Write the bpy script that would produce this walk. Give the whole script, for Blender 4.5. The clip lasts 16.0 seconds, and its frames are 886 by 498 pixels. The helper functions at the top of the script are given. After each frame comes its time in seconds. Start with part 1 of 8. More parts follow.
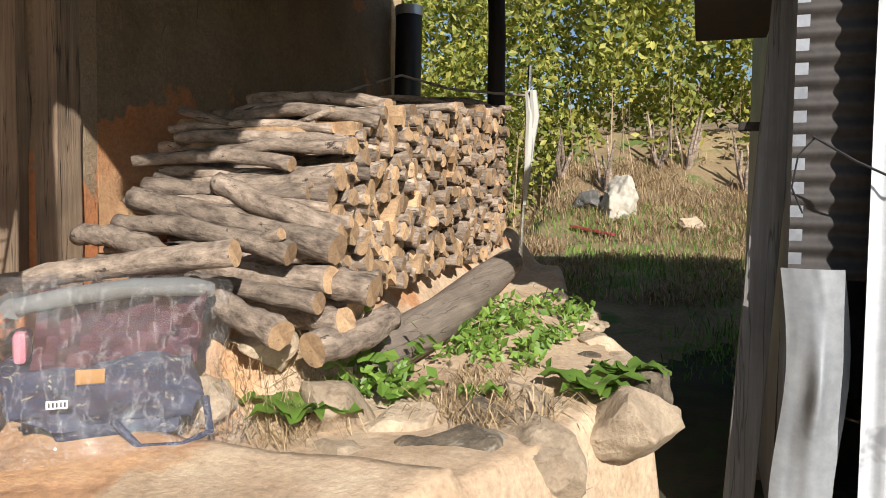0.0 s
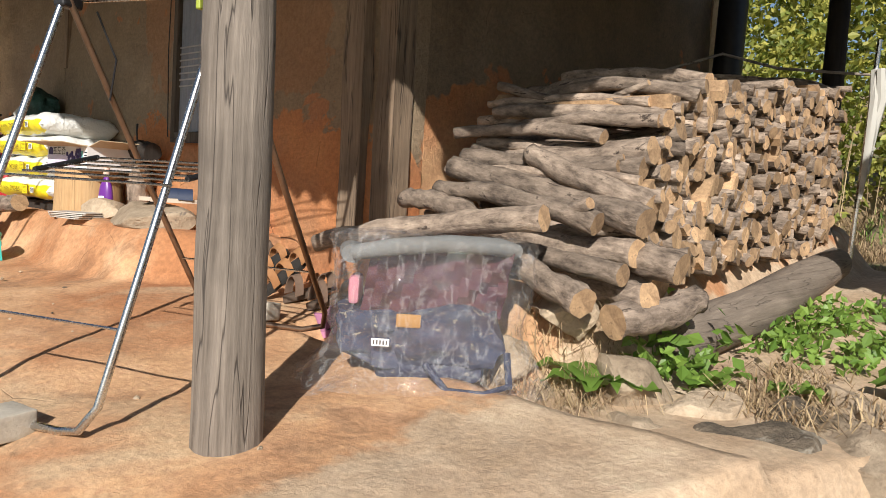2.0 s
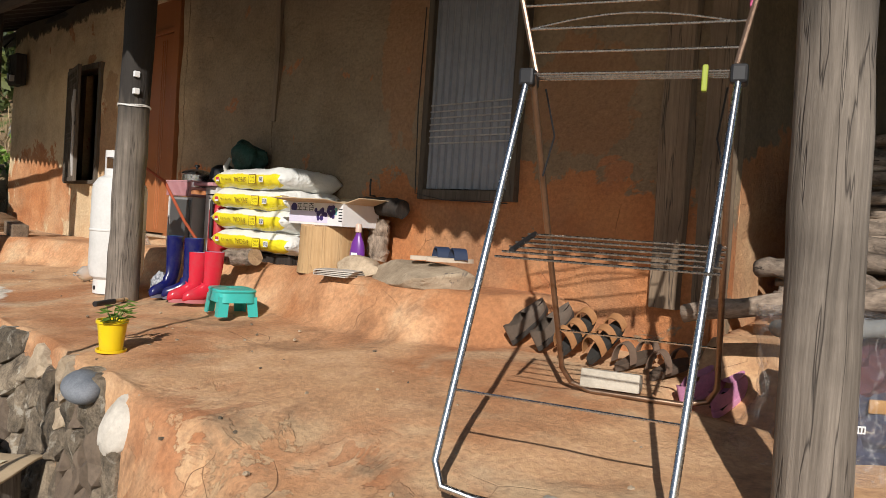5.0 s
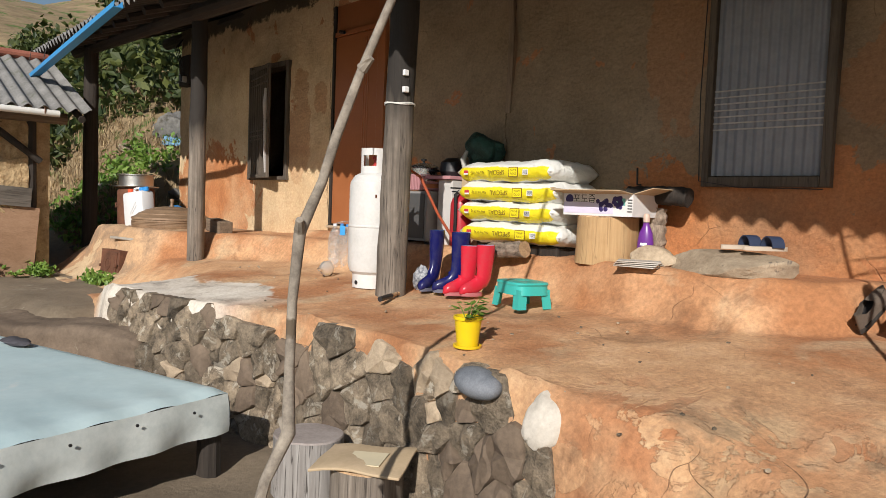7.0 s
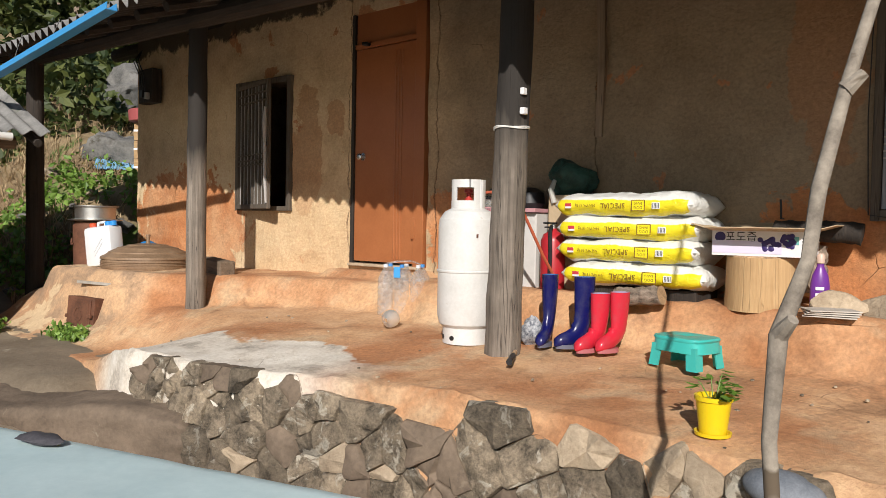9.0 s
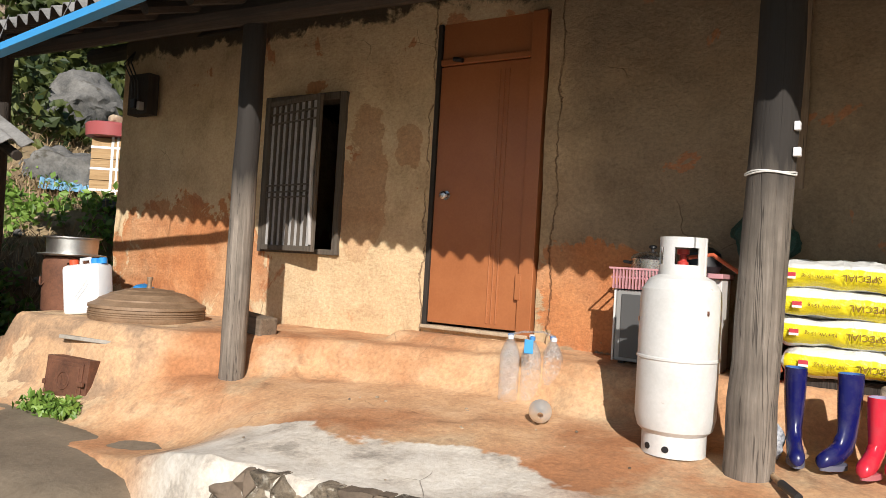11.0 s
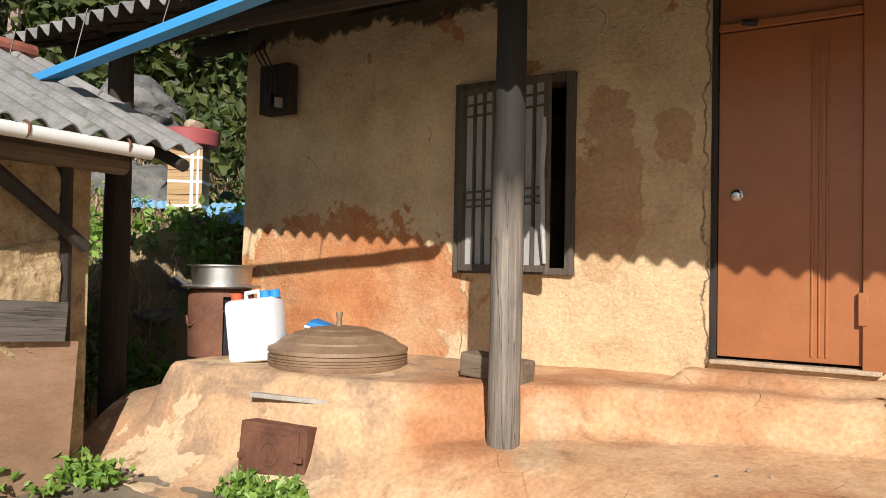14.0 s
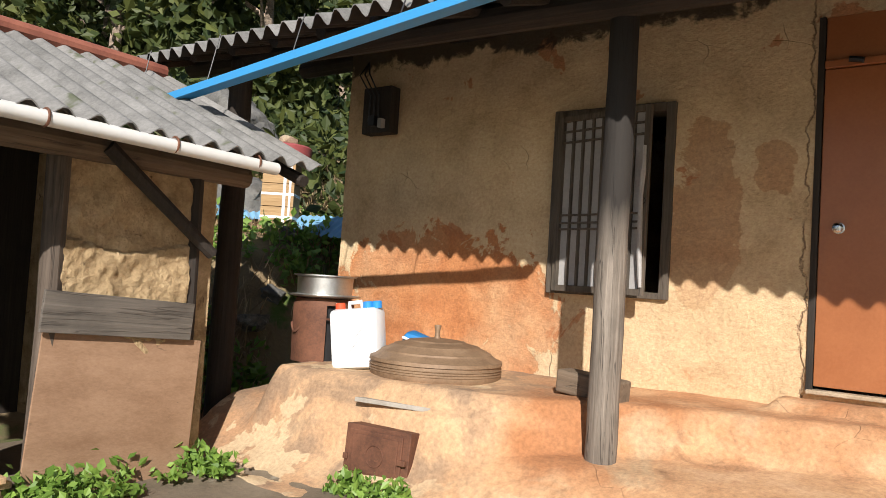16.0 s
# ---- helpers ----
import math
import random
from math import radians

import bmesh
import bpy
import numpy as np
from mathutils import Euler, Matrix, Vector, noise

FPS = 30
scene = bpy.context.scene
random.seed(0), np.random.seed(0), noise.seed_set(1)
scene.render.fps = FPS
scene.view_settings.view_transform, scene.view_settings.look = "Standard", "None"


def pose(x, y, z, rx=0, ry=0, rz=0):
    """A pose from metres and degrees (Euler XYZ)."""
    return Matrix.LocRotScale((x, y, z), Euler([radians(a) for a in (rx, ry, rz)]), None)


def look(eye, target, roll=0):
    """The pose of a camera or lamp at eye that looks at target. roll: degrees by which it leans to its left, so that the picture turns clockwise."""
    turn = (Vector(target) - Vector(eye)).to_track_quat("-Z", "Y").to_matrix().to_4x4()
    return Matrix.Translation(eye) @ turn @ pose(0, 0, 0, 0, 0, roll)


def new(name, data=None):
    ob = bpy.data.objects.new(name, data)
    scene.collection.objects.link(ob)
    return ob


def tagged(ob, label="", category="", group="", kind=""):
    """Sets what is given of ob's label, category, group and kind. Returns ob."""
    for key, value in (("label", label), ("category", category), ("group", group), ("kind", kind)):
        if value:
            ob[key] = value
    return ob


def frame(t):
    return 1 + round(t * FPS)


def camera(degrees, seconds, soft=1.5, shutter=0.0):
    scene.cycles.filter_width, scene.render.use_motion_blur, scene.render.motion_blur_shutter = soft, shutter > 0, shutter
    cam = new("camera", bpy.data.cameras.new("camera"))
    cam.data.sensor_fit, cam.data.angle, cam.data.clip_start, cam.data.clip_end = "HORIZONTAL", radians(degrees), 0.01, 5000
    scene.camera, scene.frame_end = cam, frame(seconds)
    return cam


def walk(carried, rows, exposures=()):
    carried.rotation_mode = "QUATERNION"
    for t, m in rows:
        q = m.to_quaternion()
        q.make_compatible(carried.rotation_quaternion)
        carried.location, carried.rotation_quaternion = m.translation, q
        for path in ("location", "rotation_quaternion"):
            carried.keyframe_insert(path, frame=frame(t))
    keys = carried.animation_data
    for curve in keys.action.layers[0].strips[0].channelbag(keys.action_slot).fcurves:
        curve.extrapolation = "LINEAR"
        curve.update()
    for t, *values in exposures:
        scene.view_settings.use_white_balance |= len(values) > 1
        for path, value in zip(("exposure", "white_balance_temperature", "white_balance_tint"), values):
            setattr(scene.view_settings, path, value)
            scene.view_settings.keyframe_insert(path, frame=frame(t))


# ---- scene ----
cam = camera(61.4, 16.0, 0.85)
PATH = [
    (0, (0.079, -2.173, 0.671), (-0.487, -0.531, 0.583), 0.8),
    (0.5, (0.124, -2.144, 0.736), (-0.554, -0.543, 0.668), 1.3),
    (1, (0.152, -2.103, 0.734), (-0.649, -0.559, 0.684), 2.0),
    (1.5, (0.15, -2.093, 0.663), (-0.833, -0.659, 0.581), 3.0),
    (2, (0.045, -2.186, 0.592), (-1.099, -0.881, 0.467), 3.7),
    (2.5, (-0.128, -2.332, 0.575), (-1.389, -1.142, 0.436), 3.7),
    (3, (-0.291, -2.446, 0.592), (-1.584, -1.288, 0.47), 4.0),
    (3.2, (-0.36, -2.48, 0.603), (-1.654, -1.322, 0.494), 4.2),
    (5.3, (-1.018, -3.097, 0.658), (-2.202, -1.824, 0.61), 3.7),
    (5.5, (-1.092, -3.171, 0.671), (-2.281, -1.903, 0.623), 3.3),
    (6, (-1.275, -3.403, 0.675), (-2.493, -2.162, 0.609), 2.8),
    (6.3, (-1.412, -3.567, 0.662), (-2.649, -2.347, 0.571), 2.3),
    (6.5, (-1.489, -3.68, 0.64), (-2.746, -2.48, 0.55), 2.4),
    (7, (-1.775, -3.903, 0.627), (-3.063, -2.738, 0.527), 2.2),
    (7.5, (-2.118, -4.044, 0.657), (-3.392, -2.864, 0.541), 1.6),
    (8, (-2.447, -4.169, 0.669), (-3.664, -2.928, 0.559), 0.9),
    (8.5, (-2.795, -4.236, 0.675), (-3.952, -2.938, 0.59), 1.0),
    (9, (-3.177, -4.246, 0.73), (-4.289, -2.908, 0.674), 1.1),
    (9.5, (-3.55, -4.266, 0.75), (-4.637, -2.908, 0.73), 1.5),
    (9.7, (-3.691, -4.268, 0.756), (-4.776, -2.908, 0.749), 1.9),
    (11.8, (-5.599, -3.982, 0.887), (-6.455, -2.468, 0.938), 3.0),
    (12, (-5.734, -3.944, 0.907), (-6.588, -2.428, 0.952), 2.6),
    (12.5, (-6.045, -3.945, 0.901), (-6.918, -2.441, 0.929), 1.6),
    (13, (-6.362, -4.019, 0.863), (-7.271, -2.536, 0.878), 0.8),
    (13.5, (-6.668, -4.074, 0.854), (-7.588, -2.597, 0.871), 0.7),
    (14, (-6.84, -4.128, 0.862), (-7.746, -2.644, 0.905), 1.1),
    (14.5, (-6.921, -4.22, 0.9), (-7.822, -2.734, 0.962), 1.4),
    (15, (-6.943, -4.331, 0.885), (-7.891, -2.874, 0.967), 1.8),
    (15.5, (-6.928, -4.39, 0.883), (-7.922, -2.965, 0.975), 2.7),
    (16, (-6.929, -4.415, 0.849), (-7.952, -3.01, 0.928), 3.6),
]
walk(cam, [(t, look(eye, aim, roll)) for t, eye, aim, roll in PATH], [(0, 0.42), (1, 0.44), (2, 0.22), (3, -0.07), (5.5, -0.14), (8, -0.07), (9.7, 0.0), (11.8, 0.25), (16, 0.28)])



# ---- world, sun, exposure ----
world = bpy.data.worlds.new("sky_world")
scene.world = world
world.use_nodes = True
SUN_AZ = math.atan2(0.81, -1.19)
SUN_EL = radians(29.5)
nt = world.node_tree
sky = nt.nodes.new("ShaderNodeTexSky")
sky.sky_type = "NISHITA"
sky.sun_disc = False
sky.sun_elevation = SUN_EL
sky.sun_rotation = SUN_AZ
sky.air_density, sky.dust_density, sky.ozone_density = 1.0, 0.6, 1.2
nt.links.new(sky.outputs[0], nt.nodes["Background"].inputs["Color"])
nt.nodes["Background"].inputs["Strength"].default_value = 0.07
sun = new("sun", bpy.data.lights.new("sun", "SUN"))
sun.data.energy = 5.0
sun.data.angle = radians(0.55)
sun.data.color = (1.0, 0.945, 0.885)
sun.matrix_world = look((8.1, -11.9, 8.15), (0, 0, 0))
scene.view_settings.exposure = 0.0


# ---- materials ----
def shader(name, rough=0.8, metal=0.0):
    m = bpy.data.materials.new(name)
    m.use_nodes = True
    b = m.node_tree.nodes["Principled BSDF"]
    b.inputs["Roughness"].default_value = rough
    b.inputs["Metallic"].default_value = metal
    return m, m.node_tree, b


def node(tree, kind, **values):
    n = tree.nodes.new(kind)
    for key, value in values.items():
        n.inputs[key].default_value = value
    return n


def coords(tree, stretch=(1, 1, 1)):
    tc = tree.nodes.new("ShaderNodeTexCoord")
    mp = tree.nodes.new("ShaderNodeMapping")
    mp.inputs["Scale"].default_value = stretch
    tree.links.new(tc.outputs["Object"], mp.inputs["Vector"])
    return mp.outputs["Vector"]


def noise_of(tree, vec, scale, detail=6.0, rough=0.6, warp=0.0):
    n = node(tree, "ShaderNodeTexNoise", Scale=scale, Detail=detail, Roughness=rough, Distortion=warp)
    tree.links.new(vec, n.inputs["Vector"])
    return n.outputs["Fac"]


def ramp(tree, fac, stops):
    r = tree.nodes.new("ShaderNodeValToRGB")
    el = r.color_ramp.elements
    while len(el) < len(stops):
        el.new(0.5)
    for e, (pos, col) in zip(el, stops):
        e.position = pos
        e.color = (*col, 1) if len(col) == 3 else col
    tree.links.new(fac, r.inputs["Fac"])
    return r.outputs["Color"]


def mix(tree, fac, a, b, mode="MIX"):
    n = tree.nodes.new("ShaderNodeMix")
    n.data_type = "RGBA"
    n.blend_type = mode
    for sock, v in ((n.inputs[0], fac), (n.inputs[6], a), (n.inputs[7], b)):
        if isinstance(v, bpy.types.NodeSocket):
            tree.links.new(v, sock)
        elif isinstance(v, (int, float)):
            sock.default_value = v
        else:
            sock.default_value = (*v, 1)
    return n.outputs[2]


def calc(tree, op, a, b=0.0):
    n = tree.nodes.new("ShaderNodeMath")
    n.operation = op
    for sock, v in zip(n.inputs, (a, b)):
        if isinstance(v, bpy.types.NodeSocket):
            tree.links.new(v, sock)
        else:
            sock.default_value = v
    return n.outputs[0]


def relief(tree, bsdf, height, strength=0.4, distance=0.01):
    b = node(tree, "ShaderNodeBump", Strength=strength, Distance=distance)
    tree.links.new(height, b.inputs["Height"])
    tree.links.new(b.outputs["Normal"], bsdf.inputs["Normal"])


def grainy(name, dark, light, scale=5.0, fine=45.0, rough=0.8, metal=0.0, bump=0.35, depth=0.006, stretch=(1, 1, 1), vary=0.0, spots=None, islands=False):
    """Two scales of variation, fine relief, and a shade of its own for every object if vary is set."""
    m, t, b = shader(name, rough, metal)
    v = coords(t, stretch)
    big, small = noise_of(t, v, scale), noise_of(t, v, fine, 8.0, 0.7)
    both = calc(t, "ADD", calc(t, "MULTIPLY", big, 0.62), calc(t, "MULTIPLY", small, 0.38))
    col = ramp(t, both, [(0.36, dark), (0.64, light)])
    if spots:
        s = noise_of(t, v, spots[1], 4.0, 0.7, 0.6)
        col = mix(t, ramp(t, s, [(spots[2], (0, 0, 0)), (spots[2] + 0.07, (1, 1, 1))]), col, spots[0])
    if vary:
        info = t.nodes.new("ShaderNodeObjectInfo")
        own = info.outputs["Random"]
        if islands:
            geo = t.nodes.new("ShaderNodeNewGeometry")
            own = calc(t, "FRACT", calc(t, "ADD", own, geo.outputs["Random Per Island"]))
        k = calc(t, "ADD", calc(t, "MULTIPLY", own, 2 * vary), 1 - vary)
        hsv = node(t, "ShaderNodeHueSaturation")
        t.links.new(k, hsv.inputs["Value"])
        t.links.new(col, hsv.inputs["Color"])
        col = hsv.outputs["Color"]
    t.links.new(col, b.inputs["Base Color"])
    rr = calc(t, "ADD", calc(t, "MULTIPLY", small, 0.25), rough - 0.12)
    t.links.new(rr, b.inputs["Roughness"])
    if bump:
        relief(t, b, both, bump, depth)
    return m


def plaster_material(in_shade=0.0):
    """Tan loess plaster; redder bare clay under a ragged line near the foot; cracks and chips."""
    m, t, b = shader("shaded_loess_plaster" if in_shade else "loess_plaster", 0.92)
    v = coords(t)
    sep = t.nodes.new("ShaderNodeSeparateXYZ")
    t.links.new(v, sep.inputs[0])
    big, mid, small = noise_of(t, v, 0.9, 3.0), noise_of(t, v, 3.2, 6.0), noise_of(t, v, 46.0, 8.0, 0.75)
    tan = ramp(t, mid, [(0.3, (0.50, 0.37, 0.22)), (0.5, (0.66, 0.505, 0.315)), (0.72, (0.74, 0.585, 0.385))])
    # plaster turns darker along X, past the door
    darker = ramp(t, calc(t, "ADD", calc(t, "MULTIPLY", sep.outputs["X"], 0.1), calc(t, "ADD", calc(t, "MULTIPLY", noise_of(t, v, 1.4, 4.0), 0.12), in_shade)), [(0.46, (0, 0, 0)), (0.52, (1, 1, 1))])
    tan = mix(t, darker, tan, ramp(t, mid, [(0.3, (0.15, 0.112, 0.072)), (0.7, (0.235, 0.18, 0.118))] if in_shade else [(0.3, (0.225, 0.172, 0.112)), (0.7, (0.335, 0.262, 0.175))]))
    grey = ramp(t, big, [(0.42, (0, 0, 0)), (0.62, (1, 1, 1))])
    tan = mix(t, calc(t, "MULTIPLY", grey, 0.18), tan, (0.42, 0.355, 0.275))
    red = ramp(t, mid, [(0.3, (0.42, 0.165, 0.065)), (0.7, (0.56, 0.26, 0.11))])
    line = calc(t, "ADD", sep.outputs["Z"], calc(t, "MULTIPLY", noise_of(t, v, 1.3, 5.0, 0.55), -1.5))
    low = ramp(t, line, [(0.40, (1, 1, 1)), (0.42, (0, 0, 0))])
    ragged = calc(t, "MULTIPLY", calc(t, "ADD", noise_of(t, v, 3.4, 8.0, 0.66, 0.5), -0.5), 4.2)

    def blob(cx, cz, rx, rz, soft=0.06):
        dx = calc(t, "POWER", calc(t, "ABSOLUTE", calc(t, "DIVIDE", calc(t, "ADD", sep.outputs["X"], -cx), rx)), 2.4)
        dz = calc(t, "POWER", calc(t, "ABSOLUTE", calc(t, "DIVIDE", calc(t, "ADD", sep.outputs["Z"], -cz), rz)), 2.4)
        return ramp(t, calc(t, "MULTIPLY", calc(t, "ADD", calc(t, "ADD", dx, dz), ragged), 0.5), [(0.5 - soft, (1, 1, 1)), (0.5 + soft, (0, 0, 0))])

    if not in_shade:
        # bare red clay where the tan coat has come away: foot of the left bay, beside the openings, foot of the right bay
        low = blob(1.0, 0.72, 1.0, 0.50, 0.03)
        for spot in ((4.72, 0.68, 0.40, 0.36, 0.03), (7.9, 0.50, 1.35, 0.44, 0.03)):
            low = mix(t, 1.0, low, blob(*spot), "LIGHTEN")
    faded = ramp(t, noise_of(t, v, 1.1, 4.0), [(0.46, (1, 1, 1)), (0.64, (0.55, 0.55, 0.55))])
    if not in_shade:
        # thinner loss of the coat beside the window, the door and the tall window
        for spot in ((2.90, 1.32, 0.20, 0.52, 0.03), (3.30, 1.62, 0.11, 0.16, 0.03), (7.06, 1.75, 0.20, 0.62, 0.03), (8.25, 1.30, 0.32, 0.28, 0.03)):
            tan = mix(t, calc(t, "MULTIPLY", blob(*spot), 0.55), tan, (0.38, 0.19, 0.09))
    col = mix(t, calc(t, "MULTIPLY", low, faded), tan, red)
    patch = ramp(t, noise_of(t, v, 2.3, 5.0, 0.6, 0.4), [(0.635, (0, 0, 0)), (0.65, (0.8, 0.8, 0.8))])
    col = mix(t, patch, col, (0.46, 0.20, 0.09))
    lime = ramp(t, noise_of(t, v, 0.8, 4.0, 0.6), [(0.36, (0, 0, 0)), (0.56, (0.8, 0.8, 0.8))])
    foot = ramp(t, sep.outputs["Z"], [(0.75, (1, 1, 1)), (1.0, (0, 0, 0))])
    if not in_shade:
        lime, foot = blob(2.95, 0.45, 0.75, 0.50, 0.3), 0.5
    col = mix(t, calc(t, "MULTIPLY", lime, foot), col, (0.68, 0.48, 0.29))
    vor = t.nodes.new("ShaderNodeTexVoronoi")
    vor.feature = "DISTANCE_TO_EDGE"
    vor.inputs["Scale"].default_value = 2.6
    bent = mix(t, 0.55, v, t.nodes.new("ShaderNodeTexNoise").outputs["Color"], "ADD")
    t.links.new(bent, vor.inputs["Vector"])
    gate = ramp(t, noise_of(t, v, 1.6, 2.0), [(0.60, (0, 0, 0)), (0.68, (0.8, 0.8, 0.8))])
    crack = calc(t, "MULTIPLY", ramp(t, vor.outputs["Distance"], [(0.0, (1, 1, 1)), (0.007, (0, 0, 0))]), gate)
    if not in_shade:
        # the coat has shrunk away from the door posts
        sway = calc(t, "MULTIPLY", calc(t, "ADD", noise_of(t, v, 4.5, 6.0, 0.65), -0.5), 0.16)
        for cx in (3.455, 4.40, 5.72):
            gap = calc(t, "ABSOLUTE", calc(t, "ADD", calc(t, "ADD", sep.outputs["X"], sway), -cx))
            seam = ramp(t, gap, [(0.002, (1, 1, 1)), (0.006, (0, 0, 0))])
            crack = mix(t, 1.0, crack, calc(t, "MULTIPLY", seam, ramp(t, mid, [(0.40, (0.2, 0.2, 0.2)), (0.5, (1, 1, 1))])), "LIGHTEN")
    col = mix(t, calc(t, "MULTIPLY", crack, 0.75), col, (0.10, 0.055, 0.03))
    col = mix(t, 0.42, col, ramp(t, small, [(0.3, (0.25, 0.19, 0.14)), (0.7, (0.90, 0.80, 0.70))]), "OVERLAY")
    # shade in the gaps of the broken upper edge, painted as a near-black band
    edge_gaps = ramp(t, calc(t, "MULTIPLY", calc(t, "ADD", sep.outputs["Z"], calc(t, "MULTIPLY", noise_of(t, v, 3.4, 6.0, 0.7, 0.4), 0.5)), 0.3), [(0.828, (0, 0, 0)), (0.842, (0.9, 0.9, 0.9))])
    col = mix(t, edge_gaps, col, (0.022, 0.017, 0.013))
    t.links.new(col, b.inputs["Base Color"])
    lumps = noise_of(t, v, 9.0, 4.0, 0.6)
    h = calc(t, "ADD", calc(t, "ADD", calc(t, "MULTIPLY", mid, 0.8), calc(t, "MULTIPLY", small, 0.42)), calc(t, "MULTIPLY", crack, -0.5))
    h = calc(t, "ADD", h, calc(t, "MULTIPLY", lumps, 0.55))
    h = calc(t, "ADD", h, calc(t, "MULTIPLY", low, -0.12))
    relief(t, b, h, 0.8, 0.03)
    return m


def floor_material():
    """Trodden orange clay with damp red stains, dust, cracks and a broken skin of pale cement at the edge."""
    m, t, b = shader("clay_floor", 0.93)
    v = coords(t)
    sep = t.nodes.new("ShaderNodeSeparateXYZ")
    t.links.new(v, sep.inputs[0])
    big, mid, small = noise_of(t, v, 0.8, 4.0), noise_of(t, v, 4.0, 7.0, 0.65), noise_of(t, v, 42.0, 8.0, 0.7)
    col = ramp(t, mid, [(0.28, (0.44, 0.255, 0.135)), (0.5, (0.57, 0.352, 0.198)), (0.75, (0.66, 0.445, 0.28))])
    col = mix(t, ramp(t, big, [(0.46, (0, 0, 0)), (0.60, (0.85, 0.85, 0.85))]), col, (0.36, 0.155, 0.065))
    col = mix(t, ramp(t, noise_of(t, v, 1.7, 5.0, 0.6, 0.5), [(0.56, (0, 0, 0)), (0.68, (0.65, 0.65, 0.65))]), col, (0.52, 0.42, 0.28))
    col = mix(t, ramp(t, noise_of(t, v, 2.6, 5.0, 0.65, 0.8), [(0.57, (0, 0, 0)), (0.70, (0.65, 0.65, 0.65))]), col, (0.20, 0.11, 0.06))
    # cement skin over the edge stones, between the long slab and the flower pot
    geo_x = ramp(t, calc(t, "MULTIPLY", calc(t, "ADD", sep.outputs["X"], 8.2), 0.25), [(0.05, (0, 0, 0)), (0.16, (1, 1, 1)), (0.52, (1, 1, 1)), (0.64, (0, 0, 0))])
    n_y = calc(t, "MULTIPLY", calc(t, "ADD", sep.outputs["Y"], calc(t, "MULTIPLY", noise_of(t, v, 1.8, 5.0), -0.75)), -0.5)
    cem_y = ramp(t, n_y, [(0.93, (0, 0, 0)), (0.945, (1, 1, 1))])
    cem = calc(t, "MULTIPLY", geo_x, cem_y)
    cement = ramp(t, mid, [(0.35, (0.36, 0.34, 0.30)), (0.47, (0.62, 0.58, 0.52)), (0.7, (0.78, 0.74, 0.67))])
    col = mix(t, cem, col, cement)
    # pale cement patch beside the firewood
    right = ramp(t, calc(t, "ADD", calc(t, "ADD", sep.outputs["X"], 1.9), calc(t, "MULTIPLY", noise_of(t, v, 3.0, 5.0), 0.5)), [(0.95, (0, 0, 0)), (1.0, (0.75, 0.75, 0.75))])
    col = mix(t, right, col, ramp(t, mid, [(0.35, (0.42, 0.34, 0.24)), (0.7, (0.66, 0.57, 0.44))]))
    # smoke and damp on the hearth front
    hearth = ramp(t, calc(t, "ADD", calc(t, "MULTIPLY", sep.outputs["X"], -0.1), calc(t, "MULTIPLY", noise_of(t, v, 1.5, 4.0), 0.1)), [(0.93, (0, 0, 0)), (0.97, (1, 1, 1))])
    soot = ramp(t, noise_of(t, v, 2.4, 6.0, 0.65, 0.5), [(0.46, (0, 0, 0)), (0.58, (0.8, 0.8, 0.8))])
    col = mix(t, calc(t, "MULTIPLY", hearth, 0.45), col, (0.50, 0.38, 0.25))
    col = mix(t, calc(t, "MULTIPLY", hearth, soot), col, (0.27, 0.195, 0.135))
    peel = ramp(t, noise_of(t, v, 2.0, 5.0, 0.6, 0.3), [(0.405, (0.9, 0.9, 0.9)), (0.42, (0, 0, 0))])
    col = mix(t, calc(t, "MULTIPLY", hearth, peel), col, (0.58, 0.455, 0.30))
    vor = t.nodes.new("ShaderNodeTexVoronoi")
    vor.feature = "DISTANCE_TO_EDGE"
    vor.inputs["Scale"].default_value = 2.2
    t.links.new(mix(t, 0.35, v, t.nodes.new("ShaderNodeTexNoise").outputs["Color"], "ADD"), vor.inputs["Vector"])
    gate = ramp(t, noise_of(t, v, 1.2, 2.0), [(0.57, (0, 0, 0)), (0.64, (0.7, 0.7, 0.7))])
    # scaling skin on the worn slope by the drying rack
    slope_x = ramp(t, calc(t, "MULTIPLY", calc(t, "ADD", sep.outputs["X"], 4.0), 0.25), [(0.10, (0, 0, 0)), (0.22, (1, 1, 1)), (0.62, (1, 1, 1)), (0.75, (0, 0, 0))])
    slope_y = ramp(t, calc(t, "MULTIPLY", sep.outputs["Y"], -0.5), [(0.68, (0, 0, 0)), (0.80, (1, 1, 1))])
    worn = calc(t, "MULTIPLY", slope_x, slope_y)
    flake = calc(t, "MULTIPLY", worn, ramp(t, noise_of(t, v, 2.7, 8.0, 0.66, 0.9), [(0.520, (0, 0, 0)), (0.532, (1, 1, 1))]))
    col = mix(t, calc(t, "MULTIPLY", flake, 0.8), col, ramp(t, noise_of(t, v, 1.9, 3.0), [(0.42, (0.40, 0.17, 0.075)), (0.58, (0.50, 0.36, 0.22))]))
    col = mix(t, calc(t, "MULTIPLY", worn, ramp(t, noise_of(t, v, 3.6, 7.0, 0.7, 0.6), [(0.56, (0, 0, 0)), (0.66, (0.7, 0.7, 0.7))])), col, (0.26, 0.19, 0.12))
    crack = calc(t, "MULTIPLY", ramp(t, vor.outputs["Distance"], [(0.0, (1, 1, 1)), (0.0035, (0, 0, 0))]), gate)
    col = mix(t, calc(t, "MULTIPLY", crack, 0.8), col, (0.09, 0.05, 0.03))
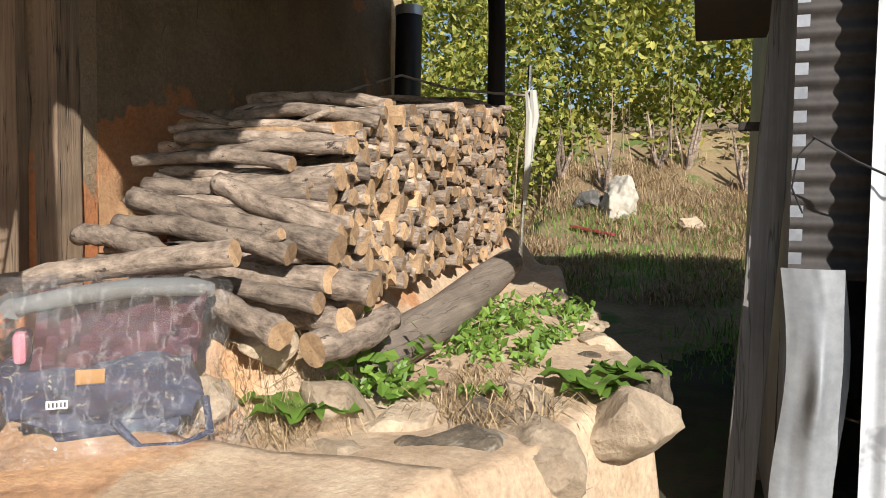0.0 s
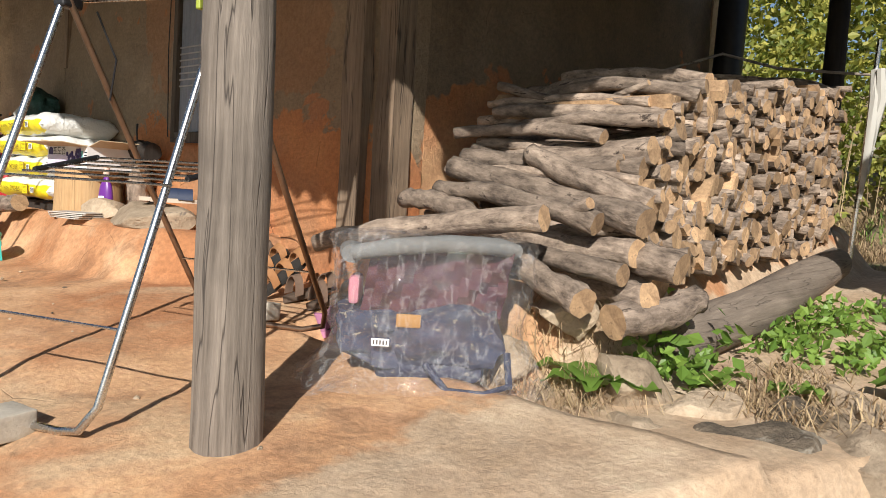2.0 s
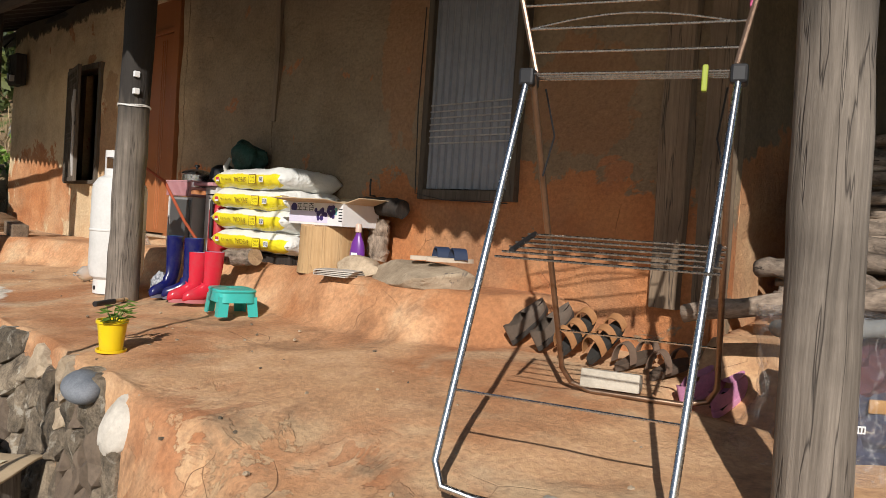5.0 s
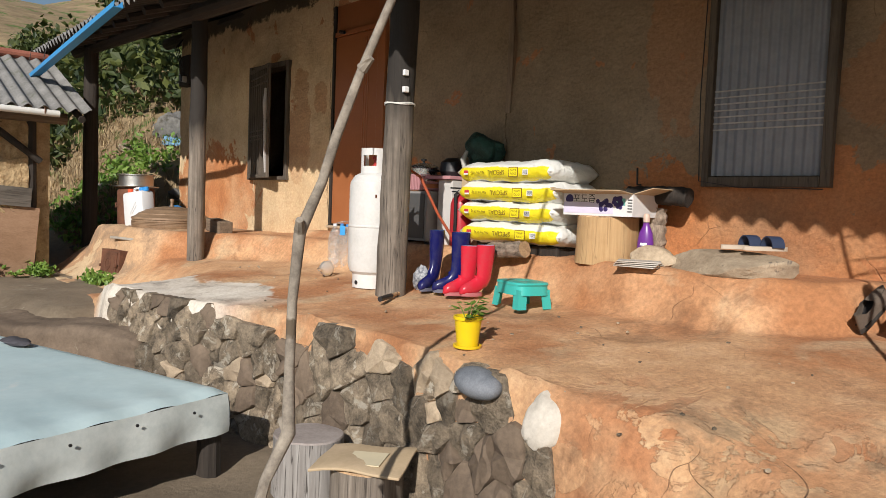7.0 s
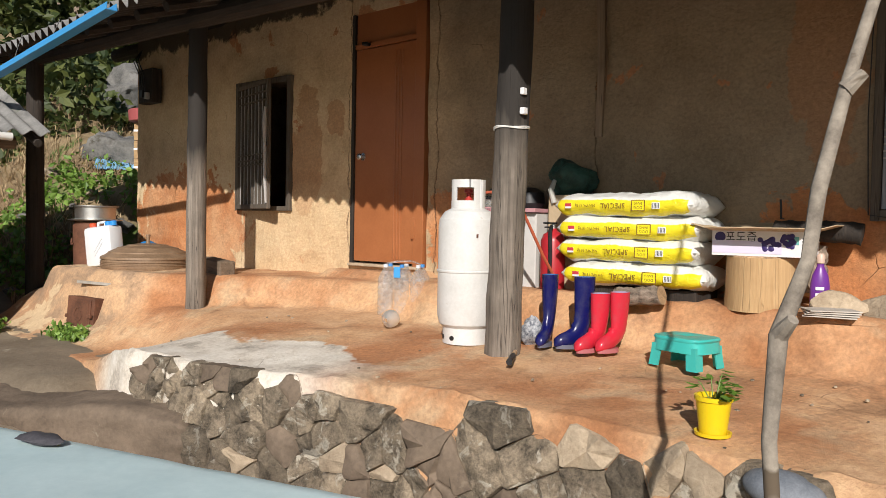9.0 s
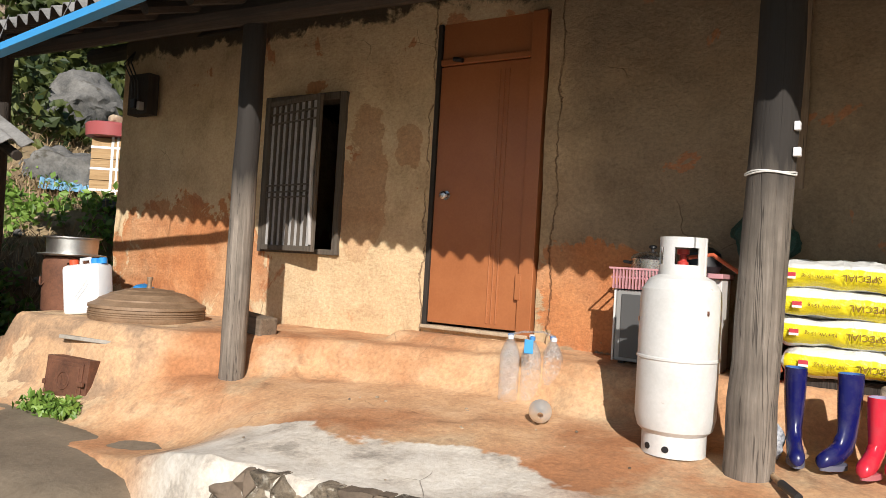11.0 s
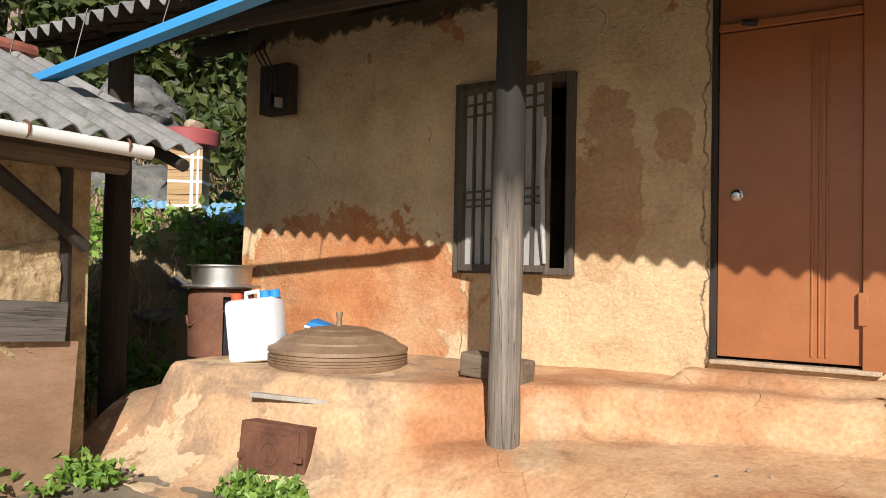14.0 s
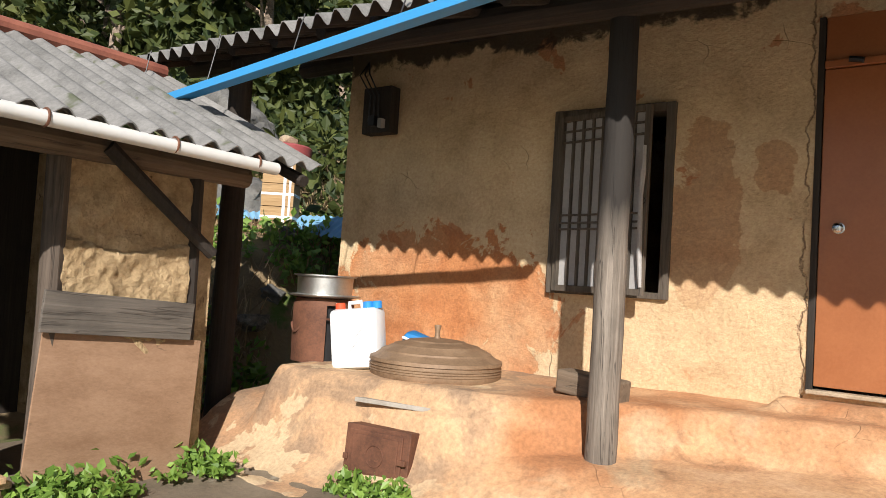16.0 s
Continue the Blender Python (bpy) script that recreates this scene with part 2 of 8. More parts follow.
    col = mix(t, 0.42, col, ramp(t, small, [(0.3, (0.25, 0.19, 0.14)), (0.7, (0.90, 0.80, 0.70))]), "OVERLAY")
    t.links.new(col, b.inputs["Base Color"])
    h = calc(t, "ADD", calc(t, "MULTIPLY", mid, 0.6), calc(t, "MULTIPLY", small, 0.5))
    h = calc(t, "ADD", calc(t, "ADD", h, calc(t, "MULTIPLY", crack, -0.6)), calc(t, "MULTIPLY", flake, -0.35))
    relief(t, b, h, 0.7, 0.018)
    return m


def wood_material(name, dark, light, rough=0.85, along="Z", grain=1.0, crack=0.6, soot=0.0):
    """Weathered timber: long grain, drying cracks along it, knots, and grime."""
    m, t, b = shader(name, rough)
    st = {"X": (0.9, 24, 24), "Y": (24, 0.9, 24), "Z": (24, 24, 0.9)}[along]
    v = coords(t, tuple(s * grain for s in st))
    plain = coords(t)
    g, f = noise_of(t, v, 1.8, 8.0, 0.75, 0.1), noise_of(t, v, 9.0, 6.0, 0.7)
    col = ramp(t, g, [(0.3, dark), (0.55, tuple((p + q) / 2 for p, q in zip(dark, light))), (0.72, light)])
    line = ramp(t, noise_of(t, v, 0.8, 3.0, 0.5, 0.1), [(0.490, (0, 0, 0)), (0.5, (1, 1, 1)), (0.510, (0, 0, 0))])
    col = mix(t, calc(t, "MULTIPLY", line, crack), col, (0.03, 0.024, 0.02))
    stain = ramp(t, noise_of(t, plain, 2.4, 4.0), [(0.5, (0, 0, 0)), (0.7, (0.5, 0.5, 0.5))])
    col = mix(t, stain, col, tuple(c * 0.55 for c in dark))
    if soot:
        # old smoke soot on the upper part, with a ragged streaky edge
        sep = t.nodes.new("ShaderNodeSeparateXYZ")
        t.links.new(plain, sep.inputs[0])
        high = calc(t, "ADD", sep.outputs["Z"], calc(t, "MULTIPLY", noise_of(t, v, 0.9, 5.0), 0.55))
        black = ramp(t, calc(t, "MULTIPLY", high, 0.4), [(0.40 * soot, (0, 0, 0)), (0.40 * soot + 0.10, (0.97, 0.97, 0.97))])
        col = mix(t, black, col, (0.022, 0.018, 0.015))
    t.links.new(col, b.inputs["Base Color"])
    relief(t, b, calc(t, "ADD", calc(t, "ADD", g, calc(t, "MULTIPLY", f, 0.5)), calc(t, "MULTIPLY", line, -0.8)), 0.6, 0.006)
    return m


def plastic(name, col, rough=0.35, trans=0.0, ior=1.45, dirt=0.12, sss=0.0):
    m, t, b = shader(name, rough)
    v = coords(t)
    n = noise_of(t, v, 14.0, 6.0)
    c = mix(t, ramp(t, n, [(0.45, (0, 0, 0)), (0.75, (dirt * 2, dirt * 2, dirt * 2))]), col, tuple(x * 0.6 + 0.05 for x in col))
    t.links.new(c, b.inputs["Base Color"])
    b.inputs["Transmission Weight"].default_value = trans
    b.inputs["IOR"].default_value = ior
    if sss:
        b.inputs["Subsurface Weight"].default_value = sss
        b.inputs["Subsurface Radius"].default_value = (0.02, 0.02, 0.02)
    return m


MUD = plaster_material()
# darker copy of MUD for the end wall, deep eave shade put into its colour
SHADED_MUD = plaster_material(0.6)
FLOOR = floor_material()
EARTH = grainy("yard_earth", (0.14, 0.105, 0.07), (0.27, 0.215, 0.15), 1.6, 30, 0.95, bump=0.6, depth=0.03, spots=((0.33, 0.29, 0.22), 2.2, 0.6))
STRAW_EARTH = grainy("dry_weed_earth", (0.16, 0.11, 0.06), (0.36, 0.27, 0.15), 1.2, 26, 0.95, bump=0.7, depth=0.05, spots=((0.10, 0.15, 0.035), 1.0, 0.54))
STONE = grainy("field_stone", (0.062, 0.049, 0.034), (0.40, 0.315, 0.22), 11.0, 70, 0.92, bump=1.0, depth=0.05, vary=0.42, spots=((0.44, 0.39, 0.31), 9.0, 0.57))
PALE_STONE = grainy("pale_stone", (0.42, 0.38, 0.32), (0.66, 0.61, 0.53), 6.0, 60, 0.85, bump=0.5, depth=0.008, spots=((0.26, 0.23, 0.19), 9.0, 0.63))
TAN_STONE = grainy("tan_stone", (0.30, 0.225, 0.15), (0.58, 0.46, 0.325), 7.0, 60, 0.9, bump=1.0, depth=0.025, vary=0.2, spots=((0.22, 0.18, 0.14), 7.0, 0.64))
GREY_STONE = grainy("speckled_grey_stone", (0.10, 0.115, 0.135), (0.24, 0.255, 0.28), 9.0, 130, 0.7, bump=0.3, depth=0.004)
ROCK = grainy("lichen_rock", (0.06, 0.06, 0.058), (0.24, 0.23, 0.21), 2.0, 26, 0.9, bump=0.8, depth=0.05, spots=((0.10, 0.09, 0.07), 3.0, 0.6))
BROWN_ROCK = grainy("brown_rock", (0.09, 0.065, 0.045), (0.23, 0.17, 0.12), 2.6, 40, 0.85, bump=0.6, depth=0.02, spots=((0.30, 0.25, 0.18), 5.0, 0.64))
MORTAR = grainy("clay_mortar", (0.17, 0.13, 0.09), (0.36, 0.28, 0.19), 4.0, 40, 0.95, bump=0.6, depth=0.01)
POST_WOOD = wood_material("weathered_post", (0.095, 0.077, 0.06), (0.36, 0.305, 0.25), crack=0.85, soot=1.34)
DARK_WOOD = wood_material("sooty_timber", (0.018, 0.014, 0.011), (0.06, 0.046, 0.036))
DARK_BEAM = wood_material("sooty_beam", (0.018, 0.013, 0.010), (0.06, 0.045, 0.034), along="X")
DARK_RAFTER = wood_material("sooty_rafter", (0.018, 0.013, 0.010), (0.055, 0.042, 0.032), along="Y")
CORNER_WOOD = wood_material("corner_timber", (0.16, 0.11, 0.07), (0.38, 0.28, 0.19), crack=0.9)
LATTICE_WOOD = wood_material("lattice_wood", (0.07, 0.055, 0.04), (0.17, 0.14, 0.11))
SLATE = grainy("asbestos_slate", (0.12, 0.118, 0.11), (0.31, 0.30, 0.285), 3.0, 50, 0.92, bump=0.5, depth=0.006, spots=((0.11, 0.12, 0.075), 2.2, 0.6))


# ---- mesh helpers ----
def mesh_of(name, verts, faces, mats, smooth=False, index=None):
    me = bpy.data.meshes.new(name)
    me.from_pydata([tuple(v) for v in verts], [], [tuple(f) for f in faces])
    for m in (mats if isinstance(mats, (list, tuple)) else [mats]):
        me.materials.append(m)
    if index is not None:
        me.polygons.foreach_set("material_index", index)
    if smooth:
        me.polygons.foreach_set("use_smooth", [True] * len(me.polygons))
    me.update()
    return me


def child(ob, parent):
    if parent is not None:
        ob.parent = parent
        ob.matrix_parent_inverse = Matrix.Identity(4)
    return ob


def part(name, bm, material, parent=None, label="", smooth=False, angle=None):
    """Links a bmesh as one mesh object under a thing or a part."""
    me = bpy.data.meshes.new(name)
    bmesh.ops.recalc_face_normals(bm, faces=bm.faces)
    bm.to_mesh(me)
    bm.free()
    for m in (material if isinstance(material, (list, tuple)) else [material]):
        me.materials.append(m)
    if smooth:
        me.polygons.foreach_set("use_smooth", [True] * len(me.polygons))
        me.set_sharp_from_angle(angle=radians(angle or 40))
    ob = child(new(name, me), parent)
    return tagged(ob, label) if label else ob


def base(name, label, category, m=None, group="", kind=""):
    """An Empty at the foot of a thing."""
    ob = new(name)
    ob.empty_display_size = 0.1
    if m is not None:
        ob.matrix_basis = m
    return tagged(ob, label, category, group, kind)


def box(bm, x0, y0, z0, x1, y1, z1, bevel=0.0, m=None):
    r = bmesh.ops.create_cube(bm, size=1.0)
    vs = r["verts"]
    for v in vs:
        v.co = Vector((x0 + (v.co.x + 0.5) * (x1 - x0), y0 + (v.co.y + 0.5) * (y1 - y0), z0 + (v.co.z + 0.5) * (z1 - z0)))
    if bevel:
        es = {e for v in vs for e in v.link_edges}
        r = bmesh.ops.bevel(bm, geom=list(es), offset=bevel, segments=2, affect="EDGES", profile=0.5)
        vs = r["verts"]
    if m is not None:
        bmesh.ops.transform(bm, matrix=m, verts=list(set(vs)))
    return bm


def boxed(*a, **k):
    return box(bmesh.new(), *a, **k)


def tube(bm, pts, radii, sides=10, cap=True, wob=0.0, seed=0):
    """A tube along points, with a radius at each."""
    rnd = random.Random(seed)
    pts = [Vector(p) for p in pts]
    if isinstance(radii, (int, float)):
        radii = [radii] * len(pts)
    rings = []
    side = None
    for i, p in enumerate(pts):
        d = (pts[min(i + 1, len(pts) - 1)] - pts[max(i - 1, 0)]).normalized()
        if side is None:
            side = d.orthogonal().normalized()
        side = (side - d * side.dot(d)).normalized()
        up = d.cross(side)
        ring = []
        for k in range(sides):
            a = 2 * math.pi * k / sides
            r = radii[i] * (1 + wob * (rnd.random() - 0.5))
            ring.append(bm.verts.new(p + side * math.cos(a) * r + up * math.sin(a) * r))
        rings.append(ring)
    for a, b in zip(rings, rings[1:]):
        for k in range(sides):
            bm.faces.new((a[k], a[(k + 1) % sides], b[(k + 1) % sides], b[k]))
    if cap:
        bm.faces.new(rings[0][::-1])
        bm.faces.new(rings[-1])
    return bm


def tubed(*a, **k):
    return tube(bmesh.new(), *a, **k)


def lathe(bm, profile, sides=24, m=None, cap=(True, True)):
    """Turns (radius, z) pairs round the z axis."""
    rings = [[bm.verts.new((r * math.cos(2 * math.pi * k / sides), r * math.sin(2 * math.pi * k / sides), z)) for k in range(sides)] for r, z in profile]
    for a, b in zip(rings, rings[1:]):
        for k in range(sides):
            bm.faces.new((a[k], a[(k + 1) % sides], b[(k + 1) % sides], b[k]))
    if cap[0]:
        bm.faces.new(rings[0][::-1])
    if cap[1]:
        bm.faces.new(rings[-1])
    if m is not None:
        bmesh.ops.transform(bm, matrix=m, verts=[v for r in rings for v in r])
    return bm


def lathed(*a, **k):
    return lathe(bmesh.new(), *a, **k)


def rock_bm(sx, sy, sz, seed, cuts=7, sub=3, rough=0.10):
    """A stone: a ball cut by random planes and roughened."""
    rnd = random.Random(seed)
    bm = bmesh.new()
    bmesh.ops.create_icosphere(bm, subdivisions=sub, radius=1.0)
    planes = []
    for _ in range(cuts):
        d = Vector((rnd.gauss(0, 1), rnd.gauss(0, 1), rnd.gauss(0, 1))).normalized()
        planes.append((d, rnd.uniform(0.50, 0.85)))
    off = Vector((seed * 3.1, seed * 1.7, 0))
    for v in bm.verts:
        for d, k in planes:
            e = v.co.dot(d) - k
            if e > 0:
                v.co -= d * e * 0.93
        v.co *= 1 + rough * noise.fractal(v.co * 1.7 + off, 1.0, 2.0, 4)
        v.co = Vector((v.co.x * sx, v.co.y * sy, v.co.z * sz))
    return bm


def lerp_table(table, v):
    """Piecewise linear value at v."""
    if v <= table[0][0]:
        return table[0][1]
    for (a, p), (b, q) in zip(table, table[1:]):
        if v <= b:
            return p + (q - p) * (v - a) / (b - a)
    return table[-1][1]


def smooth(a, b, v):
    u = min(1.0, max(0.0, (v - a) / (b - a)))
    return u * u * (3 - 2 * u)


def yard_plan(x, y):
    """Height of the yard and of the ground behind the house."""
    z = -0.82 + 0.36 * smooth(-6.6, -9.6, x) + 0.16 * smooth(-9.4, -11.0, x)
    z += (-0.30 - z) * smooth(-2.95, -2.65, y) * smooth(-8.7, -9.2, x)
    if x > -2.4:
        z = z + 0.28 * smooth(-1.0, 2.0, y)
        z += 0.75 * smooth(3.0, 7.5, y)
    z += 0.9 * smooth(7.5, 11.0, y) + 1.3 * smooth(10.0, 13.0, y) + 5.0 * smooth(13.0, 40.0, y)
    z += 1.75 * smooth(-13.4, -15.2, x) * smooth(-2.2, 1.4, y)
    z += 2.2 * smooth(-15.6, -20.0, x) * smooth(-3.0, 2.0, y)
    z += 9.0 * smooth(-18.0, -60.0, x)
    return z


LEDGE = [(-12.4, -1.50), (-10.6, -1.50), (-10.1, -1.28), (-9.75, -1.02), (-9.2, -0.78), (-8.5, -0.60), (-7.9, -0.55), (-7.3, -0.70),
         (-6.6, -0.62), (-5.2, -0.62), (-4.6, -0.72), (-3.9, -0.66), (-3.5, -0.42), (-3.25, 0.1), (0.0, 0.3)]
EDGE = [(-12.4, -1.9), (-9.6, -2.15), (-8.4, -2.42), (-7.6, -2.34), (-6.2, -2.04), (-5.2, -2.0), (-4.4, -2.08), (-3.9, -2.12), (-3.3, -2.02), (-2.9, -2.2), (-2.4, -2.45), (-1.4, -2.3), (-0.8, -1.7), (-0.3, -0.8)]
RIGHT = [(-2.5, -1.25), (-1.6, -0.85), (-0.4, -0.45), (0.2, -0.28), (0.65, -0.12), (1.4, -0.42), (2.2, -0.68), (3.6, -1.0)]


def floor_z(x, y):
    """Trodden mud floor of the terrace, falling towards the yard."""
    z = 0.185 + 0.095 * max(y, -2.2) - 0.02 * smooth(-7.5, -9.5, x) - 0.055 * smooth(-3.6, -2.0, x)
    z += (-0.30 - z) * smooth(-8.35, -9.7, x) * smooth(-1.25, -1.85, y)
    z -= 0.08 * smooth(-3.4, -2.8, x) * smooth(-1.5, -2.2, y)
    if x > -2.5 and y > -0.6:
        z = min(z, 0.02) + 0.09 * max(0.0, y)
        z += 0.30 * smooth(-1.12, -1.42, x) * smooth(-0.42, -0.05, y)
    return z


def ledge_z(x, y):
    front = lerp_table(LEDGE, x)
    top = 0.40 - 0.06 * smooth(-7.6, -8.2, x) - 0.01 * smooth(-9.5, -10.2, x)
    top += 0.07 * smooth(-0.30, -0.16, y) * smooth(-9.05, -8.95, x) * smooth(-7.75, -7.85, x)
    up = smooth(front - 0.07, front + 0.16, y) * smooth(-12.22, -12.04, x)
    return top, up


def terrace_plan(x, y):
    z = floor_z(x, y)
    if x < -3.0:
        top, up = ledge_z(x, y)
        z += (top - z) * up
    e = lerp_table(EDGE, x)
    slope = 0.10 + 0.35 * smooth(-4.0, -3.5, x) * smooth(-1.5, -2.6, x)
    drop = smooth(e, e - slope, y)
    drop = max(drop, smooth(0.0, 0.16, x - lerp_table(RIGHT, y)))
    low = yard_plan(x, y) - 0.12
    return z + (low - z) * drop


PLAN = 0.87  # metres to one unit of the plan above


def yard_z(x, y):
    return PLAN * yard_plan(x / PLAN, y / PLAN)


def terrace_z(x, y):
    return PLAN * terrace_plan(x / PLAN, y / PLAN)




# ---- ground and terrace ----
def sheet(name, xs, ys, height, mats, rough=0.0, freq=2.0, smooth=True):
    verts, faces = [], []
    for y in ys:
        for x in xs:
            z = height(x, y)
            if rough:
                z += rough * noise.fractal((x * freq, y * freq, 0.3), 1.0, 2.0, 5)
            verts.append((x, y, z))
    n = len(xs)
    for j in range(len(ys) - 1):
        for i in range(n - 1):
            faces.append((j * n + i, j * n + i + 1, (j + 1) * n + i + 1, (j + 1) * n + i))
    return new(name, mesh_of(name, verts, faces, mats, smooth))


def spaced(stops):
    out = []
    for a, b, step in stops:
        k = max(1, round((b - a) / step))
        out += [a + (b - a) * i / k for i in range(k)]
    return out + [stops[-1][1]]


xs = spaced([(-900, -80, 60), (-80, -20, 4), (-20, -12, 0.4), (-12, 2.5, 0.09), (2.5, 12, 0.6), (12, 80, 6), (80, 900, 80)])
ys = spaced([(-900, -60, 60), (-60, -10, 5), (-10, -5, 0.5), (-5, 4, 0.09), (4, 14, 0.25), (14, 40, 1.5), (40, 900, 60)])
ground = sheet("ground", xs, ys, yard_z, [EARTH], 0.022, 2.3)
ground.data.materials.append(STRAW_EARTH)
ground.data.polygons.foreach_set("material_index", [1 if (p.center.y > 2.6 and p.center.x > -2.4) or p.center.x < -11.6 or p.center.y > 9 else 0 for p in ground.data.polygons])
# dark green soil of the passage, the metal shed's shade put into its colour
ground.data.materials.append(grainy("green_shade_soil", (0.018, 0.022, 0.010), (0.065, 0.06, 0.035), 3.0, 36, 0.95, bump=0.7, depth=0.04, spots=((0.035, 0.06, 0.015), 4.0, 0.52)))
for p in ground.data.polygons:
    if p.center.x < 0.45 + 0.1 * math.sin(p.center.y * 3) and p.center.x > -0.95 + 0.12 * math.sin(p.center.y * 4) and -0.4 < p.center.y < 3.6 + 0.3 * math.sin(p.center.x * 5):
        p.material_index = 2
tagged(ground, "bare brown earth yard rising to weedy slopes behind the house", "ground", kind="structure")

xs = spaced([(-11.0, 0.15, 0.032)])
ys = spaced([(-2.75, 0.12, 0.03)])


def mud_top(x, y):
    z = terrace_z(x, y)
    n = noise.fractal((x * 2.1, y * 2.1, 0.7), 1.0, 2.0, 4)
    f = noise.fractal((x * 9, y * 9, 4.7), 1.0, 2.0, 3)
    s = abs(terrace_z(x, y + 0.05) - terrace_z(x, y - 0.05)) * 4
    return z + 0.012 * n + 0.0035 * f + min(1.0, s) * (0.03 * n + 0.012 * f)


terrace = sheet("floor_terrace", xs, ys, mud_top, [FLOOR])
tagged(terrace, "orange clay terrace with a raised ledge and hearth along the house wall", "terrace", kind="structure")
terrace_side = sheet("floor_side", spaced([(-2.3, 0.15, 0.032)]), spaced([(0.12, 3.1, 0.035)]), mud_top, [FLOOR])
tagged(terrace_side, "clay platform under the stacked firewood beside the house", "terrace", kind="structure")


# ---- house walls ----
def mud_wall(name, length, height, z0, holes, thick, place, label, step=0.04, in_shade=False):
    """A plastered wall in its own x (along) and z plane, its face towards -y, with openings through it."""
    nx, nz = round(length / step), round(height / step)
    gx = [length * i / nx for i in range(nx + 1)]
    gz = [z0 + height * j / nz for j in range(nz + 1)]
    for x0, x1, h0, h1 in holes:
        for vals, marks in ((gx, (x0, x1)), (gz, (h0, h1))):
            for mk in marks:
                i = min(range(len(vals)), key=lambda k: abs(vals[k] - mk))
                vals[i] = mk
    inside = lambda x, z: any(a < x < b and c < z < d for a, b, c, d in holes)
    bm = bmesh.new()
    grid = {}
    for i, x in enumerate(gx):
        for j, z in enumerate(gz):
            w = 0.028 * noise.fractal((x * 1.1, z * 1.1, 3.1), 1.0, 2.0, 4) + 0.006 * noise.fractal((x * 7, z * 7, 8.0), 1.0, 2.0, 3)
            grid[i, j] = bm.verts.new((x, w, z))
    for i in range(nx):
        for j in range(nz):
            if not inside((gx[i] + gx[i + 1]) / 2, (gz[j] + gz[j + 1]) / 2):
                bm.faces.new((grid[i, j], grid[i + 1, j], grid[i + 1, j + 1], grid[i, j + 1]))
    rim = [e for e in bm.edges if e.is_boundary]
    back = bmesh.ops.extrude_edge_only(bm, edges=rim)
    for v in [g for g in back["geom"] if isinstance(g, bmesh.types.BMVert)]:
        v.co.y = thick
    loose = [v for v in bm.verts if not v.link_faces]
    bmesh.ops.delete(bm, geom=loose, context="VERTS")
    ob = part(name, bm, SHADED_MUD if in_shade else MUD, None, smooth=True, angle=50)
    ob.matrix_basis = place
    return tagged(ob, label, "wall", kind="structure")


W0 = -11.18
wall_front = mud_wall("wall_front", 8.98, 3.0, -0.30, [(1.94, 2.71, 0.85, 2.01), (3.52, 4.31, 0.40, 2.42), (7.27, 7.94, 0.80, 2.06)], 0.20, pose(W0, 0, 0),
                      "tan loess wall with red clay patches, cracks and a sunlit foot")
wall_side = mud_wall("wall_side", 2.95, 3.0, -0.30, [], 0.20, pose(-2.20, 0.20, 0, 0, 0, 90), "shaded loess end wall behind the firewood", in_shade=True)
wall_left = mud_wall("wall_left", 2.95, 3.0, -0.30, [], 0.20, pose(W0, 3.15, 0, 0, 0, -90), "loess end wall of the house")
back = part("wall_back", boxed(W0, 3.155, -0.3, -2.2, 3.35, 2.7), MUD)
tagged(back, "plain loess back wall of the house", "wall", kind="structure")
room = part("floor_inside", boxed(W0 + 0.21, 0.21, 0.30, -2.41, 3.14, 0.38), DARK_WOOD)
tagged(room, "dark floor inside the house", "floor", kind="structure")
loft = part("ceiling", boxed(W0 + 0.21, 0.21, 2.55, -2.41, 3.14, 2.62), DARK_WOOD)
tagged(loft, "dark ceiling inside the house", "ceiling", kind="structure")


# ---- roof ----
EAVE_Y, EAVE_Z, PITCH = -1.80, 2.165, 0.36
ROOF_L, ROOF_R = -11.98, -0.76


def corrugated(name, u0, u1, v0, v1, place, mats, pitch=0.146, depth=0.036, thick=0.007, steps=8, clip=None, rows=6, wob=0.0):
    """A wavy sheet in its own x (across the waves) and y (along them), with thickness."""
    n = round((u1 - u0) / pitch * steps)
    verts, faces = [], []
    for s in (0, 1):
        for j in range(rows + 1):
            for i in range(n + 1):
                u = u0 + (u1 - u0) * i / n
                a, b = v0, v1
                if clip:
                    a, b = clip(u)
                v = a + (b - a) * j / rows
                z = depth * math.sin(2 * math.pi * u / pitch) - s * thick
                if wob:
                    z += wob * noise.noise((u * 1.3, v * 1.3, 5.0))
                verts.append((u, v, z))
    m = (rows + 1) * (n + 1)
    for s in (0, 1):
        for j in range(rows):
            for i in range(n):
                f = [s * m + j * (n + 1) + i, s * m + j * (n + 1) + i + 1, s * m + (j + 1) * (n + 1) + i + 1, s * m + (j + 1) * (n + 1) + i]
                faces.append(f if s == 0 else f[::-1])
    for i in range(n):
        faces.append((i + 1, i, m + i, m + i + 1))
        q = rows * (n + 1) + i
        faces.append((q, q + 1, m + q + 1, m + q))
    for j in range(rows):
        a, b = j * (n + 1), (j + 1) * (n + 1)
        faces.append((a, b, m + b, m + a))
        faces.append((b + n, a + n, m + a + n, m + b + n))
    ob = new(name, mesh_of(name, verts, faces, mats, True))
    ob.data.set_sharp_from_angle(angle=radians(50))
    ob.matrix_basis = place
    return ob


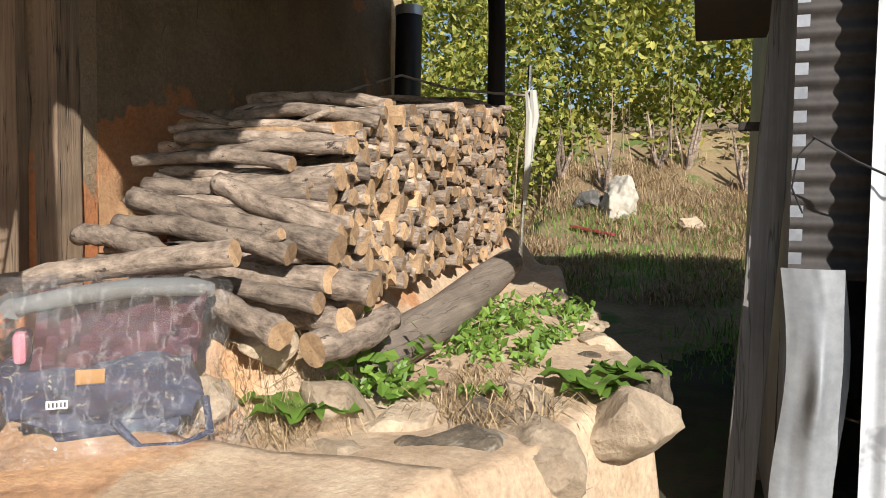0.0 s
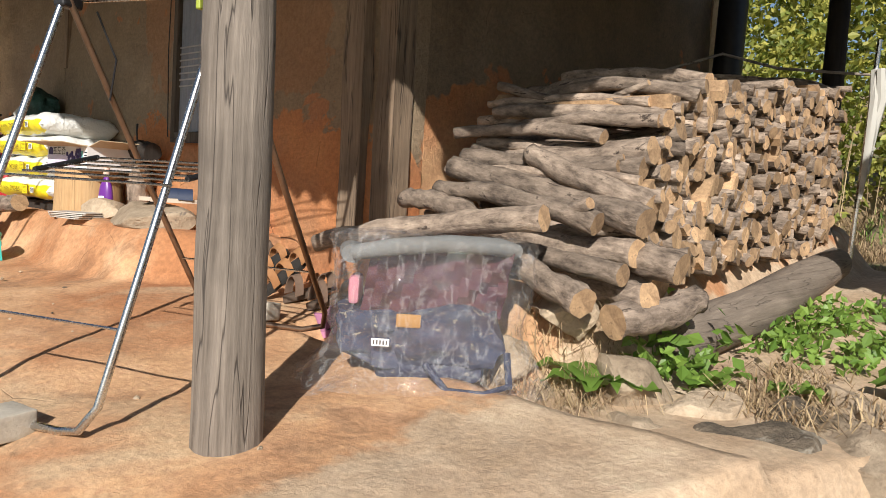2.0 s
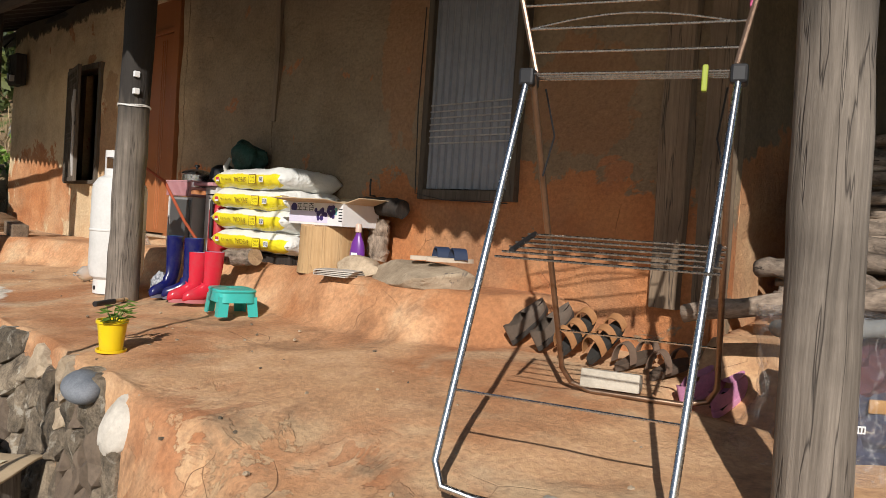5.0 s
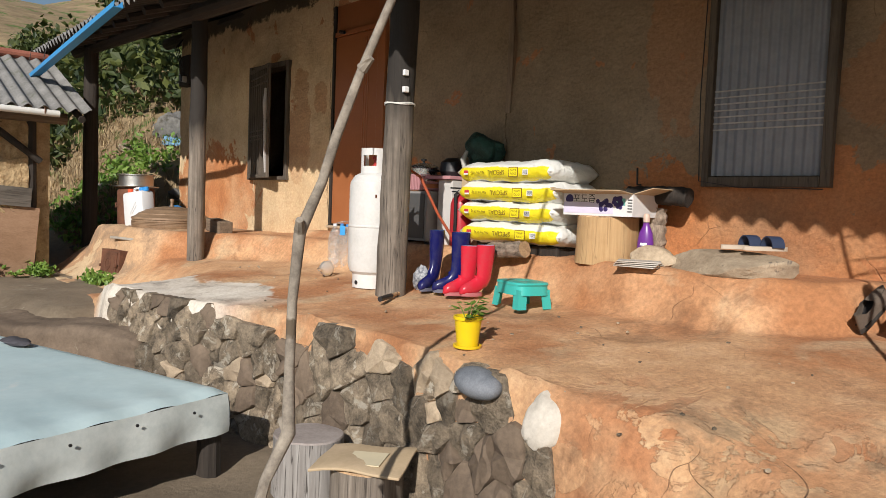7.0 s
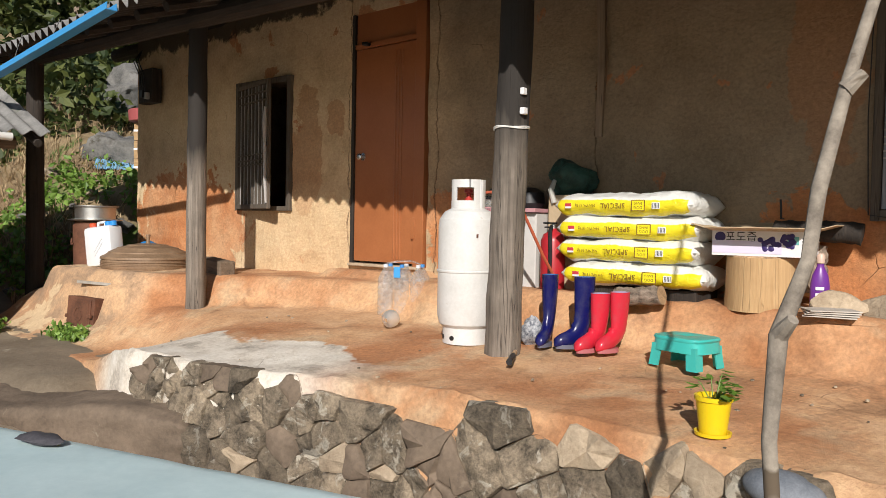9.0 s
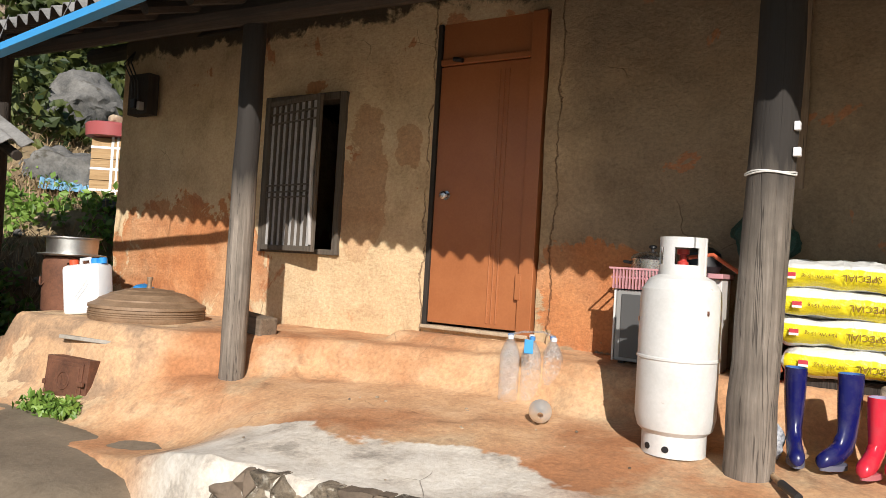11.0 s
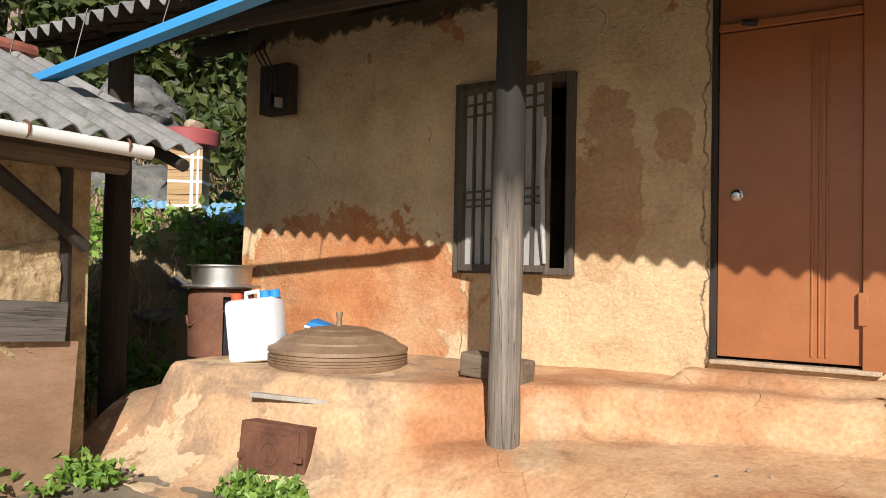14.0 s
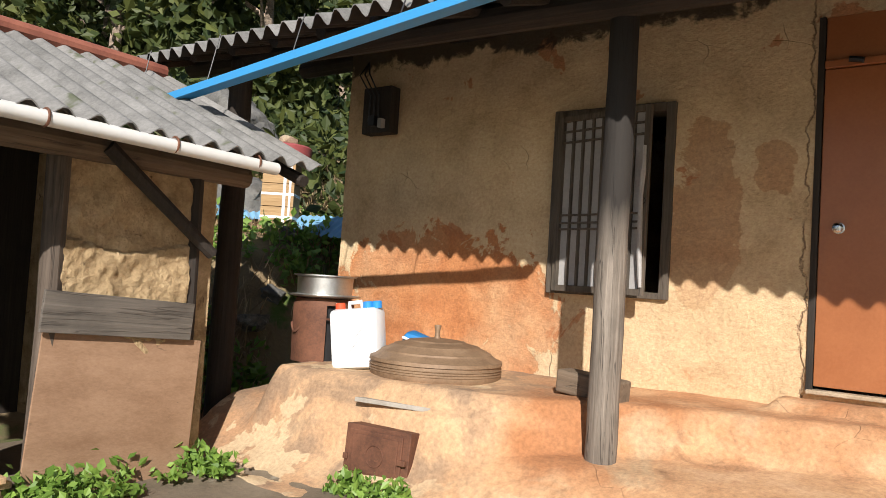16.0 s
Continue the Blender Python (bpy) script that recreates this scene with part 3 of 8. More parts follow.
slope = math.degrees(math.atan(PITCH))
run = 3.7 / math.cos(radians(slope))
c = math.cos(radians(slope))
roof = base("roof", "grey corrugated slate roof with a wavy eave over sooty rafters", "roof", kind="structure")
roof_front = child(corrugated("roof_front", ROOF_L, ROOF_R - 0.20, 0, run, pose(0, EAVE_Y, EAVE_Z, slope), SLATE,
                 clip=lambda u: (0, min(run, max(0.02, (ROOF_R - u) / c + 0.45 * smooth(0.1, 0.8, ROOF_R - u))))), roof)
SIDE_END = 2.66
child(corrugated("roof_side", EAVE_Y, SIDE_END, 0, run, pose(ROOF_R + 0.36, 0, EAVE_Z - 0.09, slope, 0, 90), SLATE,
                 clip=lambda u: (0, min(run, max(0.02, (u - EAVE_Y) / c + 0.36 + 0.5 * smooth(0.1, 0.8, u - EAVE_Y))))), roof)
child(corrugated("roof_back", 3.4, -ROOF_L, 0, run, pose(0, 5.6, EAVE_Z, slope, 0, 180), SLATE,
                 clip=lambda u: (0, run)), roof)
bm = bmesh.new()
x = ROOF_L + 0.25
while x < ROOF_R - 0.3:
    top = min(1.9, EAVE_Y + (ROOF_R - x))
    j = 0.02 * math.sin(x * 7)
    if top > EAVE_Y + 0.4:
        tube(bm, [(x, EAVE_Y + 0.26, EAVE_Z - 0.09 + PITCH * 0.26), (x + j, (EAVE_Y + top) / 2, EAVE_Z - 0.09 + PITCH * (top - EAVE_Y) / 2), (x, top, EAVE_Z - 0.09 + PITCH * (top - EAVE_Y))], [0.042, 0.05, 0.055], 7, wob=0.15, seed=int(x * 10))
    x += 0.42
rafters = part("rafters", bm, DARK_RAFTER, roof, "sooty round rafters")
bm = bmesh.new()
yy = EAVE_Y + 0.3
while yy < SIDE_END - 0.1:
    tube(bm, [(ROOF_R - 0.1, yy, EAVE_Z - 0.085), (ROOF_R - 1.45, yy, EAVE_Z - 0.085 + PITCH * 1.35)], [0.042, 0.055], 7, wob=0.15, seed=int(yy * 10))
    yy += 0.45
part("side_rafters", bm, DARK_BEAM, roof, "sooty round rafters")
for y0, name in ((-1.05, "eave_beam"), (0.08, "wall_plate")):
    z = EAVE_Z - 0.20 + PITCH * (y0 - EAVE_Y)
    beam = part(name, tubed([(ROOF_L + 0.15, y0, z), (-9.0, y0 + 0.01, z + 0.02), (-6.0, y0, z - 0.01), (-3.5, y0, z + 0.02), (-1.35, y0, z)], [0.075, 0.08, 0.075, 0.08, 0.07], 10, wob=0.1), DARK_BEAM, roof, "sooty round beam")
    if name == "eave_beam":
        eave_beam = beam
part("side_beam", tubed([(-1.25, -1.15, 2.12), (-1.22, 1.0, 2.14), (-1.25, 2.6, 2.12)], 0.07, 10, wob=0.1), DARK_RAFTER, roof, "sooty round beam")
bm = bmesh.new()
for i in range(13):
    y0 = EAVE_Y + 0.42 + i * 0.27
    z = EAVE_Z - 0.03 + PITCH * (y0 - EAVE_Y)
    x1 = min(ROOF_R - 0.15, ROOF_R - (y0 - EAVE_Y) - 0.05)
    box(bm, ROOF_L + 0.06, y0 - 0.10, z - 0.012, x1, y0 + 0.10, z + 0.006, 0.0, Matrix.Translation((0, y0, z)) @ Matrix.Rotation(radians(slope), 4, "X") @ Matrix.Translation((0, -y0, -z)))
# undersides near-black: soot, and the shade under the eave put into the colour
SOOT_SHADE = grainy("sooty_shade_slate", (0.014, 0.012, 0.010), (0.045, 0.038, 0.032), 3.0, 40, 0.95, bump=0.4, depth=0.005)
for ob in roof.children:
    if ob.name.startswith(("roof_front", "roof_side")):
        ob.data.materials.append(SOOT_SHADE)
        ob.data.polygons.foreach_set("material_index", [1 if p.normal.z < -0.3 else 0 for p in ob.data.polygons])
boards = part("roof_boards", bm, DARK_BEAM, roof, "dark boards under the slates")
# unseen cover added along the hip to keep sun from leaking through the gap
a, b = Vector((ROOF_R - 0.20, -1.68, 2.205)), Vector((-4.35, 1.80, 3.49))
across = Vector((0.72, 0.70, 0.0)) * 0.34
bm = bmesh.new()
rows = []
for p in (a, b):
    for q, dz in ((-1.0, -0.10), (0.0, 0.05), (1.0, -0.10)):
        rows.append(bm.verts.new(p + across * q + Vector((0, 0, dz))))
for i in (0, 1):
    bm.faces.new((rows[i], rows[i + 1], rows[i + 4], rows[i + 3]))
bmesh.ops.solidify(bm, geom=bm.faces[:], thickness=0.02)
part("hip_cap", bm, SLATE, roof, "added slate-grey cover blocking sun at the hip gap")
# the old eave sinks and swings outwards towards the firewood end
for ob, out in ((roof_front, 0.06), (boards, 0.06), (rafters, 0.03), (eave_beam, 0.0)):
    warp = Matrix(((1, 0, 0, 0), (-out, 1, 0, -out * 7.1), (-0.025, 0, 1, -0.025 * 7.1), (0, 0, 0, 1)))
    m = ob.matrix_basis.copy()
    ob.data.transform(m.inverted() @ warp @ m)


# ---- posts ----
def eave_post(x, y, z0, z1, w, label, seed, lean=0.0, mat=POST_WOOD):
    rnd = random.Random(seed)
    bm = bmesh.new()
    pts, rad = [], []
    for i in range(15):
        u = i / 14
        pts.append((x + lean * u + rnd.uniform(-1, 1) * 0.003, y + rnd.uniform(-1, 1) * 0.003, z0 + (z1 - z0) * u))
        rad.append(w * (1.04 - 0.10 * u + rnd.uniform(-0.02, 0.02)))
    tube(bm, pts, rad, 16, wob=0.035, seed=seed)
    ob = part("eave_post", bm, mat, None, smooth=True, angle=60)
    return tagged(ob, label, "post", group="posts under the eave")


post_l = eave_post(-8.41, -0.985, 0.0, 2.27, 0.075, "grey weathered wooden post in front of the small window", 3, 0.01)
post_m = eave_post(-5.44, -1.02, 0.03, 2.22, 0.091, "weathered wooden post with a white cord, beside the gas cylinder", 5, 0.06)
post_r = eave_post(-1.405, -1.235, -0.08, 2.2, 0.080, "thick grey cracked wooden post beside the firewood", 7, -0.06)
post_far = eave_post(-11.23, -1.06, -0.25, 2.32, 0.085, "sooty dark wooden post at the house corner", 9, 0.0, DARK_WOOD)
post_side = eave_post(-1.24, 2.78, 0.15, 2.15, 0.062, "black sooty post at the far end of the firewood", 11, -0.03, DARK_WOOD)


def cord(x, y, z, r, seed):
    bm = bmesh.new()
    for k in range(2):
        tube(bm, [(x + r * math.cos(a), y + r * math.sin(a), z + 0.006 * k + 0.004 * math.sin(3 * a + k)) for a in [2 * math.pi * i / 20 for i in range(21)]], 0.0035, 6, cap=False)
    return bm


part("cord", cord(-5.408, -1.02, 1.235, 0.0935, 1), plastic("white_cord", (0.75, 0.74, 0.70), 0.6), post_m, "white cord tied round the post")


# ---- corner timbers ----
def old_timber(x0, x1, y0, y1, z0, z1, seed, name="corner_timber"):
    bm = bmesh.new()
    box(bm, x0, y0, z0, x1, y1, z1)
    bmesh.ops.subdivide_edges(bm, edges=[e for e in bm.edges if abs(e.verts[0].co.z - e.verts[1].co.z) > 0.5], cuts=24)
    bmesh.ops.subdivide_edges(bm, edges=[e for e in bm.edges if abs(e.verts[0].co.z - e.verts[1].co.z) < 0.01], cuts=3, use_grid_fill=True)
    for v in bm.verts:
        d = noise.noise_vector((v.co.x * 8, v.co.y * 8, v.co.z * 2.2 + seed))
        v.co += Vector((d.x * 0.014, d.y * 0.010, 0))
    ob = part(name, bm, CORNER_WOOD, None, smooth=True, angle=35)
    return tagged(ob, "rough cracked brown corner timber set in the loess wall", "timber", kind="structure")


old_timber(-2.46, -2.335, -0.05, 0.05, 0.36, 2.5, 1)
old_timber(-2.285, -2.18, -0.02, 0.10, 0.36, 2.5, 6)
strip = old_timber(-5.46, -5.41, -0.03, 0.02, 1.30, 2.5, 3, "wall_strip")




# ---- more materials ----
WHITE_PAINT = grainy("white_enamel", (0.58, 0.57, 0.54), (0.72, 0.71, 0.69), 4.0, 60, 0.42, bump=0.1, depth=0.002, spots=((0.34, 0.20, 0.10), 8.0, 0.70))
RUST = grainy("rusty_iron", (0.09, 0.04, 0.025), (0.24, 0.105, 0.06), 6.0, 70, 0.75, 0.3, bump=0.4, depth=0.004)
IRON = grainy("brown_cast_iron", (0.17, 0.105, 0.06), (0.33, 0.22, 0.135), 7.0, 60, 0.6, 0.15, bump=0.25, depth=0.003)
STEEL = grainy("brushed_steel", (0.50, 0.50, 0.50), (0.72, 0.72, 0.71), 5.0, 90, 0.26, 1.0, bump=0.05, depth=0.001)
ALU = grainy("dull_aluminium", (0.48, 0.48, 0.47), (0.66, 0.66, 0.64), 6.0, 60, 0.42, 1.0, bump=0.1, depth=0.002)
ZINC = grainy("galvanised_sheet", (0.40, 0.42, 0.44), (0.58, 0.60, 0.62), 3.0, 30, 0.6, 0.0, bump=0.15, depth=0.003, spots=((0.30, 0.31, 0.33), 2.5, 0.62))
DARK_ZINC = grainy("weathered_sheet", (0.16, 0.17, 0.19), (0.31, 0.33, 0.36), 3.0, 30, 0.55, 0.3, bump=0.15, depth=0.003)
BLACK = plastic("black_plastic", (0.016, 0.016, 0.018), 0.45)
DOOR_PAINT = grainy("brown_door_enamel", (0.31, 0.108, 0.04), (0.40, 0.15, 0.058), 2.0, 70, 0.33, bump=0.06, depth=0.002)
CUT_WOOD = grainy("sawn_wood", (0.22, 0.135, 0.075), (0.60, 0.40, 0.225), 13.0, 90, 0.85, bump=0.6, depth=0.004, islands=True, vary=0.42, spots=((0.16, 0.11, 0.07), 16.0, 0.6))
FRESH_WOOD = wood_material("peeled_wood", (0.42, 0.26, 0.12), (0.62, 0.42, 0.22), crack=0.15)
BARK = grainy("log_bark", (0.085, 0.062, 0.046), (0.49, 0.385, 0.295), 20.0, 70, 0.95, bump=1.0, depth=0.022, stretch=(0.45, 1, 1), islands=True, vary=0.35, spots=((0.075, 0.055, 0.043), 22.0, 0.60))
PALE_BARK = grainy("pale_bark", (0.15, 0.125, 0.10), (0.38, 0.33, 0.265), 14.0, 60, 0.9, bump=0.6, depth=0.005, spots=((0.12, 0.09, 0.06), 9.0, 0.62))
PAPER = grainy("window_paper", (0.34, 0.33, 0.32), (0.50, 0.48, 0.46), 3.0, 50, 0.9, bump=0.2, depth=0.003)
CARD = grainy("brown_card", (0.44, 0.33, 0.20), (0.56, 0.43, 0.28), 4.0, 60, 0.85, bump=0.1, depth=0.002)


def film_material(name, tint, gloss=0.16, crease=0.5, scale=9.0, haze=0.0, glints=0.0, pull=(1, 1, 1)):
    """Thin clear plastic: mostly see-through, with creased highlights."""
    m, t, b = shader(name, 0.12)
    out = t.nodes["Material Output"]
    v = coords(t)
    clear = node(t, "ShaderNodeBsdfTransparent", Color=(*tint, 1))
    shine = node(t, "ShaderNodeBsdfGlossy", Roughness=0.05)
    white = node(t, "ShaderNodeBsdfDiffuse", Color=(0.8, 0.8, 0.78, 1))
    bump = node(t, "ShaderNodeBump", Strength=crease, Distance=0.02)
    t.links.new(noise_of(t, v, scale, 5.0, 0.55, 1.2), bump.inputs["Height"])
    t.links.new(bump.outputs["Normal"], shine.inputs["Normal"])
    m1, m2 = t.nodes.new("ShaderNodeMixShader"), t.nodes.new("ShaderNodeMixShader")
    # crease highlights painted in as thin white diffuse streaks
    fold = ramp(t, noise_of(t, coords(t, pull), scale * 0.55, 4.0, 0.55, 0.15), [(0.47, (0, 0, 0)), (0.50, (1, 1, 1)), (0.515, (0, 0, 0))])
    t.links.new(calc(t, "ADD", calc(t, "MULTIPLY", fold, glints), haze), m1.inputs[0])
    t.links.new(clear.outputs[0], m1.inputs[1])
    t.links.new(white.outputs[0], m1.inputs[2])
    m2.inputs[0].default_value = gloss
    t.links.new(m1.outputs[0], m2.inputs[1])
    t.links.new(shine.outputs[0], m2.inputs[2])
    t.links.new(m2.outputs[0], out.inputs["Surface"])
    return m


CLEAR = film_material("clear_bottle_plastic", (0.97, 0.98, 0.99), 0.30, 1.0, 46.0, 0.09, 0.45)
WRAP = film_material("clear_wrapping_film", (0.98, 0.98, 0.985), 0.10, 1.0, 17.0, 0.035, 0.16, (2.2, 2.2, 0.5))


def flat_leaf_material(name, dark, light, rough=0.5, trans=0.25):
    """Leaves: each island of the mesh has its own shade."""
    m, t, b = shader(name, rough)
    geo = t.nodes.new("ShaderNodeNewGeometry")
    col = ramp(t, geo.outputs["Random Per Island"], [(0.0, dark), (0.55, tuple((p + q) / 2 for p, q in zip(dark, light))), (1.0, light)])
    t.links.new(col, b.inputs["Base Color"])
    out = t.nodes["Material Output"]
    tl = t.nodes.new("ShaderNodeBsdfTranslucent")
    t.links.new(col, tl.inputs["Color"])
    mx = t.nodes.new("ShaderNodeMixShader")
    mx.inputs[0].default_value = trans
    t.links.new(b.outputs[0], mx.inputs[1])
    t.links.new(tl.outputs[0], mx.inputs[2])
    t.links.new(mx.outputs[0], out.inputs["Surface"])
    return m


LEAF = flat_leaf_material("fresh_leaf", (0.09, 0.18, 0.025), (0.27, 0.42, 0.08))
BUSH = flat_leaf_material("autumn_leaf", (0.15, 0.21, 0.04), (0.62, 0.58, 0.14), 0.55, 0.45)
FAR_LEAF = flat_leaf_material("far_leaf", (0.022, 0.045, 0.012), (0.13, 0.15, 0.035), 0.6)
STRAW = flat_leaf_material("dry_straw", (0.20, 0.13, 0.07), (0.56, 0.42, 0.24), 0.8, 0.1)


def leaf_cloud(name, points, size, mat, label, category, seed, long=1.7, droop=0.3, kind="stuff"):
    """Many small folded leaves round the given points, as one mesh."""
    rnd = np.random.RandomState(seed)
    n = len(points)
    p = np.asarray(points, float)
    d = rnd.normal(size=(n, 3))
    d[:, 2] -= droop
    d /= np.linalg.norm(d, axis=1)[:, None]
    w = np.cross(d, rnd.normal(size=(n, 3)))
    w /= np.linalg.norm(w, axis=1)[:, None]
    up = np.cross(w, d)
    s = size * rnd.uniform(0.6, 1.35, (n, 1))
    verts = np.concatenate([p - d * s * long / 2, p + w * s * 0.5 + up * s * 0.13, p + d * s * long / 2, p - w * s * 0.5 + up * s * 0.13], 1).reshape(-1, 3)
    i = np.arange(n)[:, None] * 4
    faces = np.concatenate([i, i + 1, i + 2, i, i + 2, i + 3], 1).reshape(-1, 3)
    ob = new(name, mesh_of(name, verts.tolist(), faces.tolist(), mat))
    return tagged(ob, label, category, kind=kind)


# ---- stone wall of the terrace ----
def clip_cell(poly, a, b):
    """Keeps the side of a polygon that lies nearer to a than to b."""
    mx, my = (a[0] + b[0]) / 2, (a[1] + b[1]) / 2
    nx, ny = b[0] - a[0], b[1] - a[1]
    out = []
    for (x0, y0), (x1, y1) in zip(poly, poly[1:] + poly[:1]):
        d0, d1 = (x0 - mx) * nx + (y0 - my) * ny, (x1 - mx) * nx + (y1 - my) * ny
        if d0 <= 0:
            out.append((x0, y0))
        if d0 * d1 < 0:
            u = d0 / (d0 - d1)
            out.append((x0 + (x1 - x0) * u, y0 + (y1 - y0) * u))
    return out


def wall_stone(cell, centre, rnd, place, seed):
    """One stone that fills a cell of the wall face: a bulged front and a back sunk into the clay."""
    # worn corners
    cut = []
    for (x0, y0), (x1, y1) in zip(cell, cell[1:] + cell[:1]):
        cut += [(x0 * 0.92 + x1 * 0.08, y0 * 0.92 + y1 * 0.08), (x0 * 0.08 + x1 * 0.92, y0 * 0.08 + y1 * 0.92)]
    cell = cut
    pts = []
    for (x0, y0), (x1, y1) in zip(cell, cell[1:] + cell[:1]):
        for u in ((0.0, 0.33, 0.67) if math.hypot(x1 - x0, y1 - y0) > 0.06 else (0.0,)):
            pts.append((x0 + (x1 - x0) * u, y0 + (y1 - y0) * u))
    cx, cy = centre
    size = max(math.hypot(x - cx, y - cy) for x, y in pts)
    gap = 0.001
    bulge = min(0.035, size * rnd.uniform(0.10, 0.22)) + rnd.uniform(-0.006, 0.012)
    tx, ty = rnd.uniform(-0.13, 0.13), rnd.uniform(-0.10, 0.16)
    rings = []
    for k, dep in ((1.0, 0.10), (1.0, 0.0), (0.955, -0.62), (0.74, -0.95)):
        ring = []
        for x, y in pts:
            dx, dy = x - cx, y - cy
            r = math.hypot(dx, dy) + 1e-6
            sc = max(0.1, (r - gap) / r) * k
            j = 0.007 * noise.noise((x * 17 + seed, y * 17, k * 0.7))
            depth = 0.06 if dep > 0 else dep * bulge * 0.8 + (dx * tx + dy * ty) * (1 if dep < 0 else 0.3) + (0.034 * noise.noise((x * 13, y * 13, seed)) if dep < 0 else 0)
            ring.append(place(cx + dx * sc + j, cy + dy * sc + j, depth))
        rings.append(ring)
    verts = [v for r in rings for v in r] + [place(cx, cy, -bulge)]
    n = len(pts)
    faces = []
    for a in range(3):
        for i in range(n):
            faces.append((a * n + i, a * n + (i + 1) % n, (a + 1) * n + (i + 1) % n, (a + 1) * n + i))
    for i in range(n):
        faces.append((3 * n + i, 3 * n + (i + 1) % n, 4 * n))
    return verts, faces


def edge_y(x):
    return PLAN * lerp_table(EDGE, x / PLAN)


stone_wall = base("wall_stone", "dry stone wall of brown field stones carrying the clay terrace", "stone wall", kind="structure")
rnd = random.Random(12)
SX0, SX1 = -7.12, -3.25
seeds = []
for _ in range(9000):
    p = (rnd.uniform(SX0 - 0.1, SX1 + 0.05), rnd.uniform(-0.85, 0.03))
    gapmin = 0.066 + 0.25 * max(0.0, noise.noise((p[0] * 2.3, p[1] * 3.5, 2.0)) + 0.3)
    if all(math.hypot((p[0] - q[0]) * 0.60 + (p[1] - q[1]) * 0.22, (p[1] - q[1]) * 1.35) > gapmin for q in seeds):
        seeds.append(p)


def on_face(x, z, depth):
    top = terrace_z(x, edge_y(x) + 0.03)
    lean = 0.12 * (top - z)
    return (x, edge_y(x) - 0.012 - lean + depth, z)


# dark packed earth behind the stones
strip_x = [SX0 - 0.15 + (SX1 + 0.1 - SX0 + 0.15) * i / 60 for i in range(61)]
verts = [on_face(x, z, 0.030) for x in strip_x for z in (-0.9, -0.45, terrace_z(x, edge_y(x) + 0.05) - 0.035)]
faces = [(3 * i + k, 3 * i + 3 + k, 3 * i + 4 + k, 3 * i + 1 + k) for i in range(60) for k in (0, 1)]
child(new("packed_earth", mesh_of("packed_earth", verts, faces, MORTAR)), stone_wall)
for i, s in enumerate(seeds):
    cell = [(SX0 - 0.1, -0.9), (SX1 + 0.1, -0.9), (SX1 + 0.1, 0.0), (SX0 - 0.1, 0.0)]
    for q in sorted(seeds, key=lambda q: math.hypot(q[0] - s[0], q[1] - s[1]))[1:22]:
        cell = clip_cell(cell, s, q)
    top = terrace_z(s[0], edge_y(s[0]) + 0.05)
    cell = [(x, min(y, terrace_z(x, edge_y(x) + 0.05) + 0.002)) for x, y in cell]
    if len(cell) < 3 or s[1] > top - 0.02 or (s[0] > -3.42 and s[1] > -0.45):
        continue
    verts, faces = wall_stone(cell, (sum(x for x, _ in cell) / len(cell), sum(y for _, y in cell) / len(cell)), rnd, on_face, i * 1.3)
    pale = rnd.random()
    ob = child(new("stone", mesh_of("stone", verts, faces, TAN_STONE if pale < 0.04 else BROWN_ROCK if pale > 0.8 else STONE)), stone_wall)
    ob.data.polygons.foreach_set("use_smooth", [True] * len(ob.data.polygons))
    ob.data.set_sharp_from_angle(angle=radians(32))


def loose_rock(name, x, y, z, sx, sy, sz, seed, mat, label, rot=(0, 0, 0), cuts=7, parent=None, rough=0.10, sub=4):
    ob = part(name, rock_bm(sx, sy, sz, seed, cuts, sub, rough), mat, parent, smooth=True, angle=24)
    ob.matrix_basis = pose(x, y, z, *rot)
    return tagged(ob, label, "stone") if label else ob


loose_rock("grey_cobble", -3.80, -1.86, -0.055, 0.125, 0.075, 0.056, 21, GREY_STONE, "smooth speckled blue-grey cobble set in the terrace edge", (15, 5, -8), 0, rough=0.02)
loose_rock("pale_stone", -3.44, -1.86, -0.11, 0.085, 0.035, 0.125, 22, PALE_STONE, "flat pale stone set in the terrace edge", (-20, 25, 12), 5)
bm = bmesh.new()
bmesh.ops.create_cube(bm, size=2.0)
bmesh.ops.subdivide_edges(bm, edges=bm.edges[:], cuts=22, use_grid_fill=True)
for v in bm.verts:
    p = v.co.copy()
    r = (abs(p.x) ** 8 + abs(p.y) ** 8 + abs(p.z) ** 8) ** 0.125
    p = p / r
    p = Vector((p.x * 0.86, p.y * 0.20, p.z * 0.21))
    v.co = p * (1 + 0.10 * noise.fractal(p * 2.6, 1.0, 2.0, 4)) + Vector((0, 0, 0.05 * math.sin(p.x * 3.2))) + noise.noise_vector(p * 14) * 0.012
slab = part("long_slab", bm, BROWN_ROCK, None, smooth=True, angle=30)
slab.matrix_basis = pose(-7.50, -2.30, -0.505, 4, 1, 22)
tagged(slab, "long dark brown slab edging the upper yard", "stone")
loose_rock("yard_stone", -3.0, -2.42, -0.68, 0.22, 0.16, 0.10, 24, TAN_STONE, "low tan stone at the foot of the terrace", (0, 0, 20))
loose_rock("yard_stone", -2.55, -2.62, -0.66, 0.30, 0.2, 0.14, 25, TAN_STONE, "low tan stone at the foot of the terrace", (0, 0, -10))
loose_rock("hearth_stone", -9.36, -1.42, -0.235, 0.13, 0.09, 0.06, 26, STONE, "flat grey stone in front of the hearth door", (0, 0, 5))
loose_rock("slab_step", -3.56, -0.34, 0.385, 0.35, 0.17, 0.085, 27, TAN_STONE, "worn tan stone slab lying on the clay ledge", (0, 0, 3), 8, rough=0.05)
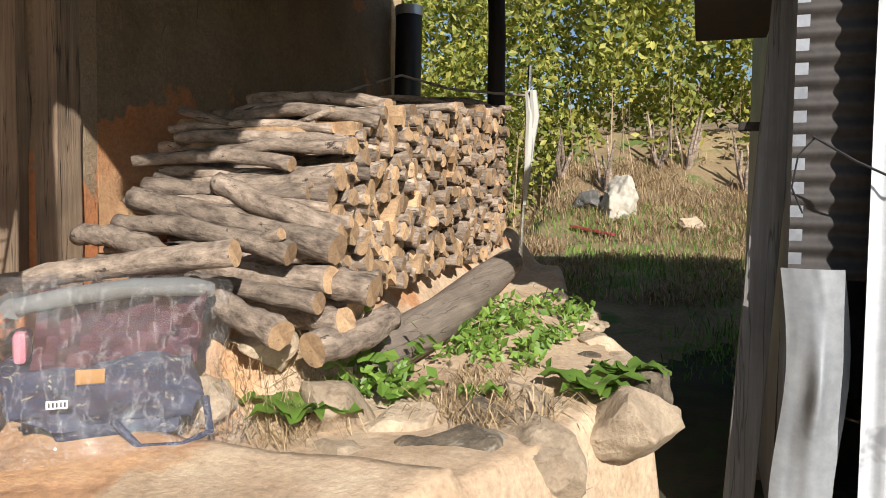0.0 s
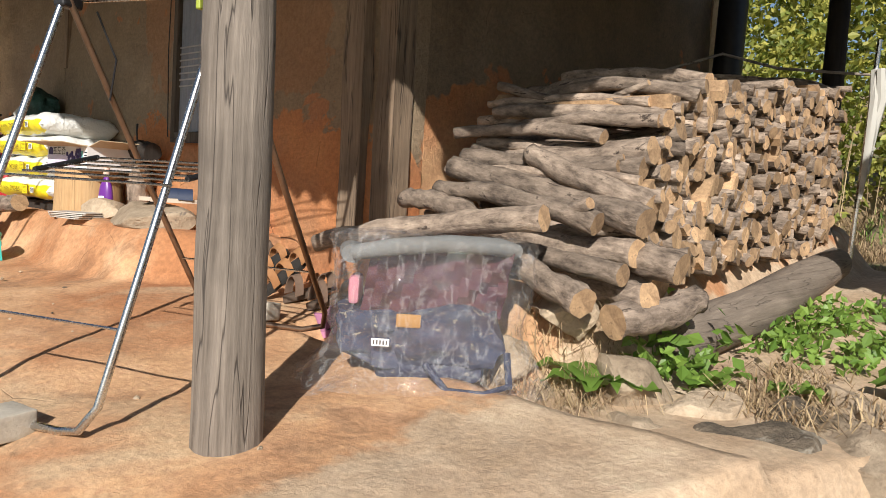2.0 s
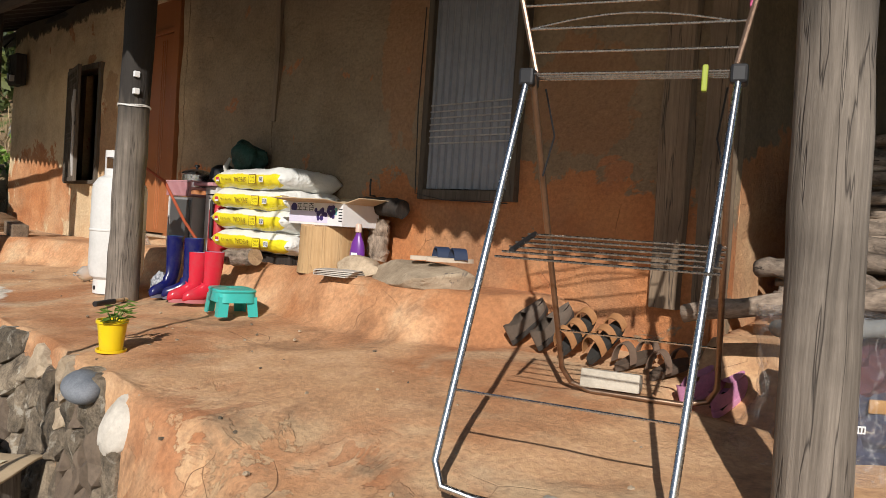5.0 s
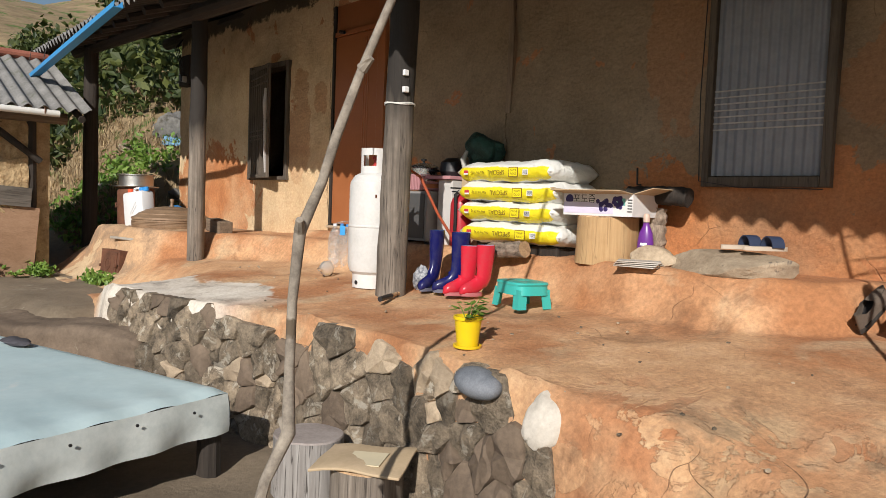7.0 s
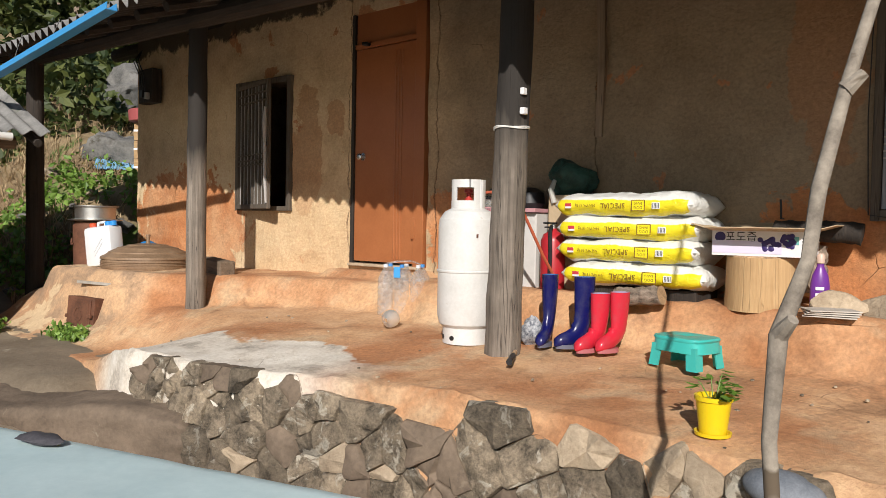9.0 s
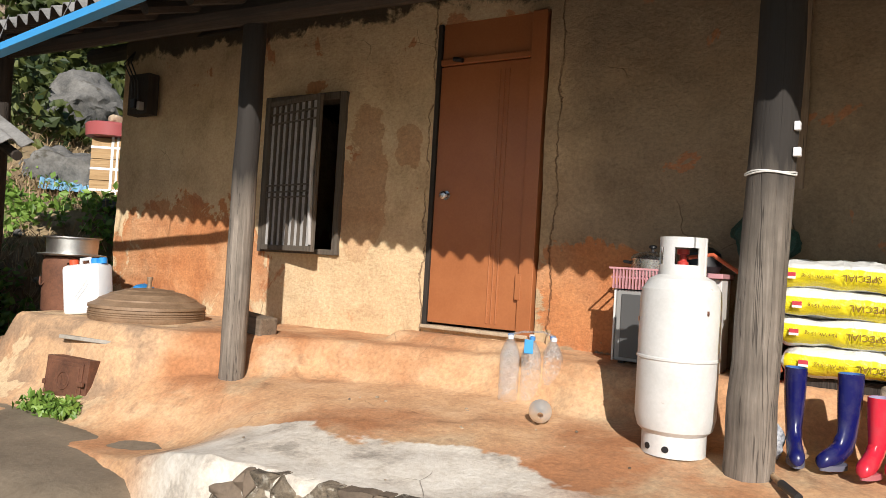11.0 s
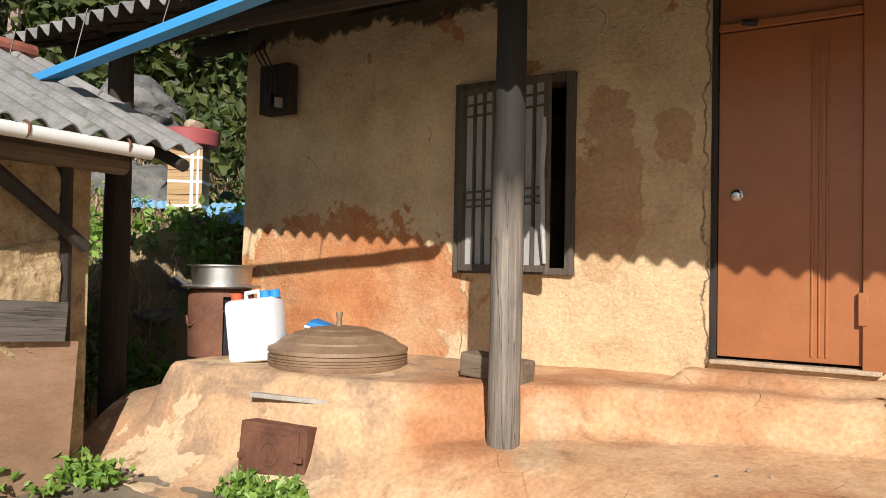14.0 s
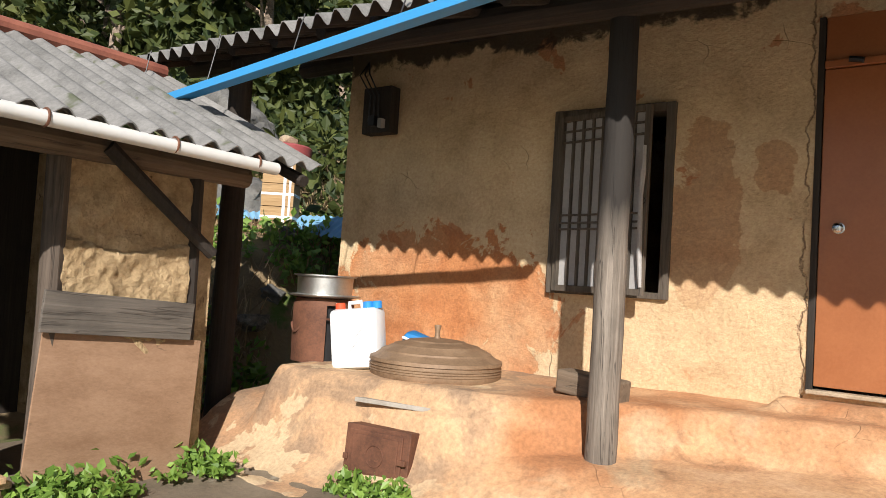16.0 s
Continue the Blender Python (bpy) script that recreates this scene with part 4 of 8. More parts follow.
loose_rock("slab_step", -3.98, -0.36, 0.38, 0.15, 0.11, 0.075, 28, TAN_STONE, "rough tan stone beside the slab on the ledge", (0, 12, 30), 7)

# rocks edging the platform by the firewood
rnd = random.Random(5)
for i, (x, y, s, flat, lift) in enumerate([(-0.99, -0.12, 0.16, 0.8, 0.0), (-0.76, -0.04, 0.17, 0.85, 0.0), (-0.56, 0.08, 0.17, 0.8, 0.0), (-0.40, 0.28, 0.18, 0.6, 0.02), (-0.24, 0.46, 0.17, 0.7, 0.0), (-0.20, 0.70, 0.17, 0.6, 0.02),
                                           (-0.38, 0.88, 0.26, 0.32, 0.03), (-0.34, 1.16, 0.15, 0.5, 0.02), (-0.46, 1.42, 0.16, 0.4, 0.03), (-0.56, 1.72, 0.16, 0.4, 0.02), (-0.66, 2.05, 0.15, 0.4, 0.02), (-1.19, -0.14, 0.13, 0.8, 0.03), (-1.30, -0.30, 0.11, 0.8, 0.0), (-1.02, 0.42, 0.12, 0.6, 0.02),
                                           (-0.62, -0.24, 0.22, 0.8, 0.0), (-0.36, -0.02, 0.20, 0.9, 0.0), (-0.14, 0.26, 0.18, 0.9, 0.0), (-0.82, -0.30, 0.2, 0.7, -0.02), (-0.12, 0.52, 0.16, 0.9, 0.0), (-0.90, 0.10, 0.12, 0.6, 0.02)]):
    z = terrace_z(x - 0.10, y + 0.08)
    loose_rock("edge_rock", x, y, min(z, 0.35) - s * 0.42 + lift, s * 1.15, s, s * flat, 40 + i, (TAN_STONE, TAN_STONE, STONE, TAN_STONE)[i % 4], "rough tan rock edging the platform by the firewood", (rnd.uniform(-12, 12), rnd.uniform(-12, 12), rnd.uniform(0, 180)), 24, sub=4, rough=0.17)


# ---- door ----
def door():
    d = base("door_1", "closed brown enamelled metal door, its lower half sunlit", "door", kind="structure")
    x0, x1, z0, z1 = -7.655, -6.985, 0.425, 2.13
    leaf = part("door_leaf", boxed(x0, -0.005, z0, x1, 0.035, z1, 0.004), DOOR_PAINT, d)
    for k in range(3):
        part("rib", tubed([(x1 - 0.155 - 0.033 * k, -0.006, z0 + 0.03), (x1 - 0.155 - 0.033 * k, -0.006, z1 - 0.05)], 0.007, 8), DOOR_PAINT, leaf)
    bm = boxed(x1, -0.03, 0.40, -6.885, 0.07, 2.42, 0.004)
    part("door_frame", bm, DOOR_PAINT, d)
    part("door_frame", boxed(x0 - 0.035, -0.02, 0.40, x0 - 0.003, 0.07, 2.42, 0.003), DARK_WOOD, d)
    part("transom", boxed(x0, 0.0, z1 + 0.05, x1 - 0.001, 0.05, 2.42, 0.003), DOOR_PAINT, d)
    part("door_head", boxed(x0, -0.02, z1 + 0.006, x1 - 0.001, 0.05, z1 + 0.046, 0.003), DOOR_PAINT, d)
    part("hinge", boxed(x1 - 0.018, -0.035, 0.62, x1 + 0.022, -0.012, 0.78, 0.003), DOOR_PAINT, d)
    part("closer", tubed([(x0 + 0.12, -0.05, 2.165), (x0 + 0.19, -0.05, 2.15)], 0.016, 8), BLACK, d, "black door closer knob")
    knob = part("knob", lathed([(0.030, 0.0), (0.030, 0.008), (0.012, 0.010), (0.011, 0.030), (0.024, 0.036), (0.027, 0.050), (0.020, 0.058), (0.008, 0.060)], 20, pose(-7.56, -0.004, 1.268, 90)), STEEL, leaf, "round steel door knob", smooth=True)
    part("threshold", boxed(x0 - 0.03, -0.05, 0.385, -6.90, 0.15, 0.408, 0.006), TAN_STONE, d)
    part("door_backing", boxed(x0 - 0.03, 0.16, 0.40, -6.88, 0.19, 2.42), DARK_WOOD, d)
    return d


door()


# ---- small lattice window with its open sash ----
def lattice(parent, x0, x1, z0, z1, y, n, bars, mat):
    for i in range(n):
        x = x0 + (x1 - x0) * (i + 1) / (n + 1)
        part("slat", boxed(x - 0.0065, y - 0.011, z0, x + 0.0065, y + 0.011, z1, 0.001), mat, parent)
    for z in bars:
        part("crossbar", boxed(x0, y - 0.008, z - 0.006, x1, y + 0.008, z + 0.006, 0.001), mat, parent)


def small_window():
    w = base("window_1", "old lattice window with its sash ajar and torn paper", "window", kind="structure")
    x0, x1, z0, z1 = -9.24, -8.47, 0.85, 2.01
    fr = part("window_frame", boxed(x0 - 0.02, -0.045, z0 - 0.02, x0 + 0.04, 0.12, z1 + 0.02, 0.004), LATTICE_WOOD, w)
    part("window_frame", boxed(x1 - 0.04, -0.035, z0 - 0.02, x1 + 0.015, 0.12, z1 + 0.02, 0.004), LATTICE_WOOD, w)
    part("window_frame", boxed(x0 + 0.042, -0.04, z1 - 0.035, x1 - 0.042, 0.12, z1 + 0.02, 0.004), LATTICE_WOOD, w)
    part("window_sill", boxed(x0 + 0.042, -0.03, z0 - 0.02, x1 - 0.042, 0.12, z0 + 0.02, 0.004), LATTICE_WOOD, w)
    sash = child(new("sash"), w)
    sash.matrix_basis = pose(x0 + 0.035, -0.055, 0, 0, 0, -12)
    wd, a, b = 0.68, z0 - 0.005, z1 - 0.03
    for u0, u1, c0, c1 in ((0, 0.035, a, b), (wd - 0.035, wd, a, b), (0.036, wd - 0.036, a, a + 0.04), (0.036, wd - 0.036, b - 0.035, b)):
        part("sash_rail", boxed(u0, -0.016, c0, u1, 0.016, c1, 0.002), LATTICE_WOOD, sash)
    h = b - a
    lattice(sash, 0.035, wd - 0.035, a + 0.04, b - 0.035, 0.0, 7, [a + h * 0.22 * 0 + 0.40, a + 0.44, a + 0.49, b - 0.10, b - 0.17], LATTICE_WOOD)
    part("paper", boxed(0.02, 0.013, a + 0.02, wd - 0.02, 0.0145, b - 0.02), PAPER, sash, "greyed torn window paper")
    ring = [(wd - 0.02 + 0.018 * math.cos(k), -0.022, a + 0.56 + 0.018 * math.sin(k)) for k in [2 * math.pi * i / 16 for i in range(17)]]
    part("ring_pull", tubed(ring, 0.003, 6, cap=False), BLACK, sash)
    bm = bmesh.new()
    tube(bm, [(wd - 0.02, -0.03, b - 0.25), (wd - 0.015, -0.04, b - 0.4), (wd - 0.03, -0.03, b - 0.55), (wd - 0.02, -0.025, a + 0.25), (wd - 0.01, -0.02, a + 0.05)], [0.012, 0.018, 0.013, 0.016, 0.01], 7, wob=0.4)
    part("torn_paper", bm, PAPER, sash, "torn strip of paper")
    return w


small_window()


# ---- tall window with a ribbed plastic sheet ----
def tall_window():
    w = base("window_2", "tall wooden lattice window covered by grey ribbed plastic", "window", kind="structure")
    x0, x1, z0, z1 = -3.91, -3.24, 0.80, 2.06
    for a, b, c0, c1 in ((x0 - 0.01, x0 + 0.03, z0 - 0.01, z1 + 0.01), (x1 - 0.045, x1 + 0.005, z0 - 0.01, z1 + 0.01)):
        part("window_frame", boxed(a, -0.05, c0, b, 0.10, c1, 0.004), LATTICE_WOOD, w)
    part("window_frame", boxed(x0 + 0.031, -0.045, z1 - 0.04, x1 - 0.046, 0.10, z1 + 0.01, 0.004), LATTICE_WOOD, w)
    part("window_sill", boxed(x0 + 0.031, -0.05, z0 - 0.01, x1 - 0.046, 0.10, z0 + 0.045, 0.004), LATTICE_WOOD, w)
    film = grainy("grey_ribbed_plastic", (0.19, 0.205, 0.235), (0.29, 0.305, 0.34), 3.0, 20, 0.38, bump=0.15, depth=0.003)
    ob = corrugated("ribbed_sheet", x0 + 0.035, x1 - 0.05, z0 + 0.05, z1 - 0.045, pose(0, -0.022, 0, 90), film, pitch=0.052, depth=0.007, thick=0.002, steps=10, rows=3)
    child(ob, w)
    tagged(ob, "grey ribbed plastic sheet")
    for i, z in enumerate([z0 + 0.30, z0 + 0.335, z0 + 0.37, z0 + 0.405, z0 + 0.44, z0 + 0.475, z0 + 0.51]):
        part("crossbar", boxed(x0 + 0.036, -0.0315, z - 0.004, x1 - 0.051, -0.0295, z + 0.004), PAPER, w)
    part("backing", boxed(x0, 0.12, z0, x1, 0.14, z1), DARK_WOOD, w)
    wire = [(x0 - 0.02, -0.06, z1 - 0.2), (x0 - 0.03, -0.065, z0 + 0.5), (x0 - 0.015, -0.06, z0 + 0.02), (x0 + 0.2, -0.06, z0 - 0.012), (x1 - 0.02, -0.06, z0 - 0.02)]
    part("wire", tubed(wire, 0.003, 6), BLACK, w)
    return w


tall_window()


# ---- firewood ----
def log_mesh(length, r0, r1, seed, bend=0.05, sides=11, crook=False):
    rnd = random.Random(seed)
    bm = bmesh.new()
    n = 19
    pts, rad = [], []
    bx, by = rnd.uniform(-bend, bend), rnd.uniform(-bend, bend)
    for i in range(n):
        u = i / (n - 1)
        pts.append((-length * u, bx * math.sin(u * 3.0) + 0.012 * noise.noise((u * 4, seed, 0)), by * math.sin(u * 2.6 + 0.4) + 0.012 * noise.noise((u * 4, seed, 9))))
        rad.append((r0 + (r1 - r0) * u) * (1 + 0.16 * noise.noise((u * 7, seed, 4)) + 0.22 * max(0.0, noise.noise((u * 16, seed, 7)) - 0.1)))
    tube(bm, pts, rad, sides, wob=0.17, seed=seed)
    if crook:
        p = Vector(pts[3])
        d = Vector((0.16, rnd.choice((-1, 1)) * 0.03, 0.07)) * rnd.uniform(0.6, 1.0)
        tube(bm, [p, p + d * 0.6, p + d], [r0 * 0.7, r0 * 0.55, r0 * 0.5], 8, wob=0.1, seed=seed)
    bm.faces.ensure_lookup_table()
    me = bpy.data.meshes.new("firewood_log")
    bmesh.ops.recalc_face_normals(bm, faces=bm.faces)
    for f in bm.faces:
        f.material_index = 1 if len(f.verts) > 4 else 0
        f.smooth = len(f.verts) <= 4
    bm.to_mesh(me)
    bm.free()
    me.materials.append(BARK)
    me.materials.append(CUT_WOOD)
    return me


def split_mesh(length, r, seed):
    """A split billet: a wedge with a bark side."""
    rnd = random.Random(seed)
    bm = bmesh.new()
    ang = [math.radians(a) for a in (-65, -35, 0, 35, 65)]
    prof = [(r * 1.3 * math.cos(a) - r * 0.6, r * 1.25 * math.sin(a)) for a in ang] + [(-r * rnd.uniform(0.5, 0.9), r * rnd.uniform(-0.2, 0.2))]
    rings = []
    for i in range(6):
        u = i / 5
        rings.append([bm.verts.new((-length * u, y * (1 - 0.1 * u) + 0.012 * noise.noise((u * 3, seed, k)), z * (1 - 0.1 * u) + 0.012 * noise.noise((u * 3, seed + 5, k)))) for k, (y, z) in enumerate(prof)])
    for a, b in zip(rings, rings[1:]):
        for k in range(6):
            f = bm.faces.new((a[k], a[(k + 1) % 6], b[(k + 1) % 6], b[k]))
            f.material_index = 0 if k < 4 else 1
    for cap in (rings[0][::-1], rings[-1]):
        f = bm.faces.new(cap)
        f.material_index = 1
    bmesh.ops.recalc_face_normals(bm, faces=bm.faces)
    me = bpy.data.meshes.new("firewood_log")
    bm.to_mesh(me)
    bm.free()
    me.materials.append(BARK)
    me.materials.append(CUT_WOOD)
    return me


rnd = random.Random(77)
LOGS = [(log_mesh(rnd.uniform(0.70, 0.95), r, r * rnd.uniform(0.7, 0.95), 100 + i, 0.03 + 0.05 * (i % 3), crook=False), r) for i, r in enumerate([0.020, 0.024, 0.028, 0.031, 0.036, 0.040, 0.046, 0.050, 0.026, 0.038, 0.030, 0.022])]
LOGS += [(split_mesh(rnd.uniform(0.7, 0.92), r, 200 + i), r) for i, r in enumerate([0.036, 0.044, 0.04, 0.048])]


def log_thing(me, m, label):
    ob = new("firewood_log", me)
    ob.matrix_basis = m
    return tagged(ob, label, "log", group="stacked firewood")


def pile_top(y):
    return lerp_table([(-0.12, 0.44), (0.0, 0.60), (0.10, 0.80), (0.22, 0.98), (0.6, 1.06), (1.2, 1.16), (2.5, 1.33)], y)


placed = 0
far_v, far_f, far_i = [], [], []
y = -0.02
while y < 2.58:
    foot = 0.30 + 0.055 * max(0.0, y)
    z = foot + rnd.uniform(0.02, 0.05)
    step = 0.0
    while z < pile_top(y) - 0.02:
        me, r = rnd.choice(LOGS)
        if r > 0.036 and (z > 0.75 or y < 0.5) and rnd.random() < 0.6:
            me, r = rnd.choice(LOGS[:4])
        tip = -1.06 - 0.022 * y + rnd.uniform(-0.035, 0.035) - 0.10 * max(0.0, z - 0.55) * (1 if y < 0.3 else 0.4)
        spot = pose(tip, y + rnd.uniform(-0.02, 0.02), z + r * 0.4, rnd.uniform(0, 360), rnd.uniform(-3, 3), rnd.uniform(-5, 5))
        if y < 1.02:
            log_thing(me, spot, "cut firewood log with pale sawn end in the stack")
            placed += 1
        else:
            start = len(far_v)
            far_v += [tuple(spot @ v.co) for v in me.vertices]
            far_f += [tuple(start + i for i in p.vertices) for p in me.polygons]
            far_i += [p.material_index for p in me.polygons]
        z += r * 1.66
        step = max(step, r)
    y += 0.064 + rnd.uniform(-0.008, 0.010)
far_stack = new("firewood_stack", mesh_of("firewood_stack", far_v, far_f, [BARK, CUT_WOOD], False, far_i))
tagged(far_stack, "tightly stacked firewood with weathered sawn ends beside the house", "firewood", kind="stuff")


# thick and crooked logs on the near end of the stack
def near_log(tip, foot, r, seed, label, crook=False, bend=0.04):
    tip, foot = Vector(tip), Vector(foot)
    ax = (tip - foot).normalized()
    side = Vector((0, 0, 1)).cross(ax).normalized()
    m = Matrix((ax, side, ax.cross(side))).transposed().to_4x4()
    m.translation = tip
    return log_thing(log_mesh((tip - foot).length, r, r * 0.82, seed, bend, 14, crook), m, label)


near_log((-1.17, -0.36, 0.535), (-2.12, -0.42, 0.385), 0.040, 301, "pale barked branch resting over the wrapped bundle")
near_log((-0.99, -0.08, 0.545), (-1.82, -0.04, 0.70), 0.050, 302, "thick grey bark log on the near end of the stack")
near_log((-1.10, -0.18, 0.52), (-1.80, -0.12, 0.61), 0.038, 303, "grey bark log on the near end of the stack", True)
near_log((-1.00, -0.02, 0.60), (-1.50, 0.02, 0.76), 0.044, 304, "forked thick log on the near end of the stack", True)
near_log((-0.99, -0.20, 0.39), (-1.50, -0.13, 0.435), 0.034, 305, "thin log jutting from the near end of the stack")
near_log((-1.04, -0.33, 0.31), (-1.45, -0.20, 0.42), 0.046, 306, "short thick log jutting down from the stack")
near_log((-0.99, -0.24, 0.265), (-0.90, 0.13, 0.315), 0.055, 307, "bark log lying at the foot of the stack")
near_log((-0.88, -0.05, 0.40), (-1.35, 0.03, 0.40), 0.052, 308, "thick log at the near end of the stack")
near_log((-0.90, 0.05, 0.45), (-1.45, 0.08, 0.46), 0.046, 309, "thick log at the near end of the stack")
near_log((-1.0, -0.10, 0.46), (-1.6, -0.06, 0.50), 0.045, 310, "log at the near end of the stack")
near_log((-0.93, -0.14, 0.34), (-1.35, -0.08, 0.36), 0.045, 311, "short log at the foot of the stack")
near_log((-0.97, 0.0, 0.345), (-1.45, 0.03, 0.35), 0.05, 312, "short log at the foot of the stack")
near_log((-1.55, -0.22, 0.50), (-1.98, -0.12, 0.56), 0.042, 313, "weathered log end lying behind the branch")
for i, (yy, z) in enumerate([(0.0, 0.70), (0.04, 0.77), (0.10, 0.84), (0.16, 0.91), (0.22, 0.98), (0.28, 1.03), (0.45, 1.08), (0.7, 1.12), (1.0, 1.17), (1.3, 1.22), (1.7, 1.26), (2.1, 1.31), (2.4, 1.35)]):
    dy = 0.07 * math.sin(i * 2.3)
    near_log((-1.06 - 0.10 * (i % 3), yy, z - 0.03), (-1.88 + 0.06 * (i % 2), yy + dy, z - 0.01 + 0.03 * (i % 2)), 0.018 + 0.004 * (i % 4), 320 + i, "crooked thin branch on top of the stack", i in (1, 5), 0.06)
beam = part("long_beam", tubed([(-1.02, 0.22, 0.14), (-0.99, 0.9, 0.20), (-1.02, 1.6, 0.27), (-1.06, 2.42, 0.35)], [0.095, 0.10, 0.10, 0.09], 14, wob=0.08, seed=4), wood_material("old_beam_wood", (0.14, 0.11, 0.085), (0.34, 0.28, 0.22), along="Y"), None, smooth=True)
tagged(beam, "thick weathered beam lying along the foot of the firewood", "beam")
stake = base("tied_stake", "metal stake tied with white cloth strips behind the firewood", "stake")
part("rod", tubed([(-1.03, 2.60, 0.35), (-0.99, 2.60, 1.62)], 0.014, 8), STEEL, stake)
cloth = plastic("white_cloth", (0.50, 0.49, 0.44), 0.8)
for k in range(3):
    bm = bmesh.new()
    pts = [(-0.99 + 0.02 * k, 2.56 - 0.02 * k, 1.44), (-0.96 + 0.015 * k, 2.50, 1.28), (-0.97, 2.50 + 0.02 * k, 1.02), (-0.985 + 0.02 * k, 2.50, 0.72 + 0.14 * k)]
    tube(bm, pts, [0.02, 0.035, 0.022, 0.012], 7, wob=0.5, seed=k)
    part("cloth_strip", bm, cloth, stake, "white cloth strip", smooth=True)
part("rope", tubed([(-0.99, 2.58, 1.42), (-1.15, 2.3, 1.40), (-1.4, 2.2, 1.42), (-1.6, 1.9, 1.46), (-1.8, 1.5, 1.30)], 0.008, 7), PALE_BARK, stake, "pale rope")
chimney = base("chimney_pipe", "black chimney pipe with a pale strap at the house corner", "chimney")
part("pipe", tubed([(-2.06, 3.12, 0.3), (-2.04, 3.12, 2.2)], 0.10, 16), BLACK, chimney, smooth=True)
part("strap", lathed([(0.105, 0), (0.106, 0.07)], 16, pose(-2.04, 3.12, 2.13)), ALU, chimney, "pale metal strap", smooth=True)




# ---- low platform covered by pale blue sheeting ----
SHEETING = grainy("pale_blue_sheeting", (0.44, 0.58, 0.60), (0.58, 0.71, 0.72), 1.2, 18, 0.5, bump=0.25, depth=0.008, spots=((0.68, 0.72, 0.70), 1.6, 0.60))
SHEET_SIDE = grainy("grey_sheeting_fold", (0.50, 0.55, 0.53), (0.68, 0.72, 0.69), 3.0, 24, 0.55, bump=0.3, depth=0.006)


def platform():
    """Outline: the corner by the stump, the far edge along the stone wall, the near edge towards the yard."""
    t = base("low_platform", "low wooden platform covered with pale blue plastic sheeting", "platform", pose(-5.13, -2.25, 0, 0, 0, 0))
    ln, wd, top = 3.3, 1.9, -0.296
    far = Vector((-0.966, -0.258, 0))
    near = Vector((0.27, -0.963, 0)).normalized()
    bm = bmesh.new()
    nu, nv = 66, 40
    grid = [[None] * (nv + 1) for _ in range(nu + 1)]
    for i in range(nu + 1):
        for j in range(nv + 1):
            u, v = i / nu * ln, j / nv * wd
            p = far * u + near * v
            e = min(u, v, wd - v)
            z = top + 0.008 * noise.fractal((u * 1.6, v * 1.6, 1.0), 1.0, 2.0, 3) - 0.030 * (1 - smooth(0.0, 0.06, e)) + 0.006 * math.sin(v * 21 + u * 3) * smooth(0.5, 0.0, u)
            grid[i][j] = bm.verts.new((p.x, p.y, z))
    for i in range(nu):
        for j in range(nv):
            bm.faces.new((grid[i][j], grid[i + 1][j], grid[i + 1][j + 1], grid[i][j + 1]))
    part("sheeting_top", bm, SHEETING, t, "pale blue plastic sheeting", smooth=True, angle=80)

    def skirt(line, out, drop, name):
        bm = bmesh.new()
        rows = []
        for k in range(7):
            d = k / 6
            r = []
            for s, v in enumerate(line):
                w = 0.012 * math.sin(s * 0.9) * d + 0.016 * noise.noise((s * 0.23, d * 2, 3.0)) * d
                o = out * (0.018 * math.sin(d * 2.2) + w)
                r.append(bm.verts.new((v.x + o.x, v.y + o.y, v.z - drop * d)))
            rows.append(r)
        for a, b in zip(rows, rows[1:]):
            for i in range(len(line) - 1):
                bm.faces.new((a[i], a[i + 1], b[i + 1], b[i]))
        return part(name, bm, SHEET_SIDE, t, "hanging edge of the sheeting", smooth=True, angle=80)

    c0 = [Vector(near * (wd * j / 40)) for j in range(41)]
    for v in c0:
        v.z = top - 0.03
    skirt(c0, -far, 0.185, "sheeting_fold")
    c1 = [Vector(far * (ln * i / 60)) for i in range(61)]
    for v in c1:
        v.z = top - 0.03
    skirt(c1, -near, 0.12, "sheeting_fold")
    for k in range(5):
        p = near * (0.22 + 0.3 * k) - far * 0.026
        part("nail", tubed([(p.x, p.y, top - 0.075 + 0.01 * (k % 2)), (p.x - far.x * 0.006, p.y - far.y * 0.006, top - 0.075 + 0.01 * (k % 2))], 0.007, 8), BLACK, t)
    bm = bmesh.new()
    pts = [far * 0.06 + near * 0.06, far * (ln - 0.06) + near * 0.06, far * (ln - 0.06) + near * (wd - 0.06), far * 0.06 + near * (wd - 0.06)]
    verts = [bm.verts.new((p.x, p.y, z)) for z in (top - 0.20, top - 0.045) for p in pts]
    for f in ((3, 2, 1, 0), (4, 5, 6, 7), (0, 1, 5, 4), (1, 2, 6, 5), (2, 3, 7, 6), (3, 0, 4, 7)):
        bm.faces.new([verts[i] for i in f])
    part("deck", bm, DARK_WOOD, t, "dark wooden deck under the sheeting")
    for p in (pts[0], pts[1], pts[2], pts[3]):
        q = p * 0.97
        z = yard_z(q.x - 5.13, q.y - 2.25)
        part("leg", tubed([(q.x, q.y, z - 0.03), (q.x, q.y, top - 0.199)], 0.06, 10), DARK_WOOD, t)
    return t


platform()
bm = rock_bm(0.15, 0.06, 0.022, 61, 3, 3, 0.25)
rag = part("folded_rag", bm, grainy("dark_rag", (0.035, 0.033, 0.04), (0.085, 0.08, 0.09), 9, 70, 0.95), None, smooth=True)
rag.matrix_basis = pose(-6.72, -2.83, -0.272, 0, 0, 15)
tagged(rag, "crumpled dark grey rag on the blue sheeting", "rag")


